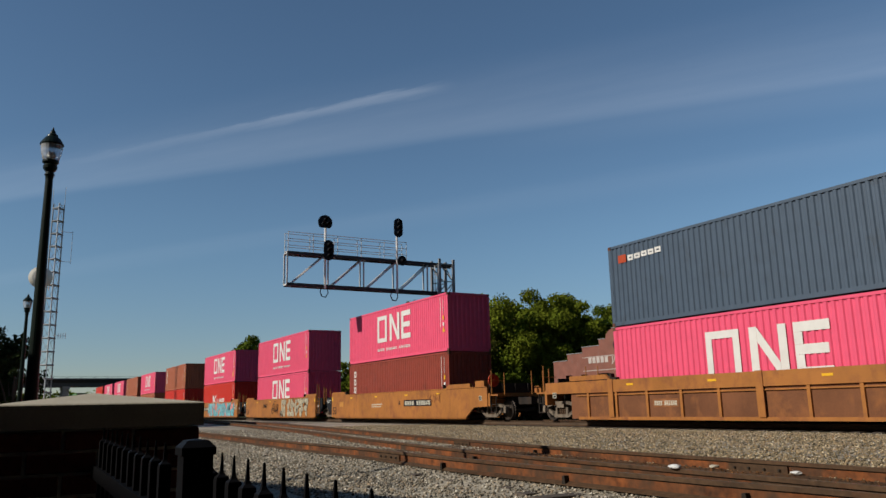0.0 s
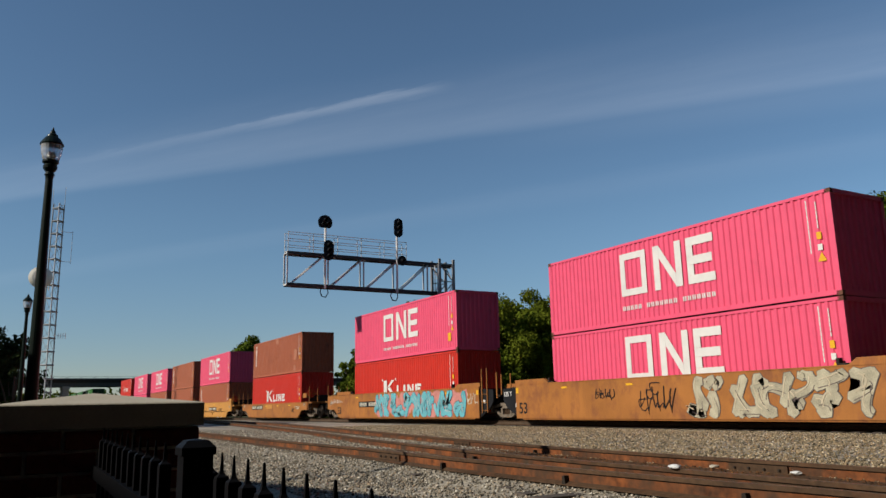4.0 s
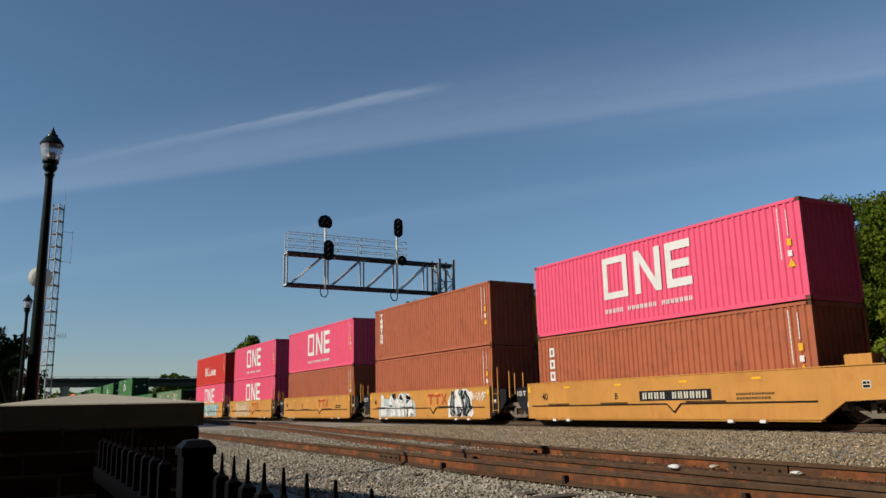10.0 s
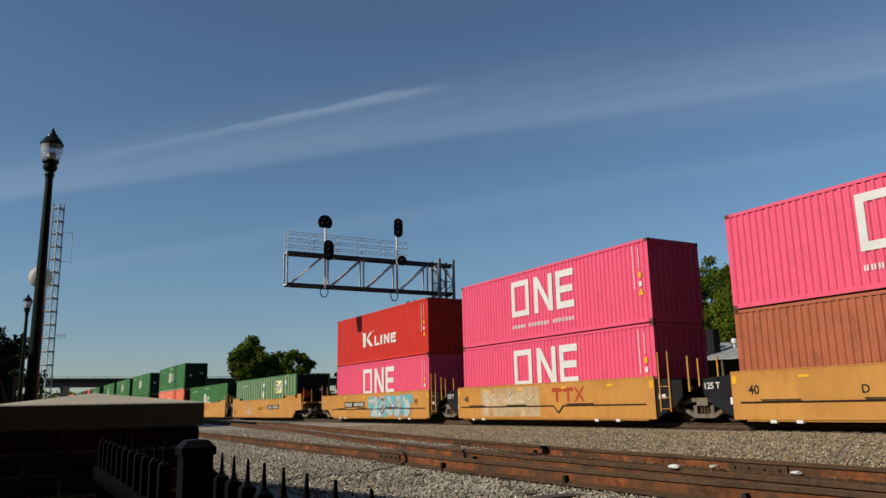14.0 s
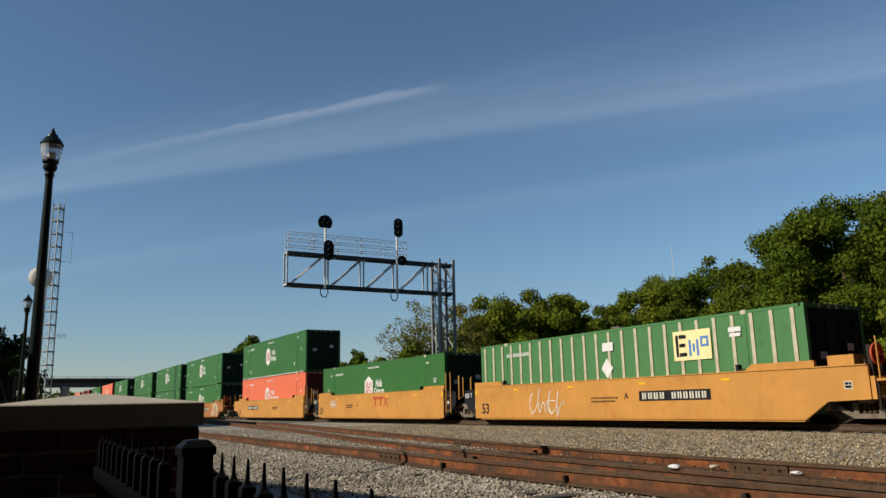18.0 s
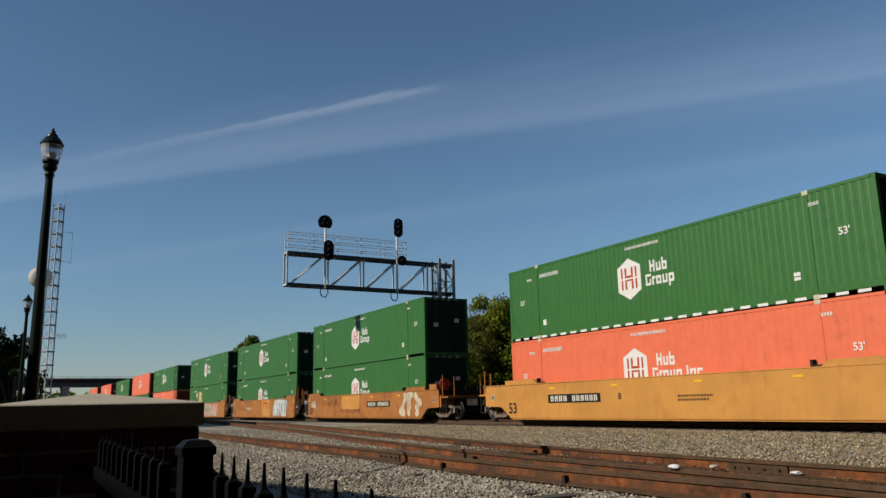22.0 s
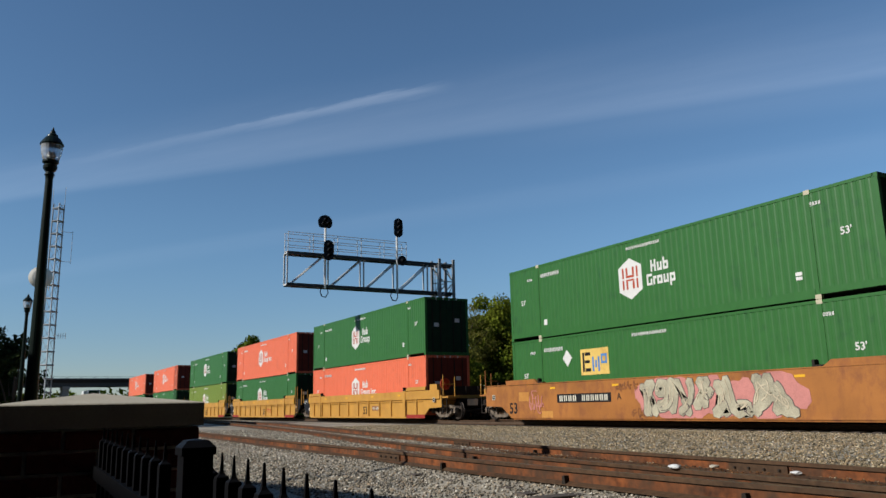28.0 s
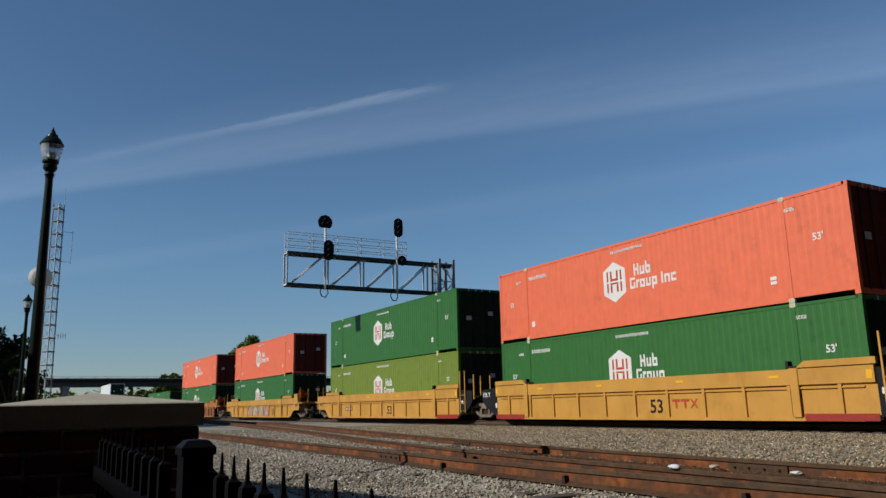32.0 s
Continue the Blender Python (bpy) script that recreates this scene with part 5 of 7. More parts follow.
#         middle, style, paint, trim, half length, front, rear, lower box, upper box, marks
CONSIST = [
    (146.60, "ribbed", rustcar, rustcar, 8.3, "c", "c", ("forty", pink, ("three low", "codes")), ("forty", slate, ("swirl",)), (("pale plate", -4.2), ("bare", 6.75, 7.15, 0.45, 0.85, ochre),)),
    (122.83, "smooth", rustcar, rustcar, 8.3, "c", "a", ("forty", maroon, ("column low", "codes")), ("forty", pink, ("three", "codes")),
     (("plate", 1.8), ("53", -8.1), ("letter", 1.2, "A"), ("print", -2.2, -0.8), ("ghost", 4.4, 5.8, 0.8, 1.3, 5, 5), ("bare", -7.0, -6.4, 0.75, 1.05, ochre))),
    (103.30, "smooth", rustcar, rustcar, 8.3, "a", "a", ("forty", pink, ("three", "codes")), ("forty", pink, ("three", "codes")),
     (("53", -8.1), ("tag", 0.7, 7.0, (tag_sand, tag_ink, tag_cream, None), 11, 7), ("scrawl", -1.2, 0.4, 0.35, 1.2, black, 6, 6), ("scrawl", -3.4, -2.4, 0.8, 1.2, black, 7, 4))),
    (83.87, "smooth", rustcar, rustcar, 8.3, "a", "c", ("forty", kred, ("serif", "codes")), ("forty", pink, ("three", "codes", "square")),
     (("plate", -4.88), ("53", -8.16), ("tag", -2.5, 7.0, TEAL, 21, 11), ("scrawl", -9.2, -7.4, 0.95, 1.25, white, 9, 4), ("scrawl", 7.3, 8.2, 0.7, 1.3, plate_print, 19, 3))),
    (62.11, "low", rustcar, rustcar, 6.55, "c", "c", ("forty", kred, ("serif", "codes")), ("forty", brown, ("column", "codes", "patches")),
     (("plate", -5.2), ("40", 4.86), ("print", 5.6, 6.6), ("bare", -1.2, 0.2, 0.75, 1.05, ochre))),
    (42.15, "forty", ochre, ochre, 6.55, "c", "a", ("forty", brown, ("column low", "codes")), ("forty", pink, ("three", "codes")),
     (("plate", -0.3), ("40", -5.6), ("letter", -1.5, "B"), ("print", 3.6, 4.9))),
    (26.59, "forty", ochre, ochre, 6.2, "a", "a", ("forty", brown, ("codes",)), ("forty", brown, ("column", "codes")),
     (("40", -5.62), ("tees", 0.65), ("tag", -4.7, -1.0, INK, 31, 4, 1.38), ("tag", 2.8, 4.7, (black, white, tag_pale, white), 32, 3, 1.42), ("scrawl", 4.8, 5.9, 0.85, 1.3, white, 33, 4))),
    (11.22, "forty", ochre, ochre, 6.2, "a", "a", ("forty", brown, ("codes",)), ("forty", pink, ("three", "codes")),
     (("40", -5.62), ("letter", -2.3, "D"), ("tees", 0.82), ("print", 3.9, 4.8))),
    (-4.24, "forty", ochre, ochre, 6.2, "a", "a", ("forty", pink, ("three", "codes")), ("forty", pink, ("three", "codes")),
     (("40", -5.62), ("tees", 0.82), ("bare", -4.2, 0.0, 0.20, 1.36, primer), ("scrawl", -3.9, -0.3, 0.75, 1.25, plate_print, 41, 6))),
    (-19.79, "forty", ochre, ochre, 6.55, "a", "c", ("forty", pink, ("three", "codes")), ("forty", kred, ("serif", "codes")),
     (("plate", -4.2), ("40", 5.0), ("tag", -0.4, 4.6, PALE, 51, 5, 1.30))),
    (-41.63, "smooth", ochre, ochre, 8.3, "c", "a", ("rib", ribgreen, ("ribs", "big panel")), None,
     (("53", -7.77), ("plate", 1.9), ("letter", 1.2, "A"), ("scrawl", -4.2, -1.9, 0.18, 1.25, white, 61, 4), ("print", -0.5, 0.9))),
    (-61.08, "smooth", ochre, ochre, 8.3, "a", "a", ("hub", green, ("hex", "fifty")), None,
     (("53", -8.1), ("tees", 0.3), ("letter", -2.0, "C"), ("scrawl", -6.2, -5.2, 0.75, 1.2, white, 71, 4), ("print", -3.6, -2.6))),
    (-80.65, "smooth", ochre, ochre, 8.3, "a", "c", ("hub", orange, ("hex inc", "fifty")), ("hub", green, ("hex", "fifty", "tape")),
     (("53", -8.1), ("plate", -5.4), ("letter", -1.5, "B"), ("print", 1.2, 2.6))),
    (-104.44, "smooth", rustcar, rustcar, 8.3, "c", "a", ("hub", green, ("hex", "fifty")), ("hub", green, ("hex", "fifty")),
     (("plate", 1.4), ("53", -8.1), ("bare", -2.4, 0.3, 0.6, 1.4, ochre), ("scrawl", -7.6, -6.8, 0.7, 1.2, white, 81, 5), ("ghost", -5.6, -2.8, 0.75, 1.25, 83, 6), ("ghost", -2.5, 0.4, 0.38, 0.62, 84, 7), ("tag", 5.6, 8.0, (tag_cream, rustcar, tag_cream, None), 82, 3))),
    (-123.93, "smooth", rustcar, rustcar, 8.3, "a", "a", ("hub", green, ("hex", "fifty")), ("hub", green, ("hex", "fifty")),
     (("53", -8.1), ("bare", 0.4, 2.6, 0.15, 1.40, ochre), ("tees", 0.6), ("tag", 3.6, 6.4, NAVY, 91, 4), ("print", -4.0, -2.4), ("ghost", -6.6, -4.4, 0.5, 1.1, 93, 4))),
    (-143.62, "smooth", rustcar, rustcar, 8.3, "a", "c", ("hub", green, ("panel", "fifty")), ("hub", green, ("hex", "fifty")),
     (("plate", -4.9), ("53", -8.1), ("letter", -1.6, "A"), ("bare", -7.4, -6.7, 0.8, 1.15, ochre), ("bare", -5.9, -5.2, 0.15, 0.4, ochre), ("ghost", -1.7, -0.6, 1.05, 1.38, 103, 5), ("ghost", -0.9, -0.2, 0.15, 0.5, 104, 3), ("scrawl", -6.7, -5.7, 0.35, 1.15, tag_pink, 105, 5), ("tag", -0.4, 5.4, CREAM, 101, 8))),
    (-167.42, "ribbed", yellow, yellow, 8.3, "c", "a", ("hub", orange, ("hex inc", "fifty")), ("hub", green, ("hex", "fifty")),
     (("53", 0.64), ("pale plate", 1.9), ("red sill", 6.3))),
    (-187.10, "ribbed", yellow, yellow, 8.3, "a", "a", ("hub", green, ("hex", "fifty")), ("hub", orange, ("hex inc", "fifty")),
     (("53", 0.64), ("tees", 1.62), ("red sill", 6.3), ("red sill", -8.3))),
    (-206.90, "ribbed", yellow, yellow, 8.3, "a", "c", ("hub", olive, ("hex", "fifty")), ("hub", green, ("hex", "fifty")),
     (("53", 0.64), ("pale plate", -5.2), ("red sill", 6.3))),
    (-230.45, "ribbed", yellow, yellow, 8.3, "c", "c", ("hub", green, ("hex", "fifty")), ("hub", orange, ("hex inc", "fifty")), (("tag", -3.0, 2.5, CREAM, 111, 5), ("53", 3.6))),
    (-253.69, "ribbed", rustcar, rustcar, 8.3, "c", "c", ("hub", green, ("hex", "fifty")), ("hub", orange, ("hex inc", "fifty")), (("53", 0.64),)),
    (-277.1, "smooth", ochre, ochre, 8.3, "c", "a", ("hub", green, ("hex", "fifty")), None, (("53", -8.1),)),
    (-297.0, "smooth", ochre, ochre, 8.3, "a", "c", None, None, (("53", -8.1),)),
    (-337.0, "smooth", ochre, ochre, 8.3, "c", "c", ("hub", whitebox, ("fifty",)), ("hub", whitebox, ("fifty",)), (("53", -8.1),)),
]
PAINT_WORDS = {"pink paint": "bright pink", "red paint": "bright red", "brown paint": "reddish-brown", "maroon paint": "dark maroon", "slate paint": "slate-grey", "green paint": "dark green",
               "olive paint": "olive-green", "orange paint": "orange", "ribbed green paint": "green grey-ribbed", "white paint": "white"}
CAR_WORDS = {"ochre car paint": "ochre-yellow", "faded ochre car paint": "rusty ochre", "yellow car paint": "clean yellow"}
MARK_WORDS = {"three": "with large white emblem", "three low": "with large white emblem", "serif": "with white serif emblem", "hex": "with white hexagon emblem", "hex inc": "with white hexagon emblem",
              "panel": "with yellow company panel", "big panel": "with yellow company panel", "column": "with white upright emblem", "column low": "with white upright emblem", "swirl": "with small white emblem"}
for i, (mid, style, paint, trim, half, front, rear, lower, upper, marks) in enumerate(CONSIST):
    gap_front = min((CONSIST[i - 1][0] - mid) / 2 if i else 11.9, 11.9)
    gap_rear = min((mid - CONSIST[i + 1][0]) / 2 if i + 1 < len(CONSIST) else 11.9, 11.9)
    what = {"low": "low smooth-sided well car", "smooth": "smooth-sided well car", "forty": "short well car with side pipe", "ribbed": "well car with ribbed sides"}[style]
    if any(m[0] == "tag" for m in marks):
        what = what.replace(" with side pipe", "").replace(" with ribbed sides", "") + " with sprayed tags"
    car = well_car(mid, style, paint, front, rear, half, gap_front - 0.05, gap_rear - 0.05, CAR_WORDS[paint.name] + " " + what + " on the track", trim, marks)
    MOVERS.append((car, mid, RAIL))
    for z, load, where in ((TIER - 2.895, lower, "in a well"), (TIER, upper, "on the upper tier")):
        if load:
            fwd = 0.0 if load[0] == "forty" else 0.05
            if fwd:
                z += -0.045 if where[0] == "o" else -0.135
            deco = [MARK_WORDS[m] for m in load[2] if m in MARK_WORDS]
            size = "forty-foot" if load[0] == "forty" else "fifty-three-foot"
            MOVERS.append((container(z, mid + fwd, load[0], load[1], " ".join([PAINT_WORDS[load[1].name], size, "container"] + deco[:1] + [where]), load[2]), mid + fwd, z))

# ---- trees ----
def leaf_material(name, colour, light=0.35):
    m = bpy.data.materials.new(name)
    m.use_nodes = True
    n, l = m.node_tree.nodes, m.node_tree.links
    b = n["Principled BSDF"]
    b.inputs["Roughness"].default_value, b.inputs["Specular IOR Level"].default_value = 0.8, 0.04
    geo, mr, hue, noise_tex, tc = n.new("ShaderNodeNewGeometry"), n.new("ShaderNodeMapRange"), n.new("ShaderNodeHueSaturation"), n.new("ShaderNodeTexNoise"), n.new("ShaderNodeTexCoord")
    mr.inputs["To Min"].default_value, mr.inputs["To Max"].default_value = 0.6, 1.4
    l.new(geo.outputs["Random Per Island"], mr.inputs["Value"])
    noise_tex.inputs["Scale"].default_value = 0.35
    hmr = n.new("ShaderNodeMapRange")
    hmr.inputs["To Min"].default_value, hmr.inputs["To Max"].default_value = 0.46, 0.54
    l.new(tc.outputs["Object"], noise_tex.inputs["Vector"]), l.new(noise_tex.outputs["Fac"], hmr.inputs["Value"]), l.new(hmr.outputs[0], hue.inputs["Hue"])
    hue.inputs["Color"].default_value = (*colour, 1)
    l.new(mr.outputs[0], hue.inputs["Value"]), l.new(hue.outputs[0], b.inputs["Base Color"])
    trans, mix, out_node = n.new("ShaderNodeBsdfTranslucent"), n.new("ShaderNodeMixShader"), n["Material Output"]
    mix.inputs["Fac"].default_value = light
    l.new(hue.outputs[0], trans.inputs["Color"]), l.new(b.outputs[0], mix.inputs[1]), l.new(trans.outputs[0], mix.inputs[2])
    l.new(mix.outputs[0], out_node.inputs["Surface"])
    return m


leaf_green = leaf_material("oak leaves", (0.10, 0.122, 0.011), 0.14)
leaf_deep = leaf_material("deep green leaves", (0.062, 0.086, 0.008), 0.12)
# Leaf colour set near black so that the foliage reads as shaded.
leaf_dark = leaf_material("dark evergreen leaves", (0.0221, 0.0332, 0.00948), 0.08)
leaf_young = leaf_material("yellowish young leaves", (0.158, 0.15, 0.0316))


def leaves(rng, centres, radii, per, size, fill=0.55):
    """Small four-sided leaves in clumps, as vertices and faces."""
    vs, fs = [], []
    for c, r in zip(centres, radii):
        n = int(per * r * r)
        d = rng.normal(size=(n, 3))
        d /= np.linalg.norm(d, axis=1)[:, None]
        rad = r * (1 - fill * rng.random(n)) * (1 + 0.09 * rng.normal(size=n))
        p = c + d * rad[:, None] * np.array([1, 1, 0.82])
        nrm = d + 0.7 * rng.normal(size=(n, 3))
        nrm /= np.linalg.norm(nrm, axis=1)[:, None]
        u = np.cross(nrm, rng.normal(size=(n, 3)))
        u /= np.linalg.norm(u, axis=1)[:, None]
        v = np.cross(nrm, u)
        s = (size * (0.6 + 0.8 * rng.random(n)))[:, None]
        q = np.stack([p - u * s, p + v * s * 0.55, p + u * s, p - v * s * 0.55], 1)
        b = 4 * sum(len(x) // 1 for x in vs)
        vs.append(q)
    pts = np.concatenate(vs).reshape(-1, 3)
    idx = np.arange(len(pts)).reshape(-1, 4)
    return pts, idx


def tree(at, height, spread, seed, mat, label, base=0.25, per=150, size=0.30, clumps=40, name="tree", flat_top=0.42):
    """A tapered trunk with limbs and a crown of leaf clumps."""
    rng = np.random.default_rng(seed)
    clumps, per, size = int(clumps * 1.7), per * 1.3, size * 0.78
    t = thing(name, label, "tree" if name == "tree" else "bush", "trees beyond the railway", at)
    mid_z = height * (base + (1 - base) * 0.5)
    rz = height * (1 - base) * flat_top
    centres, radii = [], []
    for k in range(clumps):
        d = rng.normal(size=3)
        d /= np.linalg.norm(d)
        f = rng.random() ** 0.3
        r = spread * rng.uniform(0.15, 0.30)
        c = np.array([d[0] * spread * 0.87 * f, d[1] * spread * 0.87 * f, mid_z + d[2] * rz * f])
        c[2] = min(c[2], height - r * 0.8)
        centres.append(c), radii.append(r)
    stretch = (height - mid_z) / max(max(c[2] + r * 0.82 for c, r in zip(centres, radii)) - mid_z, 0.1)
    for c in centres:
        c[2] = mid_z + (c[2] - mid_z) * (stretch if c[2] > mid_z else 1)
    bm = bmesh.new()
    lean = Vector((rng.uniform(-0.3, 0.3), rng.uniform(-0.3, 0.3), height * base * 1.1))
    w = 0.02 * height + 0.08
    tube(bm, (0, 0, -0.3), lean * 0.5, w * 1.3, 9, w)
    tube(bm, lean * 0.5, lean, w, 9, w * 0.85)
    tube(bm, lean, (lean.x, lean.y, height * 0.75), w * 0.8, 7, w * 0.2)
    part("trunk", bm, bark, t)
    for k in range(0, clumps, 5):
        bm = bmesh.new()
        c = Vector(centres[k])
        start = lean + Vector((0, 0, rng.uniform(0, height * 0.25)))
        knee = start.lerp(c, 0.5) + Vector((0, 0, 0.06 * height))
        tube(bm, start, knee, w * 0.45, 6, w * 0.28), tube(bm, knee, c, w * 0.28, 6, w * 0.06)
        part("limb", bm, bark, t)
    pts, idx = leaves(rng, centres, radii, per, size)
    me = bpy.data.meshes.new("crown")
    me.from_pydata(pts.tolist(), [], idx.tolist())
    me.update()
    part("crown", me, mat, t)
    return t


OAK, LOCUST = "broad leafy green oak beyond the tracks", "thin yellowish young tree beyond the signal mast"
tree((-115.2, 33.5, 0.2), 12.6, 4.2, 1, leaf_deep, OAK, 0.3, 130, 0.32)
tree((-121.0, 41.5, 0.2), 11.0, 3.8, 21, leaf_deep, OAK, 0.3, 110, 0.34)
tree((-118.0, 50.8, 0.2), 11.0, 3.6, 22, leaf_deep, OAK, 0.1, 90, 0.34)
tree((-70.5, 33.0, 0.2), 6.6, 3.4, 23, leaf_green, LOCUST, 0.08, 170, 0.18)
tree((-66.3, 35.0, 0.2), 11.8, 4.0, 2, leaf_young, LOCUST, 0.2, 110, 0.13, 40)
tree((-63.5, 36.0, 0.2), 8.0, 4.4, 3, leaf_green, LOCUST, 0.1, 170, 0.2)
tree((-68.5, 41.5, 0.2), 12.3, 3.8, 4, leaf_young, LOCUST, 0.2, 110, 0.15)
tree((-69.6, 48.8, 0.2), 14.2, 6.6, 5, leaf_green, OAK, 0.1, 270, 0.21, 54)
tree((-66.6, 53.4, 0.2), 13.6, 5.0, 6, leaf_green, OAK, 0.2, 270, 0.21)
tree((-71.2, 62.9, 0.2), 13.2, 5.4, 7, leaf_deep, OAK, 0.15, 252, 0.21)
tree((-71.5, 69.9, 0.2), 16.2, 6.2, 8, leaf_green, OAK, 0.15, 216, 0.21)
tree((-72.4, 76.1, 0.2), 18.2, 6.2, 9, leaf_green, OAK, 0.15, 198, 0.21)
tree((-62.0, 71.9, 0.2), 18.4, 5.8, 10, leaf_deep, OAK, 0.2, 216, 0.21)
tree((-55.5, 72.0, 0.2), 15.6, 6.0, 11, leaf_green, OAK, 0.1, 216, 0.21)
tree((-44.6, 62.0, 0.2), 17.4, 6.2, 12, leaf_deep, OAK, 0.08, 300, 0.18, 60)
tree((-37.4, 60.5, 0.2), 18.8, 7.6, 13, leaf_deep, OAK, 0.08, 300, 0.18, 70)
tree((-28.7, 62.9, 0.2), 17.6, 8.2, 14, leaf_deep, OAK, 0.08, 270, 0.19, 64)
tree((-231.1, 42.8, 0.0), 12.6, 5.0, 15, leaf_deep, OAK, 0.1, 50, 0.6)
tree((-236.1, 49.8, 0.0), 12.0, 6.0, 16, leaf_deep, OAK, 0.1, 45, 0.6)
tree((-62.0, -2.3, 0.0), 9.2, 4.3, 17, leaf_dark, "dark leafy tree behind the platform lamps", 0.15, 120, 0.26)
tree((-46.0, 0.9, 0.0), 5.2, 1.5, 18, leaf_dark, "dark leafy shrub beside the platform lamps", 0.1, 300, 0.14, 16, "bush")
for k, (x, y, h, r) in enumerate(((-30.5, 46.0, 6.8, 4.2), (-24.0, 47.5, 7.6, 4.6), (-37.5, 52.5, 7.0, 4.0), (-18.0, 50.0, 8.5, 5.0), (-52.5, 60.0, 6.5, 4.5), (-60.0, 58.0, 6.0, 4.2), (-66.0, 45.0, 5.2, 3.6), (-72.0, 36.5, 5.0, 3.6), (-58.0, 66.0, 9.0, 5.0), (-66.5, 66.0, 8.0, 4.6))):
    tree((x, y, 0.2), h, r, 40 + k, leaf_green if k % 2 else leaf_deep, "dense leafy undergrowth below the oaks", 0.02, 120, 0.26, 20, "bush", 0.5)


def far_wood():
    """A low far wood that closes the horizon."""
    rng = np.random.default_rng(77)
    centres, radii = [], []
    for k in range(150):
        a = radians(-20 + 150 * k / 149)
        d = rng.uniform(260, 330)
        r = rng.uniform(4.5, 7.5)
        centres.append(np.array([-math.cos(a) * d, math.sin(a) * d, r * 0.55])), radii.append(r)
    pts, idx = leaves(rng, centres, radii, 7, 1.1)
    me = bpy.data.meshes.new("far_wood")
    me.from_pydata(pts.tolist(), [], idx.tolist())
    me.update()
    tagged(part("far_wood", me, leaf_deep), "low dark green wood along the horizon", "wood", kind="stuff")


far_wood()


def scrub():
    """Dark leaf clumps added beyond the main track, standing in for the train's shade."""
    rng = np.random.default_rng(31)
    centres, radii = [], []
    for k in range(130):
        r = rng.uniform(0.7, 1.25)
        centres.append(np.array([-80 + 0.55 * k + rng.uniform(-0.4, 0.4), 26.6 + rng.uniform(-0.7, 0.7), 0.45 + r * 0.6])), radii.append(r)
    pts, idx = leaves(rng, centres, radii, 260, 0.13)
    me = bpy.data.meshes.new("scrub")
    me.from_pydata(pts.tolist(), [], idx.tolist())
    me.update()
    tagged(part("scrub", me, leaf_dark), "low dark green scrub along the far side of the track", "scrub", kind="stuff")


scrub()


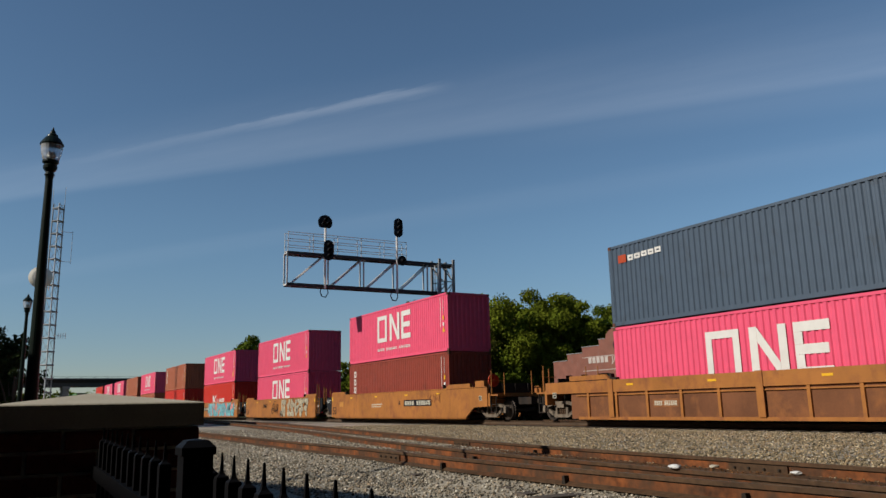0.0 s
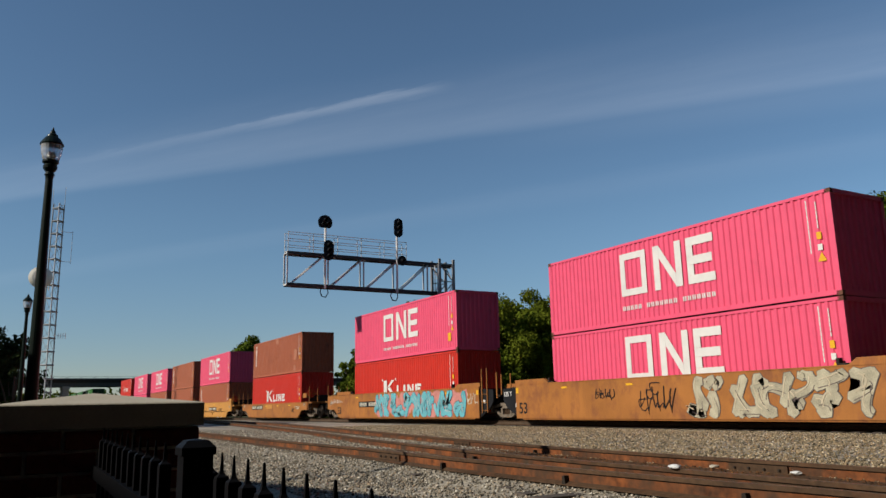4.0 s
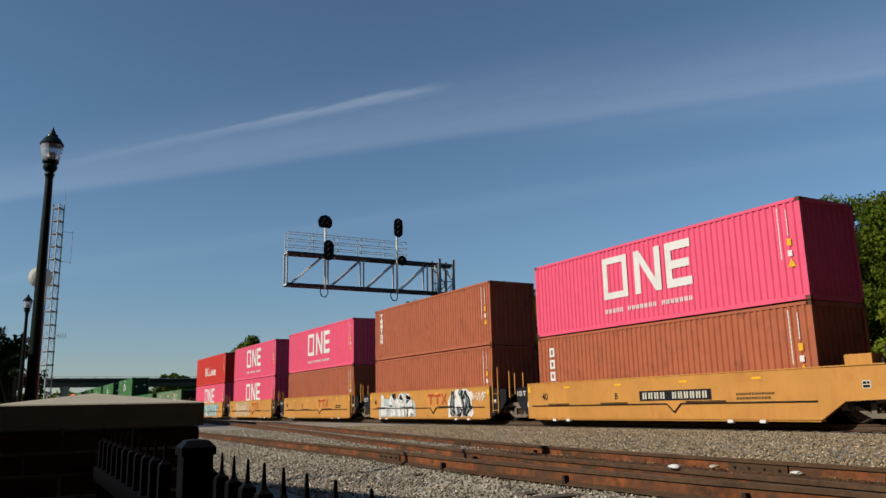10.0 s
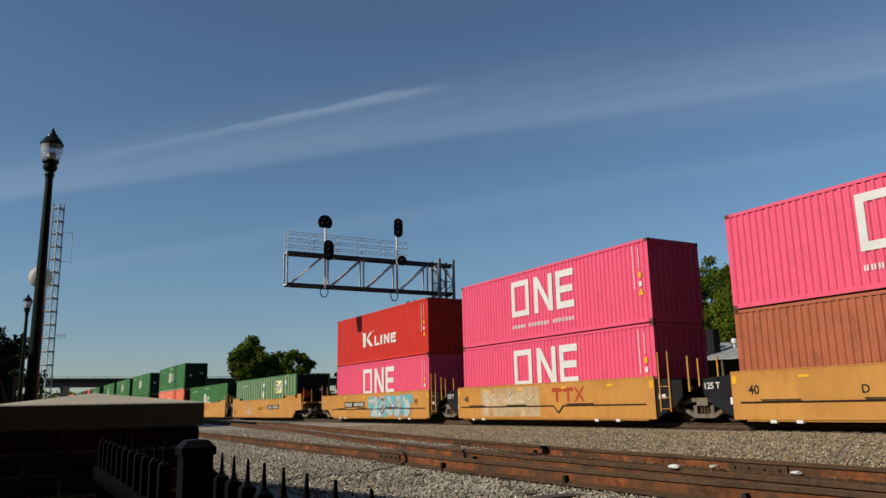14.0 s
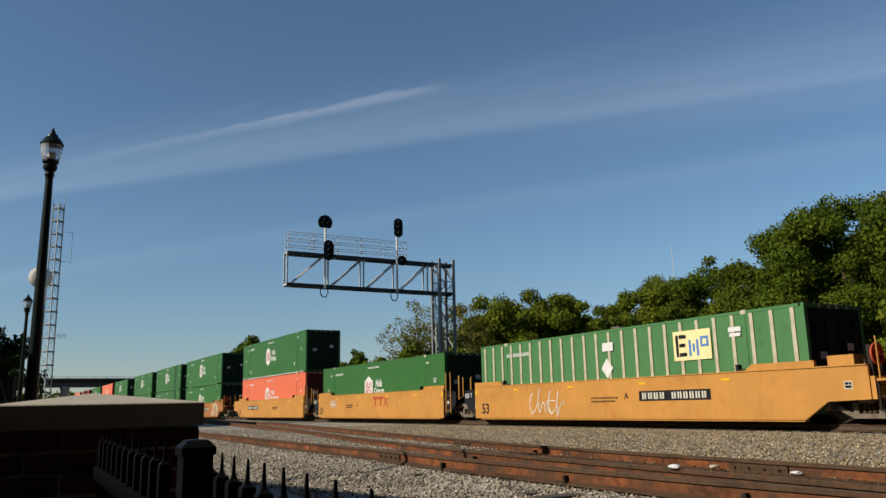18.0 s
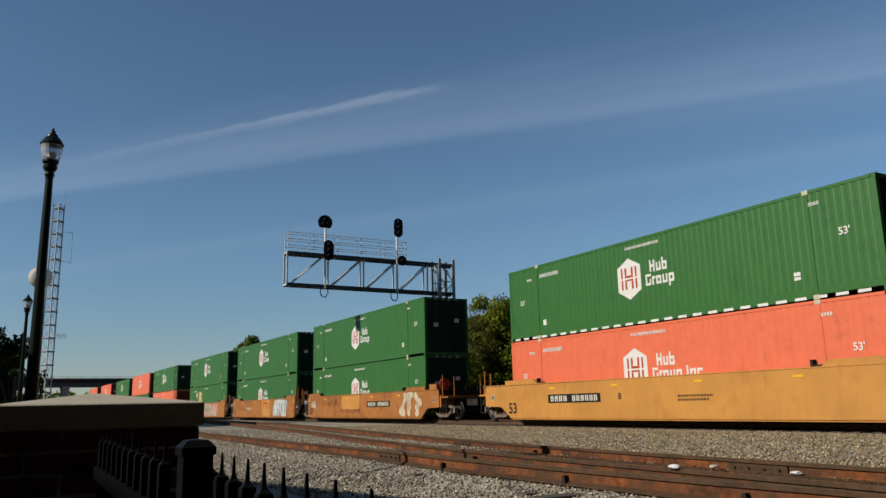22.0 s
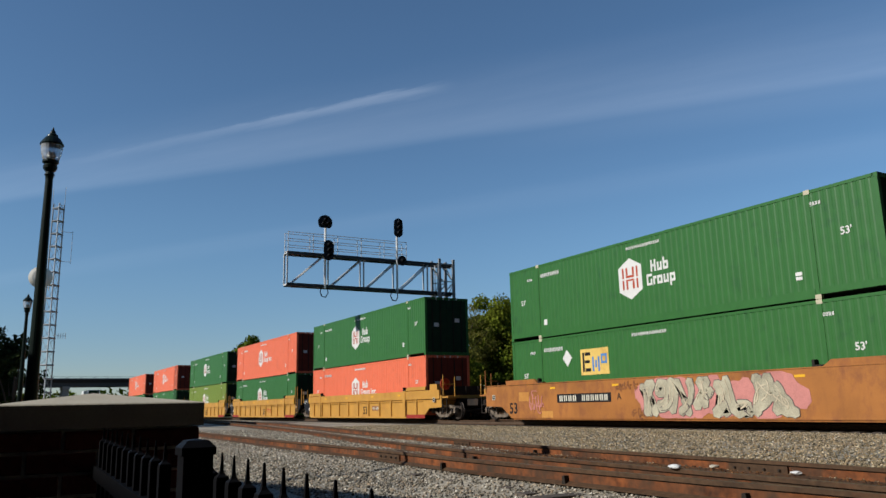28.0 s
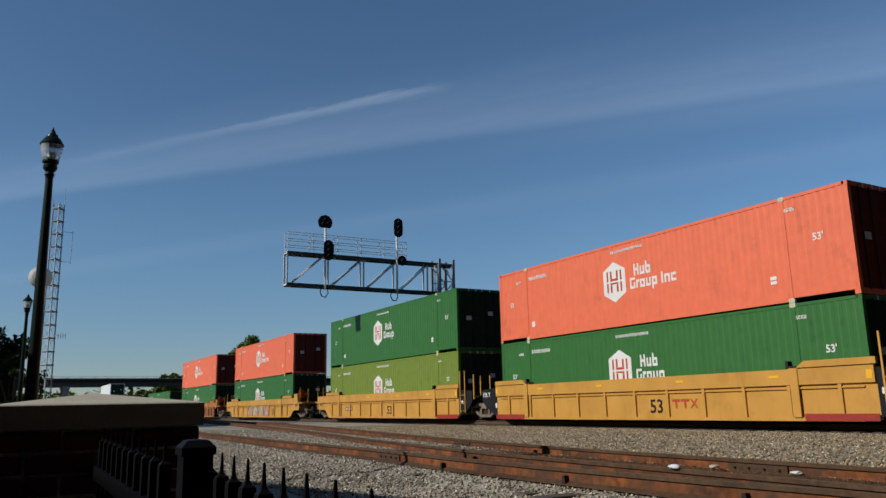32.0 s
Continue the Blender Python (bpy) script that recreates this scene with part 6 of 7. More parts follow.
# ---- brick works beyond the track ----
def brick_works():
    Y = 40.0
    b = thing("brick_building", "old red brick works with a stepped gable and painted sign", "building", at=(-43.6, Y, 0.25))
    half_steps = [(7.75, 0), (7.75, 4.72), (5.90, 4.72), (5.90, 5.22), (4.0, 5.22), (4.0, 5.66), (2.0, 5.66), (2.0, 6.12), (1.25, 6.12), (1.15, 6.42), (0.85, 6.70), (0.4, 6.86)]
    steps = [(-x, z) for x, z in half_steps[:1]] + half_steps + [(-x, z) for x, z in half_steps[:0:-1]]
    holes = [(-5.8, 0.8, 1.6, 1.9), (-3.9, 0.8, 1.6, 1.9), (-1.6, 1.4, 1.8, 1.7), (1.0, 0.9, 1.8, 1.7), (2.75, 1.4, 2.0, 1.5), (4.4, 0.75, 1.9, 1.6), (6.1, 0.8, 1.9, 1.6)]
    bm = bmesh.new()
    prism(bm, [(x, max(z, 3.55)) for x, z in steps], 0.0, 0.35)
    xs = sorted([-7.75, 7.75] + [q for x, w, h, z in holes for q in (x - w / 2, x + w / 2)])
    part("front_wall", bm, farbrick, b, "red brick front with a stepped gable")
    def slab(name, mat, *q):
        bm = bmesh.new()
        box(bm, *q)
        part(name, bm, mat, b)
    for a, c in zip(xs[::2], xs[1::2]):
        slab("pier", farbrick, a, c, 0.0, 0.35, 0, 3.55)
    for x, w, h, z in holes:
        slab("parapet", farbrick, x - w / 2, x + w / 2, 0.0, 0.35, 0, z)
    for x in (-7.75, 7.40):
        slab("side_wall", farbrick, x, x + 0.35, 0.355, 18, 0, 4.4)
    slab("back_wall", farbrick, -7.75, 7.75, 18.0, 18.35, 0, 4.4)
    bm = bmesh.new()
    prism(bm, [(-7.7, 4.4), (7.7, 4.4), (0, 5.0)], 0.36, 18.3)
    part("roof", bm, sheetroof, b, "grey sheet roof")
    for (x0, z0), (x1, z1) in zip(steps[1:], steps[2:]):
        if abs(z1 - z0) < 0.01:
            slab("coping", concrete, min(x0, x1) - 0.03, max(x0, x1) + 0.03, -0.04, 0.39, z0, z0 + 0.06)
    for x, w, h, z in holes:
        win = part("window", kept("works frame %.1f" % x, lambda q: [box(q, x - w / 2 - 0.05, x + w / 2 + 0.05, -0.05, 0.12, z - 0.10, z), box(q, x - 0.025, x + 0.025, 0.18, 0.24, z, 3.55), box(q, x - w / 2, x + w / 2, 0.18, 0.24, z + h * 0.5, z + h * 0.5 + 0.05)]), tie_mat, b, "weathered window frame and sill")
        part("pane", kept("works pane %.1f" % x, lambda q: box(q, x - w / 2, x + w / 2, 0.25, 0.27, z, 3.55)), dark_glass, win, "dark dusty glass")
    bm = bmesh.new()
    for q in [[(-4.0, 4.82), (4.0, 4.82), (4.0, 4.87), (-4.0, 4.87)], [(-4.0, 3.78), (4.0, 3.78), (4.0, 3.83), (-4.0, 3.83)], [(4.0, 4.87), (4.0, 4.80), (4.28, 4.55), (4.34, 4.58)], [(4.0, 3.78), (4.0, 3.85), (4.28, 4.25), (4.34, 4.20)], [(4.28, 4.25), (4.34, 4.25), (4.34, 4.55), (4.28, 4.55)]] + dashes(-3.3, -0.95, 4.36, 4.80, 5, 0.25) + dashes(0.7, 2.9, 4.02, 4.10, 12, 0.3):
        flat(bm, q, -0.002, 0.008)
    part("sign_frame", bm, sign_white, b, "faded white painted border and marks")
    lettering("JAIL WORKS", 0.62, -0.62, 4.36, -0.004, sign_white, b, "sign_lettering")
    bm = bmesh.new()
    lathe(bm, [(0.40, -0.03), (0.40, -0.002)], 18, "y", (0, 0, 5.62))
    part("round_vent", bm, dark_glass, b, "dark round vent in the gable")
    part("vent", kept("works vent", lambda q: lathe(q, [(0.14, 4.4), (0.14, 5.45), (0.26, 5.5), (0.26, 5.66), (0.1, 5.8)], 12)), whitebox, b, "white roof vent", (3.44, 2.0, 0.42))
    part("flue", kept("works flue", lambda q: tube(q, (0, 0, 4.4), (0, 0, 6.6), 0.05, 8)), whitebox, b, "thin pale flue", (3.08, 1.0, 0.05))
    # shed whose sheet roof falls towards the track, and runs on behind the works
    sh = thing("open_shed", "open shed with a pale weathered sheet roof on posts", "shed", at=(-32.0, Y, 0.25))
    for k in range(22):
        x0, x1 = -9.45 + 0.45 * k, -9.003 + 0.45 * k
        y0 = -0.5 if x0 > -3.9 else 0.45
        lift = lambda x, y: 3.86 + 0.26 * (y + 0.5) + 0.06 * max(0.0, -x - 3.5) + 0.02 * math.sin(2.1 * x)
        bm = bmesh.new()
        v = [bm.verts.new((x, y, lift(x, y) + h)) for h in (0, 0.06 + 0.012 * (k % 2)) for x, y in ((x0, y0), (x1, y0), (x1, 4.4), (x0, 4.4))]
        for f in ((0, 3, 2, 1), (4, 5, 6, 7), (0, 1, 5, 4), (2, 3, 7, 6), (0, 4, 7, 3), (1, 2, 6, 5)):
            bm.faces.new([v[i] for i in f])
        part("roof_sheet", bm, sheetroof, sh)
    for x in (-3.6, -1.7, 0.3):
        part("post", kept("shed post", lambda q: box(q, -0.08, 0.08, -0.08, 0.08, 0, 3.86)), tie_mat, sh, at=(x, -0.3, 0))
    bm = bmesh.new()
    box(bm, -3.8, 0.5, 4.2, 4.4, 0, 4.9)
    box(bm, -3.8, -3.65, 0.4, 4.19, 0, 3.9)
    part("back_wall", bm, tie_mat, sh, "dark board walls of the shed")
    part("chimney", kept("shed chimney", lambda q: box(q, -0.3, 0.3, -0.3, 0.3, 4.0, 6.02)), black, sh, "dark square chimney", (-3.85, 1.5, 0))
    part("stack_base", kept("shed stack base", lambda q: box(q, -0.34, 0.34, -0.3, 0.3, 4.0, 5.92)), farbrick, sh, "short brick stack", (-4.80, 1.6, 0))
    part("stack_cap", kept("shed stack cap", lambda q: lathe(q, [(0.12, 5.93), (0.12, 6.05), (0.2, 6.08), (0.08, 6.18)], 10)), whitebox, sh, "pale vent cap", (-5.0, 1.6, 0))
    part("vent", kept("shed vent", lambda q: lathe(q, [(0.13, 4.4), (0.13, 5.0), (0.26, 5.05), (0.26, 5.24), (0.1, 5.38)], 12)), whitebox, sh, "white roof vent", (-3.4, 3.0, 0.05))


dark_glass = material("dark glass", (0.0158, 0.0174, 0.0198), 0.15, vary=0.2)
sign_white = material("faded sign paint", (0.395, 0.348, 0.316), 0.8, vary=0.25)
brick_works()


def depot():
    """The plain brick building behind the platform, whose shadow lies on the ballast."""
    d = thing("depot_building", "plain brick depot building behind the platform", "building", at=(-6.4, -4.72, 0), turn=10.8)
    bm = bmesh.new()
    box(bm, -34, 0, -9, -0.6, 0, 5.7)
    part("walls", bm, farbrick, d)
    bm = bmesh.new()
    v = [bm.verts.new(p) for p in ((-34.6, 0, 6.0), (0.6, 0, 6.0), (0.6, -9.6, 6.0), (-34.6, -9.6, 6.0), (-30, -4.8, 7.2), (-4, -4.8, 7.2), (-34.6, 0, 5.7), (0.6, 0, 5.7), (0.6, -9.6, 5.7), (-34.6, -9.6, 5.7))]
    for f in ((0, 1, 5, 4), (1, 2, 5), (2, 3, 4, 5), (3, 0, 4), (0, 6, 7, 1), (1, 7, 8, 2), (2, 8, 9, 3), (3, 9, 6, 0), (6, 9, 8, 7)):
        bm.faces.new([v[i] for i in f])
    part("roof", bm, running, d, "dark hipped roof")


depot()


def skylight_screens():
    """Unseen blocks and trees, added against skylight behind the camera and down the line."""
    def block(label, at, x0, x1, y0, y1, h):
        w = thing("warehouse", label, "building", at=at)
        bm = bmesh.new()
        box(bm, x0, x1, y0, y1, 0, h)
        part("walls", bm, blockbrick, w)
        bm = bmesh.new()
        box(bm, x0 - 0.3, x1 + 0.3, y0 - 0.3, y1 + 0.3, h, h + 0.4)
        part("roof", bm, running, w)
    block("plain dark brick warehouse behind the platform", (3.2, -14, 0), 0, 20, -16, 17.4, 20)
    block("plain dark brick engine house at the end of the siding", (-1, 13, 0.5), 0, 36, -8.8, 4.2, 22)
    block("plain dark brick warehouse beyond the tracks", (-4, 44, 0.2), 0, 34, -19.5, 16, 24)
    block("plain dark brick mill beside the far end of the platform", (-75, -8, 0), 0, 27, -30, 0, 15)
    block("tall dark brick wing of the warehouse", (0.2, -14, 0), 0, 2.6, -16, 8, 20)
    block("low dark brick annex beside the depot", (-5.6, -9.2, 0), 0, 8.6, -9.0, 0, 6.4)
    block("plain dark brick mill across the street", (-30, -60, 0), -40, 70, -10, 10, 19)
    for k, y in enumerate((-2, 6, 14, 22, 30)):
        tree((52 + 3 * (k % 2), y, 0.2), 19.0, 6.5, 60 + k, leaf_deep, "tall leafy oak behind the platform", 0.08, 45, 0.5)


def canopy():
    """An unseen roof added over and behind the camera to cut skylight."""
    c = thing("platform_canopy", "low dark timber platform canopy on iron posts", "canopy", at=(0, 0, 0))
    for k in range(12):
        bm = bmesh.new()
        box(bm, -0.55 + 0.3 * k, -0.255 + 0.3 * k, -5.5, 1.15 if k < 2 else 4.1, 2.95, 2.99)
        part("board", bm, tie_mat, c)
    for y in (-5.2, -2.0, 0.95, 3.9):
        bm = bmesh.new()
        box(bm, -0.55 if y < 1 else 0.1, 3.04, y - 0.06, y + 0.06, 2.79, 2.946)
        part("beam", bm, tie_mat, c)
    for y in (-5.2, 0.95, 3.9):
        bm = bmesh.new()
        tube(bm, (2.3, y, 0), (2.3, y, 2.79), 0.06, 10)
        part("post", bm, ironwork, c)


# Kept dark so that the unseen blocks bounce little light.
blockbrick = material("sooty brick", (0.0592, 0.0355, 0.03), 0.9, vary=0.3, scale=1.5, fine=14, bump=0.3)
skylight_screens()
canopy()


# ---- signal gantry ----
def gantry():
    """A cantilever signal bridge: its mast stands beyond the train, and its arm reaches over the tracks."""
    X, Y0, Z0, MW = -43.3, 24.9, 0.5, 0.52
    g = thing("signal_gantry", "galvanised cantilever signal gantry with black signal heads", "signal gantry", at=(X, Y0, Z0))
    tip, heel, zb, zt, hw = 14.19 - Y0, 0.75, 8.83 - Z0, 10.72 - Z0, 0.28
    for x in (-hw, hw):
        for z in (zb, zt):
            part("chord", kept("chord %.2f" % z, lambda b: box(b, -0.07, 0.07, tip, heel, z - 0.09, z + 0.09)), gantry_dark, g, "dark steel chord", (x, 0, 0))
        for y in (tip, tip + 2.55, tip + 4.9, tip + 7.2, tip + 9.4):
            part("upright", kept("truss upright", lambda b: box(b, -0.035, 0.035, -0.04, 0.04, zb, zt)), galvanised, g, at=(x, y, 0))
        for y in (tip + 0.2, tip + 2.75, tip + 5.1, tip + 7.4):
            part("diagonal", kept("truss diagonal", lambda b: tube(b, (0, 0, zb), (0, 2.15, zt), 0.045, 6)), galvanised, g, at=(x, y, 0))
    for k in range(12):
        y = tip + k * (heel - tip) / 11
        for z in (zb, zt):
            part("cross_tie", kept("cross tie", lambda b: box(b, -hw, hw, -0.03, 0.03, -0.04, 0.04)), galvanised, g, at=(0, y, z))
    # Solid plate added so that the arm's shadow falls whole on the boxes.
    part("lower_grating", kept("lower grating", lambda b: box(b, -hw + 0.07, hw - 0.07, tip, heel, zb - 0.02, zb + 0.01)), galvanised, g, "grey grating between the lower chords")
    part("walkway", kept("walkway", lambda b: box(b, -hw + 0.06, hw - 0.06, tip, heel - 3.2, zt + 0.095, zt + 0.125)), galvanised, g, "grey walkway grating")
    for x in (-hw - 0.03, hw + 0.03):
        for z in (0.45, 0.85, 1.27):
            part("hand_rail", kept("hand rail", lambda b: tube(b, (0, tip, 0), (0, tip + 7.9, 0), 0.02, 6)), galvanised, g, at=(x, 0, zt + z))
        for k in range(6):
            part("rail_post", kept("rail post", lambda b: tube(b, (0, 0, 0), (0, 0, 1.28), 0.022, 6)), galvanised, g, at=(x, tip + 0.02 + 1.57 * k, zt))
    for y in (-MW, MW):
        for x in (-MW, MW):
            part("mast_leg", kept("mast leg", lambda b: box(b, -0.075, 0.075, -0.075, 0.075, 0, zt + 0.35)), mast_steel, g, at=(x, y, 0))
    bays = 9
    for k in range(bays):
        z0, z1 = k * zt / bays, (k + 1) * zt / bays
        for x in (-MW, MW):
            part("mast_brace", kept("brace %d" % (k % 2), lambda b: tube(b, (0, -MW if k % 2 else MW, 0), (0, MW if k % 2 else -MW, zt / bays), 0.035, 6)), mast_steel, g, at=(x, 0, z0))
            part("mast_ring", kept("mast ring", lambda b: box(b, -0.03, 0.03, -MW, MW, -0.03, 0.03)), mast_steel, g, at=(x, 0, z1))
        for y in (-MW, MW):
            part("mast_brace", kept("brace x%d" % (k % 2), lambda b: tube(b, (-MW if k % 2 else MW, 0, 0), (MW if k % 2 else -MW, 0, zt / bays), 0.035, 6)), mast_steel, g, at=(0, y, z0))
    part("ladder", kept("mast ladder", lambda b: ladder(b, 0.2, -0.6, 0.3, zt, 0.36)), galvanised, g)

    def head(y, z, rx, rz, lamps, dx, cut=9.0):
        """A signal head: an oval backing plate that faces ahead, with hooded lamps."""
        b = bmesh.new()
        n = 24
        rows = []
        for d in (0.0, 0.05):
            ring_v = []
            for k in range(n):
                a = math.tau * k / n
                ring_v.append(b.verts.new((dx + d, y + rx * math.cos(a), z + max(-cut, (rz - rx) * (1 if math.sin(a) > 0 else -1) * (abs(math.sin(a)) > 0.01) + rx * math.sin(a)))))
            rows.append(ring_v)
        for k in range(n):
            b.faces.new((rows[0][k], rows[0][(k + 1) % n], rows[1][(k + 1) % n], rows[1][k]))
        b.faces.new(rows[0][::-1]), b.faces.new(rows[1])
        plate = part("signal_head", b, signalblack, g, "black oval signal head with hooded lamps")
        for oy, oz in lamps:
            b = bmesh.new()
            rr = []
            for d, r in ((0.05, 0.11), (0.36, 0.11), (0.36, 0.10), (0.08, 0.10)):
                rr.append([b.verts.new((dx + d * (1.0 if math.sin(a) > -0.3 else 0.5), y + oy + r * math.cos(a), z + oz + r * math.sin(a))) for a in (math.tau * k / 14 for k in range(14))])
            for p, q in zip(rr, rr[1:]):
                for k in range(14):
                    b.faces.new((p[k], p[(k + 1) % 14], q[(k + 1) % 14], q[k]))
            b.faces.new(rr[-1])
            part("lamp_hood", b, signalblack, plate)

    y1, y2 = 16.62 - Y0, 21.3 - Y0
    for y, z in ((y1 - 0.11, 12.4 - Z0), (y2 + 0.05, 12.3 - Z0)):
        part("signal_post", kept("signal post %.1f" % y, lambda b: tube(b, (hw + 0.12, y, zb - 0.15), (hw + 0.12, y, z), 0.07, 8)), palesteel, g, "pale steel signal post")
    tri = [(-0.15, -0.1), (0.15, -0.1), (0, 0.16)]
    head(y1 - 0.17, 12.72 - Z0, 0.46, 0.46, tri, hw + 0.2, 0.34)
    head(y1 + 0.05, 11.0 - Z0, 0.32, 0.63, [(0, 0.34), (0, 0.0), (0, -0.34)], hw + 0.25)
    head(y2 + 0.11, 12.86 - Z0, 0.31, 0.62, [(0, 0.34), (0, 0.0), (0, -0.34)], hw + 0.2)
    head(y2 + 0.33, 10.72 - Z0, 0.32, 0.32, [(0, 0.0)], hw + 0.25)
    for y in (y1, y2):
        bm = bmesh.new()
        pts = [(0.0, y - 0.28 + 0.0, zb - 0.05), (0.02, y - 0.38, zb - 0.35), (0.0, y - 0.25, zb - 0.62), (0.0, y, zb - 0.66), (0.0, y + 0.14, zb - 0.40), (0, y + 0.1, zb - 0.05)]
        for p, q in zip(pts, pts[1:]):
            tube(bm, p, q, 0.03, 6)
        part("cable_loop", bm, black, g, "black cable loop", (hw, 0, 0))


# Galvanised steel set darker; on the gantry mast this stands for shade.
mast_steel = material("weathered mast steel", (0.22, 0.22, 0.22), 0.55, 0.3, vary=0.2)
palesteel = material("pale painted steel", (0.62, 0.60, 0.56), 0.5, vary=0.15)
gantry_dark = material("dark galvanised steel", (0.0474, 0.049, 0.0514), 0.5, 0.3, vary=0.2)
gantry()


# ---- lamps, tower, bridge ----
def street_lamp(at):
    p = thing("street_lamp", "dark green iron post lamp with a clear acorn globe", "street lamp", "platform lamps", at)
    bm = bmesh.new()
    lathe(bm, [(0.24, 0), (0.24, 0.10), (0.20, 0.16), (0.18, 0.55), (0.20, 0.60), (0.15, 0.72), (0.13, 1.2), (0.095, 1.35), (0.085, 1.5), (0.048, 4.88), (0.055, 4.92)], 16)
    part("post", bm, lamppaint, p)
    bm = bmesh.new()
    lathe(bm, [(0.05, 4.92), (0.066, 4.94), (0.054, 4.98), (0.088, 5.03), (0.092, 5.07), (0.078, 5.09), (0.105, 5.12), (0.105, 5.15)], 16)
    part("collar", bm, lamppaint, p)
    bm = bmesh.new()
    lathe(bm, [(0.095, 5.15), (0.112, 5.18), (0.132, 5.27), (0.141, 5.36), (0.141, 5.37)], 20)
    part("globe", bm, globe_glass, p, "clear ribbed glass globe")
    bm = bmesh.new()
    lathe(bm, [(0.04, 5.15), (0.05, 5.23), (0.035, 5.27)], 10)
    part("lamp_bulb", bm, white, p)
    bm = bmesh.new()
    lathe(bm, [(0.150, 5.37), (0.154, 5.385), (0.135, 5.42), (0.098, 5.475), (0.072, 5.495), (0.068, 5.52), (0.042, 5.54), (0.036, 5.565), (0.016, 5.60), (0.004, 5.64)], 18)
    part("cap", bm, lamppaint, p, "dark green pointed cap")


def glass(name):
    m = bpy.data.materials.new(name)
    m.use_nodes = True
    n, l = m.node_tree.nodes, m.node_tree.links
    b = n["Principled BSDF"]
    b.inputs["Base Color"].default_value = (0.86, 0.9, 0.92, 1)
    b.inputs["Transmission Weight"].default_value, b.inputs["Roughness"].default_value, b.inputs["IOR"].default_value = 0.7, 0.25, 1.3
    wave, tc, bp = n.new("ShaderNodeTexWave"), n.new("ShaderNodeTexCoord"), n.new("ShaderNodeBump")
    wave.bands_direction = "Z"
    wave.inputs["Scale"].default_value = 18
    l.new(tc.outputs["Object"], wave.inputs["Vector"]), l.new(wave.outputs["Fac"], bp.inputs["Height"]), l.new(bp.outputs[0], b.inputs["Normal"])
    bp.inputs["Strength"].default_value = 0.4
    return m


globe_glass = glass("ribbed globe glass")
street_lamp((-11.5, 0.375, -0.05))
street_lamp((-29.0, 0.62, 0))


def radio_tower():
    """A lattice radio tower with a round dish and small aerials."""
    t = thing("radio_tower", "slender lattice radio tower with a pale round dish", "radio tower", at=(-99.9, 4.55, 0))
    h, w = 26.4, 0.72
    legs = [(-w * 0.6, -w), (-w * 0.6, w), (w * 0.9, 0)]
    for x, y in legs:
        # The front leg gets the paler steel, painting it as the sunlit one.
        part("leg", kept("tower leg %.2f %.2f" % (x, y), lambda b: tube(b, (x, y, 0), (x * 0.8, y * 0.8, h), 0.075, 6)), mast_steel if x < 0 else galvanised, t)
    for k in range(17):
        z = 1.0 + k * 1.55
        for i in range(3):
            a, c = legs[i], legs[(i + 1) % 3]
            s = 1 - 0.2 * z / h
            part("lattice", kept("tower tie %d %d" % (k, i), lambda b: tube(b, (a[0] * s * 1.12, a[1] * s * 1.12, z), (c[0] * s * 1.12, c[1] * s * 1.12, z), 0.085, 5)), mast_steel, t)
            part("lattice", kept("tower brace %d %d" % (k, i), lambda b: tube(b, (a[0] * s, a[1] * s, z), (c[0] * s, c[1] * s, min(z + 1.55, h)), 0.022, 5)), mast_steel, t)
    bm = bmesh.new()
    lathe(bm, [(0.1, 0.35), (0.9, 0.12), (1.25, -0.12), (1.27, -0.15), (0.7, -0.22), (0.05, -0.26)], 24, "x", (1.1, -1.35, 17.2))
    part("dish", bm, dish_white, t, "cream round microwave dish")
    bm = bmesh.new()
    tube(bm, (1.0, -1.35, 17.2), (0.2, -0.4, 17.2), 0.08, 6), tube(bm, (0.2, -0.4, 17.2), (0.2, -0.4, 15.9), 0.08, 6)
    part("dish_arm", bm, galvanised, t)
    for (x, y, z, l) in ((0, -0.7, h, 1.8), (0, 0.6, h, 2.1), (0, 1.7, 19.2, 3.9)):
        part("whip_aerial", kept("whip %.1f" % l, lambda b: tube(b, (0, 0, 0), (0, 0, l), 0.03, 5)), galvanised, t, at=(x, y, z))
    for z in (23.0, 19.4, 10.6):
        part("aerial_arm", kept("aerial arm", lambda b: tube(b, (0, 0.4, 0), (0, 1.75, 0), 0.03, 5)), galvanised, t, at=(0, 0, z))
    part("aerial", kept("yagi", lambda b: [tube(b, (-0.4 + 0.2 * k, 1.0 + 0.25 * k, -0.35), (-0.4 + 0.2 * k, 1.0 + 0.25 * k, 0.35), 0.03, 5) for k in range(4)]), galvanised, t, at=(0, 0, 10.6))


dish_white = material("cream dish paint", (0.569, 0.521, 0.435), 0.5, vary=0.08)
radio_tower()


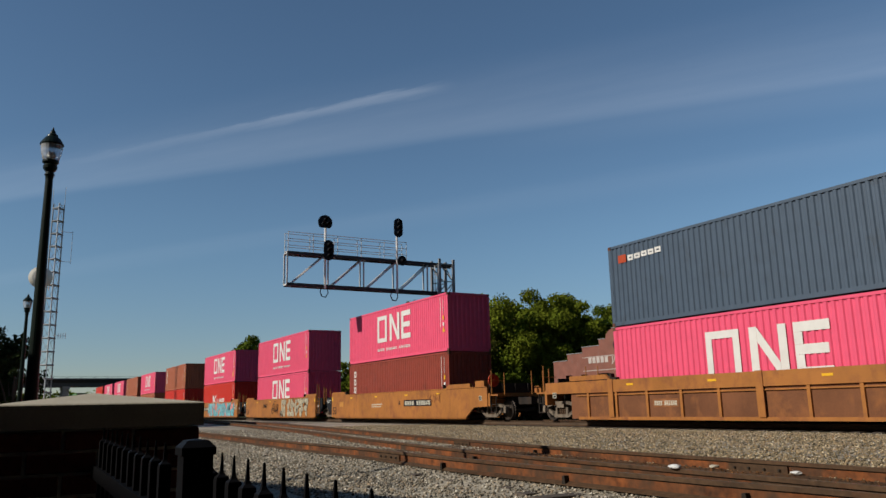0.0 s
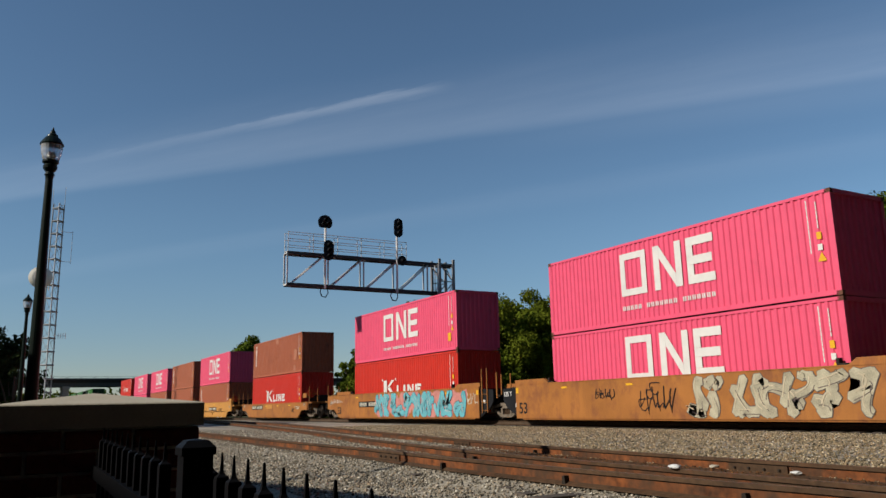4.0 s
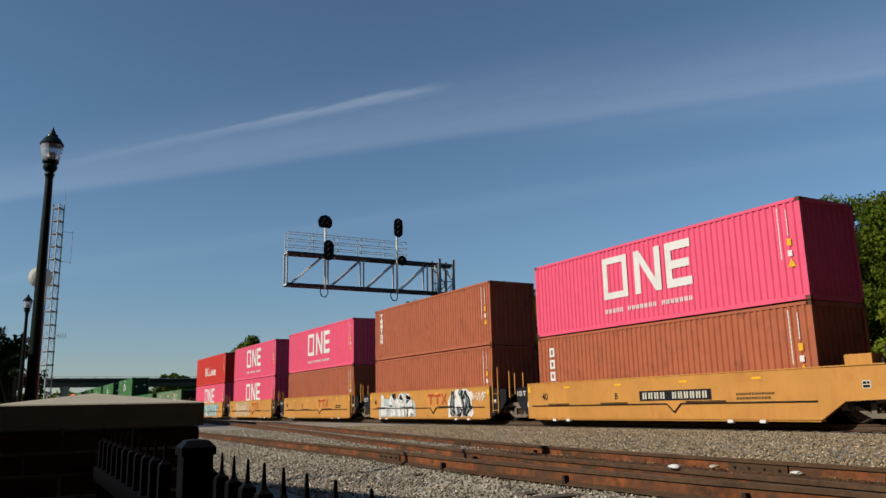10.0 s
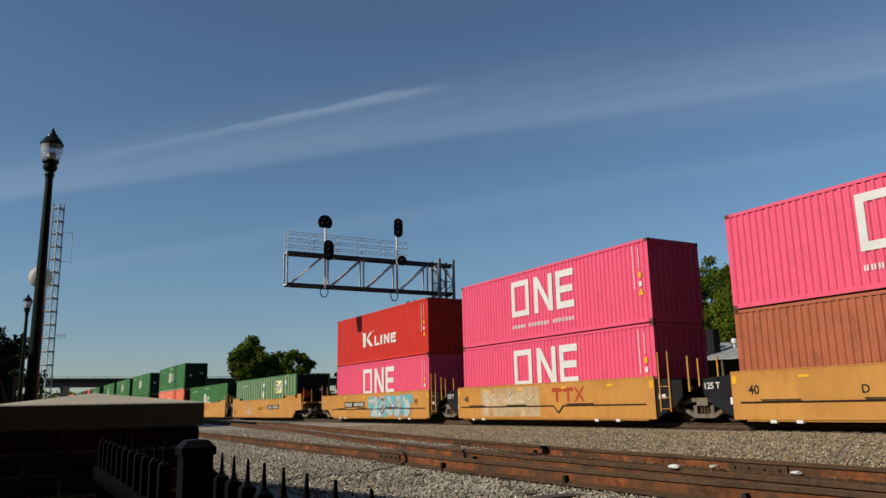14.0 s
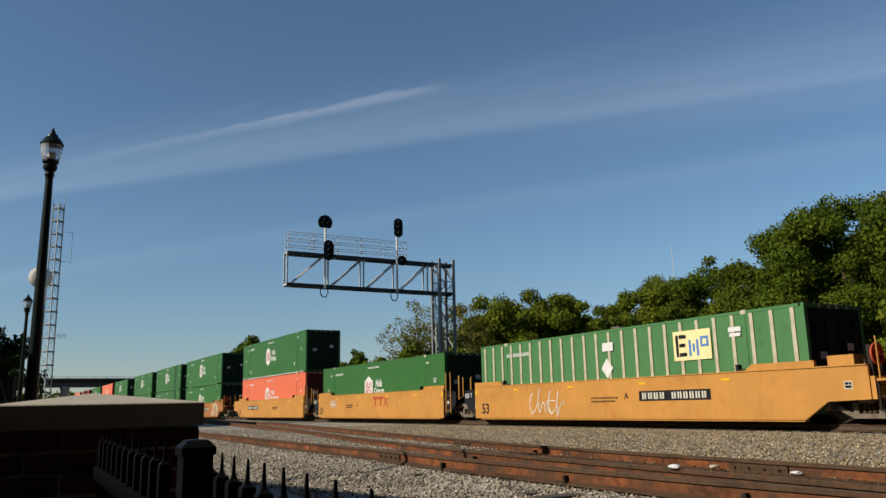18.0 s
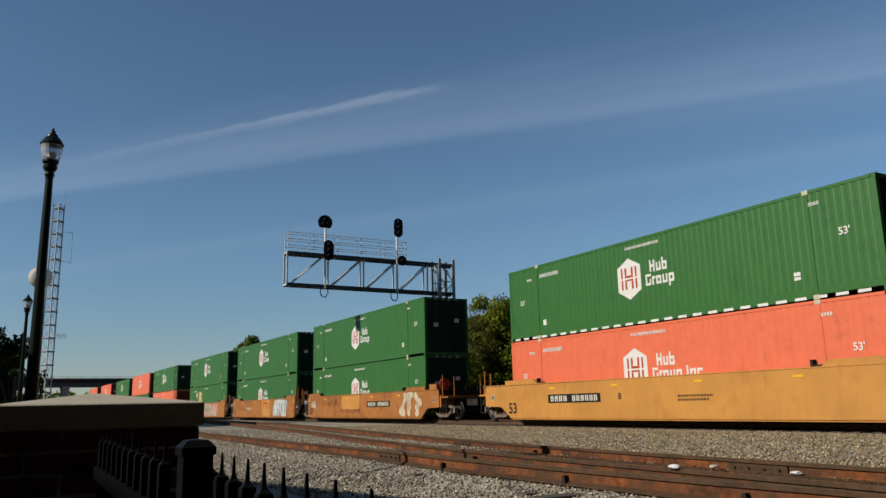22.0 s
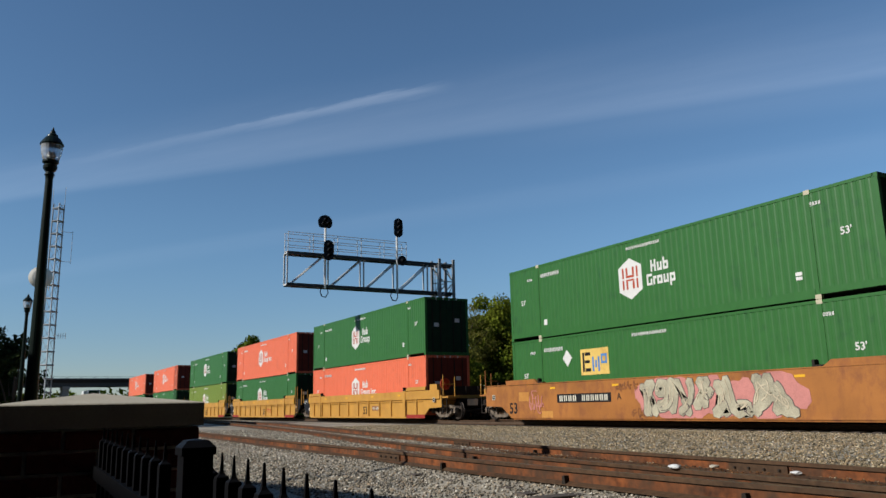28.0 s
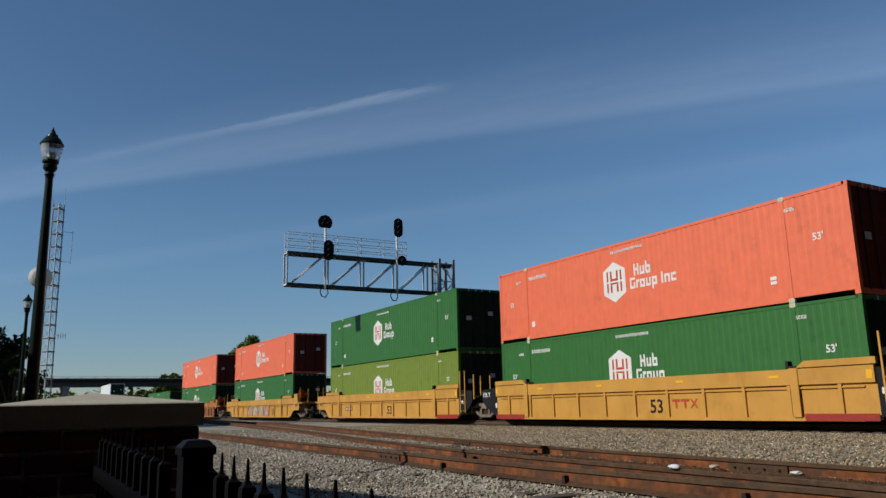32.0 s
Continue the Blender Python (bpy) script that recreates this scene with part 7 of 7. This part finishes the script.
def road_bridge():
    b = thing("road_bridge", "grey concrete road bridge on piers over the railway", "bridge", at=(-210, 30, 0))
    # Deck takes the dark grimy steel to paint its shaded edge.
    part("deck", kept("bridge deck", lambda q: box(q, -5, 5, -70, 160, 8.9, 9.75)), running, b, "dark weathered deck edge")
    for x in (-4.2, -1.5, 1.5, 4.2):
        part("girder", kept("girder", lambda q: box(q, -0.3, 0.3, -70, 160, 8.05, 8.9)), gantry_dark, b, "dark steel girder", (x, 0, 0))
    for x in (-4.9, 4.9):
        part("parapet", kept("parapet", lambda q: box(q, -0.1, 0.1, -70, 160, 9.75, 9.95)), concrete, b, at=(x, 0, 0))
        part("hand_rail", kept("bridge rail", lambda q: box(q, -0.05, 0.05, -70, 160, 10.28, 10.36)), gantry_dark, b, at=(x, 0, 0))
        for k in range(40):
            part("rail_post", kept("bridge post", lambda q: box(q, -0.05, 0.05, -0.06, 0.06, 9.95, 10.3)), gantry_dark, b, at=(x, -40 + 3 * k, 0))
    for y in (-16.0, 34.0):
        for x in (-3.6, 0, 3.6):
            part("pier", kept("pier", lambda q: box(q, -0.5, 0.5, -0.7, 0.7, 0, 7.4)), concrete, b, at=(x, y, 0))
        part("pier_cap", kept("pier cap", lambda q: prism(q, [(-4.8, 7.4), (4.8, 7.4), (4.8, 8.05), (-4.8, 8.05)], -0.8, 0.8)), concrete, b, at=(0, y, 0))


road_bridge()


def far_mast():
    m = thing("radio_mast", "thin far radio mast of pale grey steel", "radio mast", at=(-205, 219, 0))
    for k in range(6):
        part("section", kept("mast section", lambda b: tube(b, (0, 0, 0), (0, 0, 10.0), 0.11, 6)), galvanised, m, at=(0, 0, 10 * k))


far_mast()


# ---- fence and pillar ----
def picket(bm):
    """A square iron picket with a drawn-out spear point; its tip is at the origin."""
    s = 0.0108
    def ring_at(z, w):
        return [bm.verts.new((x * w, y * w, z)) for x, y in ((-1, -1), (1, -1), (1, 1), (-1, 1))]
    levels = [(-1.45, s), (-0.047, s), (-0.041, s * 0.92), (-0.036, s * 0.46), (-0.031, s * 0.27), (-0.002, s * 0.13), (0, s * 0.05)]
    rings = [ring_at(z, w) for z, w in levels]
    bm.faces.new(rings[0][::-1]), bm.faces.new(rings[-1])
    for a, b in zip(rings, rings[1:]):
        for k in range(4):
            bm.faces.new((a[k], a[(k + 1) % 4], b[(k + 1) % 4], b[k]))


FAR_TIP, NEAR_TIP = Vector((-2.6435, 0.2959, 1.6058)), Vector((-1.5939, 0.2894, 1.592))
POST_TIP = Vector((-1.4168, 0.3083, 1.6002))
START_TIP, END_TIP = Vector((-1.4594, 0.3465, 1.5805)), Vector((-0.55, 0.29, 1.579))


def fence():
    f = thing("iron_fence", "black iron picket fence with spear points, beside the brick pillar", "fence")
    me = kept("picket", picket)
    # line of tips: x, y, z at three stations
    far, near, end = FAR_TIP, NEAR_TIP, END_TIP
    post = POST_TIP
    n = 10
    for k in range(n + 1):
        part("picket", me, ironwork, f, at=far.lerp(near, k / n))
    m = 9
    start = START_TIP
    for k in range(m + 1):
        part("picket", me, ironwork, f, at=start.lerp(end, k / m))
    for a, b in ((far + Vector((-0.12, 0, 0)), near), (start, end)):
        for dz in (-0.138, -1.2):
            d = (b - a)
            bm = bmesh.new()
            nrm = Vector((-d.y, d.x, 0)).normalized() * 0.016
            vs = [bm.verts.new(p + o + Vector((0, 0, dz + h))) for p in (a, b) for o in (-nrm, nrm) for h in (-0.02, 0.02)]
            for q in ((0, 1, 3, 2), (4, 6, 7, 5), (0, 4, 5, 1), (2, 3, 7, 6), (0, 2, 6, 4), (1, 5, 7, 3)):
                bm.faces.new([vs[i] for i in q])
            part("rail_bar", bm, ironwork, f)
    bm = bmesh.new()
    box(bm, -0.025, 0.025, -0.025, 0.025, -1.6, -0.025)
    fp = part("post", bm, ironwork, f, "square black iron post", post)
    bm = bmesh.new()
    lv = [(0.029, -0.025), (0.029, -0.012), (0.018, 0.0), (0.004, 0.002)]
    rings = [[bm.verts.new((x * w, y * w, z)) for x, y in ((-1, -1), (1, -1), (1, 1), (-1, 1))] for w, z in lv]
    bm.faces.new(rings[0][::-1]), bm.faces.new(rings[-1])
    for a, b in zip(rings, rings[1:]):
        for k in range(4):
            bm.faces.new((a[k], a[(k + 1) % 4], b[(k + 1) % 4], b[k]))
    part("post_cap", bm, ironwork, fp)


fence()


def brick_pillar():
    pillar = thing("brick_pillar", "red brick gate pillar with a low pyramid cast-stone cap", "pillar", at=(-3.073, 0.299, 0))
    w = 0.312
    bm = bmesh.new()
    box(bm, -w + 0.004, w - 0.004, -w + 0.004, w - 0.004, -0.02, 1.6)
    part("core", bm, mortar, pillar)
    bm = bmesh.new()
    c = 0.323
    z0, z1, z2 = 1.602, 1.681, 1.721
    low = [bm.verts.new((x, y, z0)) for x, y in ((-c, -c), (c, -c), (c, c), (-c, c))]
    mid = [bm.verts.new((x, y, z1 - 0.004)) for x, y in ((-c, -c), (c, -c), (c, c), (-c, c))]
    rim = [bm.verts.new((x, y, z1)) for x, y in ((-c + 0.004, -c + 0.004), (c - 0.004, -c + 0.004), (c - 0.004, c - 0.004), (-c + 0.004, c - 0.004))]
    apex = bm.verts.new((0, 0, z2))
    bm.faces.new(low[::-1])
    for k in range(4):
        bm.faces.new((low[k], low[(k + 1) % 4], mid[(k + 1) % 4], mid[k]))
        bm.faces.new((mid[k], mid[(k + 1) % 4], rim[(k + 1) % 4], rim[k]))
        bm.faces.new((rim[k], rim[(k + 1) % 4], apex))
    part("cap", bm, caststone, pillar, "grey cast-stone cap")
    # bricks on the two sides that show, and on the other two
    def brick(bm, l):
        bv = 0.004
        lv = [(0.0, 0.0), (0.008, 0.0), (0.012, bv)]
        rings = []
        for d, o in lv:
            rings.append([bm.verts.new((d, y, z)) for y, z in ((-l / 2 + o, -0.029 + o), (l / 2 - o, -0.029 + o), (l / 2 - o, 0.029 - o), (-l / 2 + o, 0.029 - o))])
        bm.faces.new(rings[-1])
        for a, b in zip(rings, rings[1:]):
            for k in range(4):
                bm.faces.new((a[k], a[(k + 1) % 4], b[(k + 1) % 4], b[k]))
    rng = random.Random(5)
    for side in range(4):
        turn = Matrix.Rotation(side * math.pi / 2, 4, "Z")
        for row in range(23):
            z = 1.566 - 0.0685 * row
            off = (0.0, 0.5)[row % 2]
            y = -w - off * 0.208
            while y < w - 0.01:
                a, b = max(y, -w), min(y + 0.198, w)
                if b - a > 0.03:
                    ob = part("brick", kept("brick %.3f" % (b - a), lambda q: brick(q, b - a)), brick_mat, pillar)
                    ob.matrix_local = turn @ pose(w - 0.011 + rng.uniform(-0.0015, 0.0015), (a + b) / 2, z, rng.uniform(-0.6, 0.6), 0, 0)
                y += 0.208


brick_pillar()


# ---- small things on the tracks ----
def litter():
    rng = random.Random(9)
    for (x, y, z, r, m, label) in ((-6.0, 6.2, RAIL, 0.06, whitebox, "pale crumpled scrap on the rusty rail"), (-6.78, 7.66, BED + 0.06, 0.055, caststone, "small pale stone beside the rail"), (-5.62, 7.62, BED + 0.06, 0.05, whitebox, "small white scrap between the rails")):
        bm = bmesh.new()
        bmesh.ops.create_icosphere(bm, subdivisions=2, radius=r)
        for v in bm.verts:
            v.co *= 1 + 0.35 * noise.noise(v.co * 22 + Vector((x, y, 0)))
            v.co.z *= 0.42
            v.co.x *= 1.25
        ob = tagged(part("scrap", bm, m), label, "litter")
        ob.location = (x, y, z + r * 0.36)


litter()


def stones():
    """Loose stones on the bed near the fence, as one heap of many."""
    rng = np.random.default_rng(12)
    n = 150000
    u = rng.random(n)
    x = -2.0 - 32.0 * u ** 1.25
    y = 3.3 + 15.3 * rng.random(n) ** 1.1
    z = np.interp(y, [q for q, _ in BED_PROFILE], [q for _, q in BED_PROFILE])
    s = 0.011 + 0.017 * rng.random(n) ** 1.5
    base = np.array([[1, 0, 0], [-0.5, 0.87, 0], [-0.5, -0.87, 0], [0.1, 0.1, 0.9], [0.0, 0.0, -0.8]])
    a = rng.random(n) * math.tau
    c, sn = np.cos(a), np.sin(a)
    jit = base[None] * (1 + 0.45 * (rng.random((n, 5, 3)) - 0.5))
    px = jit[:, :, 0] * c[:, None] - jit[:, :, 1] * sn[:, None]
    py = jit[:, :, 0] * sn[:, None] + jit[:, :, 1] * c[:, None]
    pts = np.stack([x[:, None] + px * s[:, None], y[:, None] + py * s[:, None], z[:, None] + (jit[:, :, 2] * 0.8 + 0.35) * s[:, None]], -1).reshape(-1, 3)
    line = lambda pts, off: np.interp(x, [p.x for p in pts], [p.y + off for p in pts])
    stained = (y > line(siding, 0.1)) & (y < line(lead_far, -0.05)) & (x > -13 + 2.0 * rng.random(n))
    beyond = (y >= line(lead_far, -0.05)) & (rng.random(n) < 0.85)
    for pick, mat, label in ((~stained & ~beyond, stone_mat, "loose crushed grey and tan ballast stones"), (stained, stained_mat, "rust-stained brown stones between the rails of the turnout"), (beyond, tan_mat, "tan crushed ballast stones beside the main track")):
        q = pts.reshape(-1, 5, 3)[pick].reshape(-1, 3)
        f = (np.arange(int(pick.sum()))[:, None, None] * 5 + STONE_FACES[None]).reshape(-1, 3)
        me = bpy.data.meshes.new("ballast_stones")
        me.vertices.add(len(q)), me.loops.add(f.size), me.polygons.add(len(f))
        me.vertices.foreach_set("co", q.ravel()), me.loops.foreach_set("vertex_index", f.ravel())
        me.polygons.foreach_set("loop_start", np.arange(0, f.size, 3)), me.polygons.foreach_set("loop_total", np.full(len(f), 3))
        me.update()
        tagged(part("ballast_stones", me, mat), label, "stones", kind="stuff")


STONE_FACES = np.array([[0, 1, 3], [1, 2, 3], [2, 0, 3], [1, 0, 4], [2, 1, 4], [0, 2, 4]])


def stone_material(name, tint):
    m = material(name, (0.23, 0.20, 0.165), 0.9, vary=0.2, fine=30)
    n, l = m.node_tree.nodes, m.node_tree.links
    geo, ramp = n.new("ShaderNodeNewGeometry"), n.new("ShaderNodeValToRGB")
    e = ramp.color_ramp.elements
    e[0].color, e[1].color = (0.028, 0.024, 0.02, 1), (0.64, 0.60, 0.51, 1)
    for pos, col in ((0.3, (0.15, 0.133, 0.101, 1)), (0.6, (0.30, 0.265, 0.205, 1)), (0.8, (0.285, 0.21, 0.135, 1))):
        e.new(pos).color = col
    l.new(geo.outputs["Random Per Island"], ramp.inputs["Fac"])
    hue = next(q for q in n if q.bl_idname == "ShaderNodeHueSaturation")
    wash = n.new("ShaderNodeVectorMath")
    wash.operation = "MULTIPLY"
    wash.inputs[1].default_value = tint
    l.new(ramp.outputs[0], wash.inputs[0]), l.new(wash.outputs[0], hue.inputs["Color"])
    return m


stone_mat = stone_material("ballast stone", (1, 1, 1))
tan_mat = stone_material("tan ballast stone", (1.0, 0.88, 0.68))
stained_mat = stone_material("rust-stained stone", (0.34, 0.165, 0.065))
stones()
ties()
lead_ties()

def motions():
    times = [0.0, 4.0, 8.0, 12.0, 16.0, 20.0, 24.0, 28.0, 32.0]
    for ob, mid, z in MOVERS:
        walk(ob, [(t, pose(mid + run(t), TRACK, z)) for t in times])
    steps = [k / 15 for k in range(481)]
    turns = [math.degrees(run(t) / 0.46) % 360 for t in steps]
    for w in WHEELS:
        x, y, z = w.location
        walk(w, [(t, pose(x, y, z, 0, a, 0)) for t, a in zip(steps, turns)])


motions()
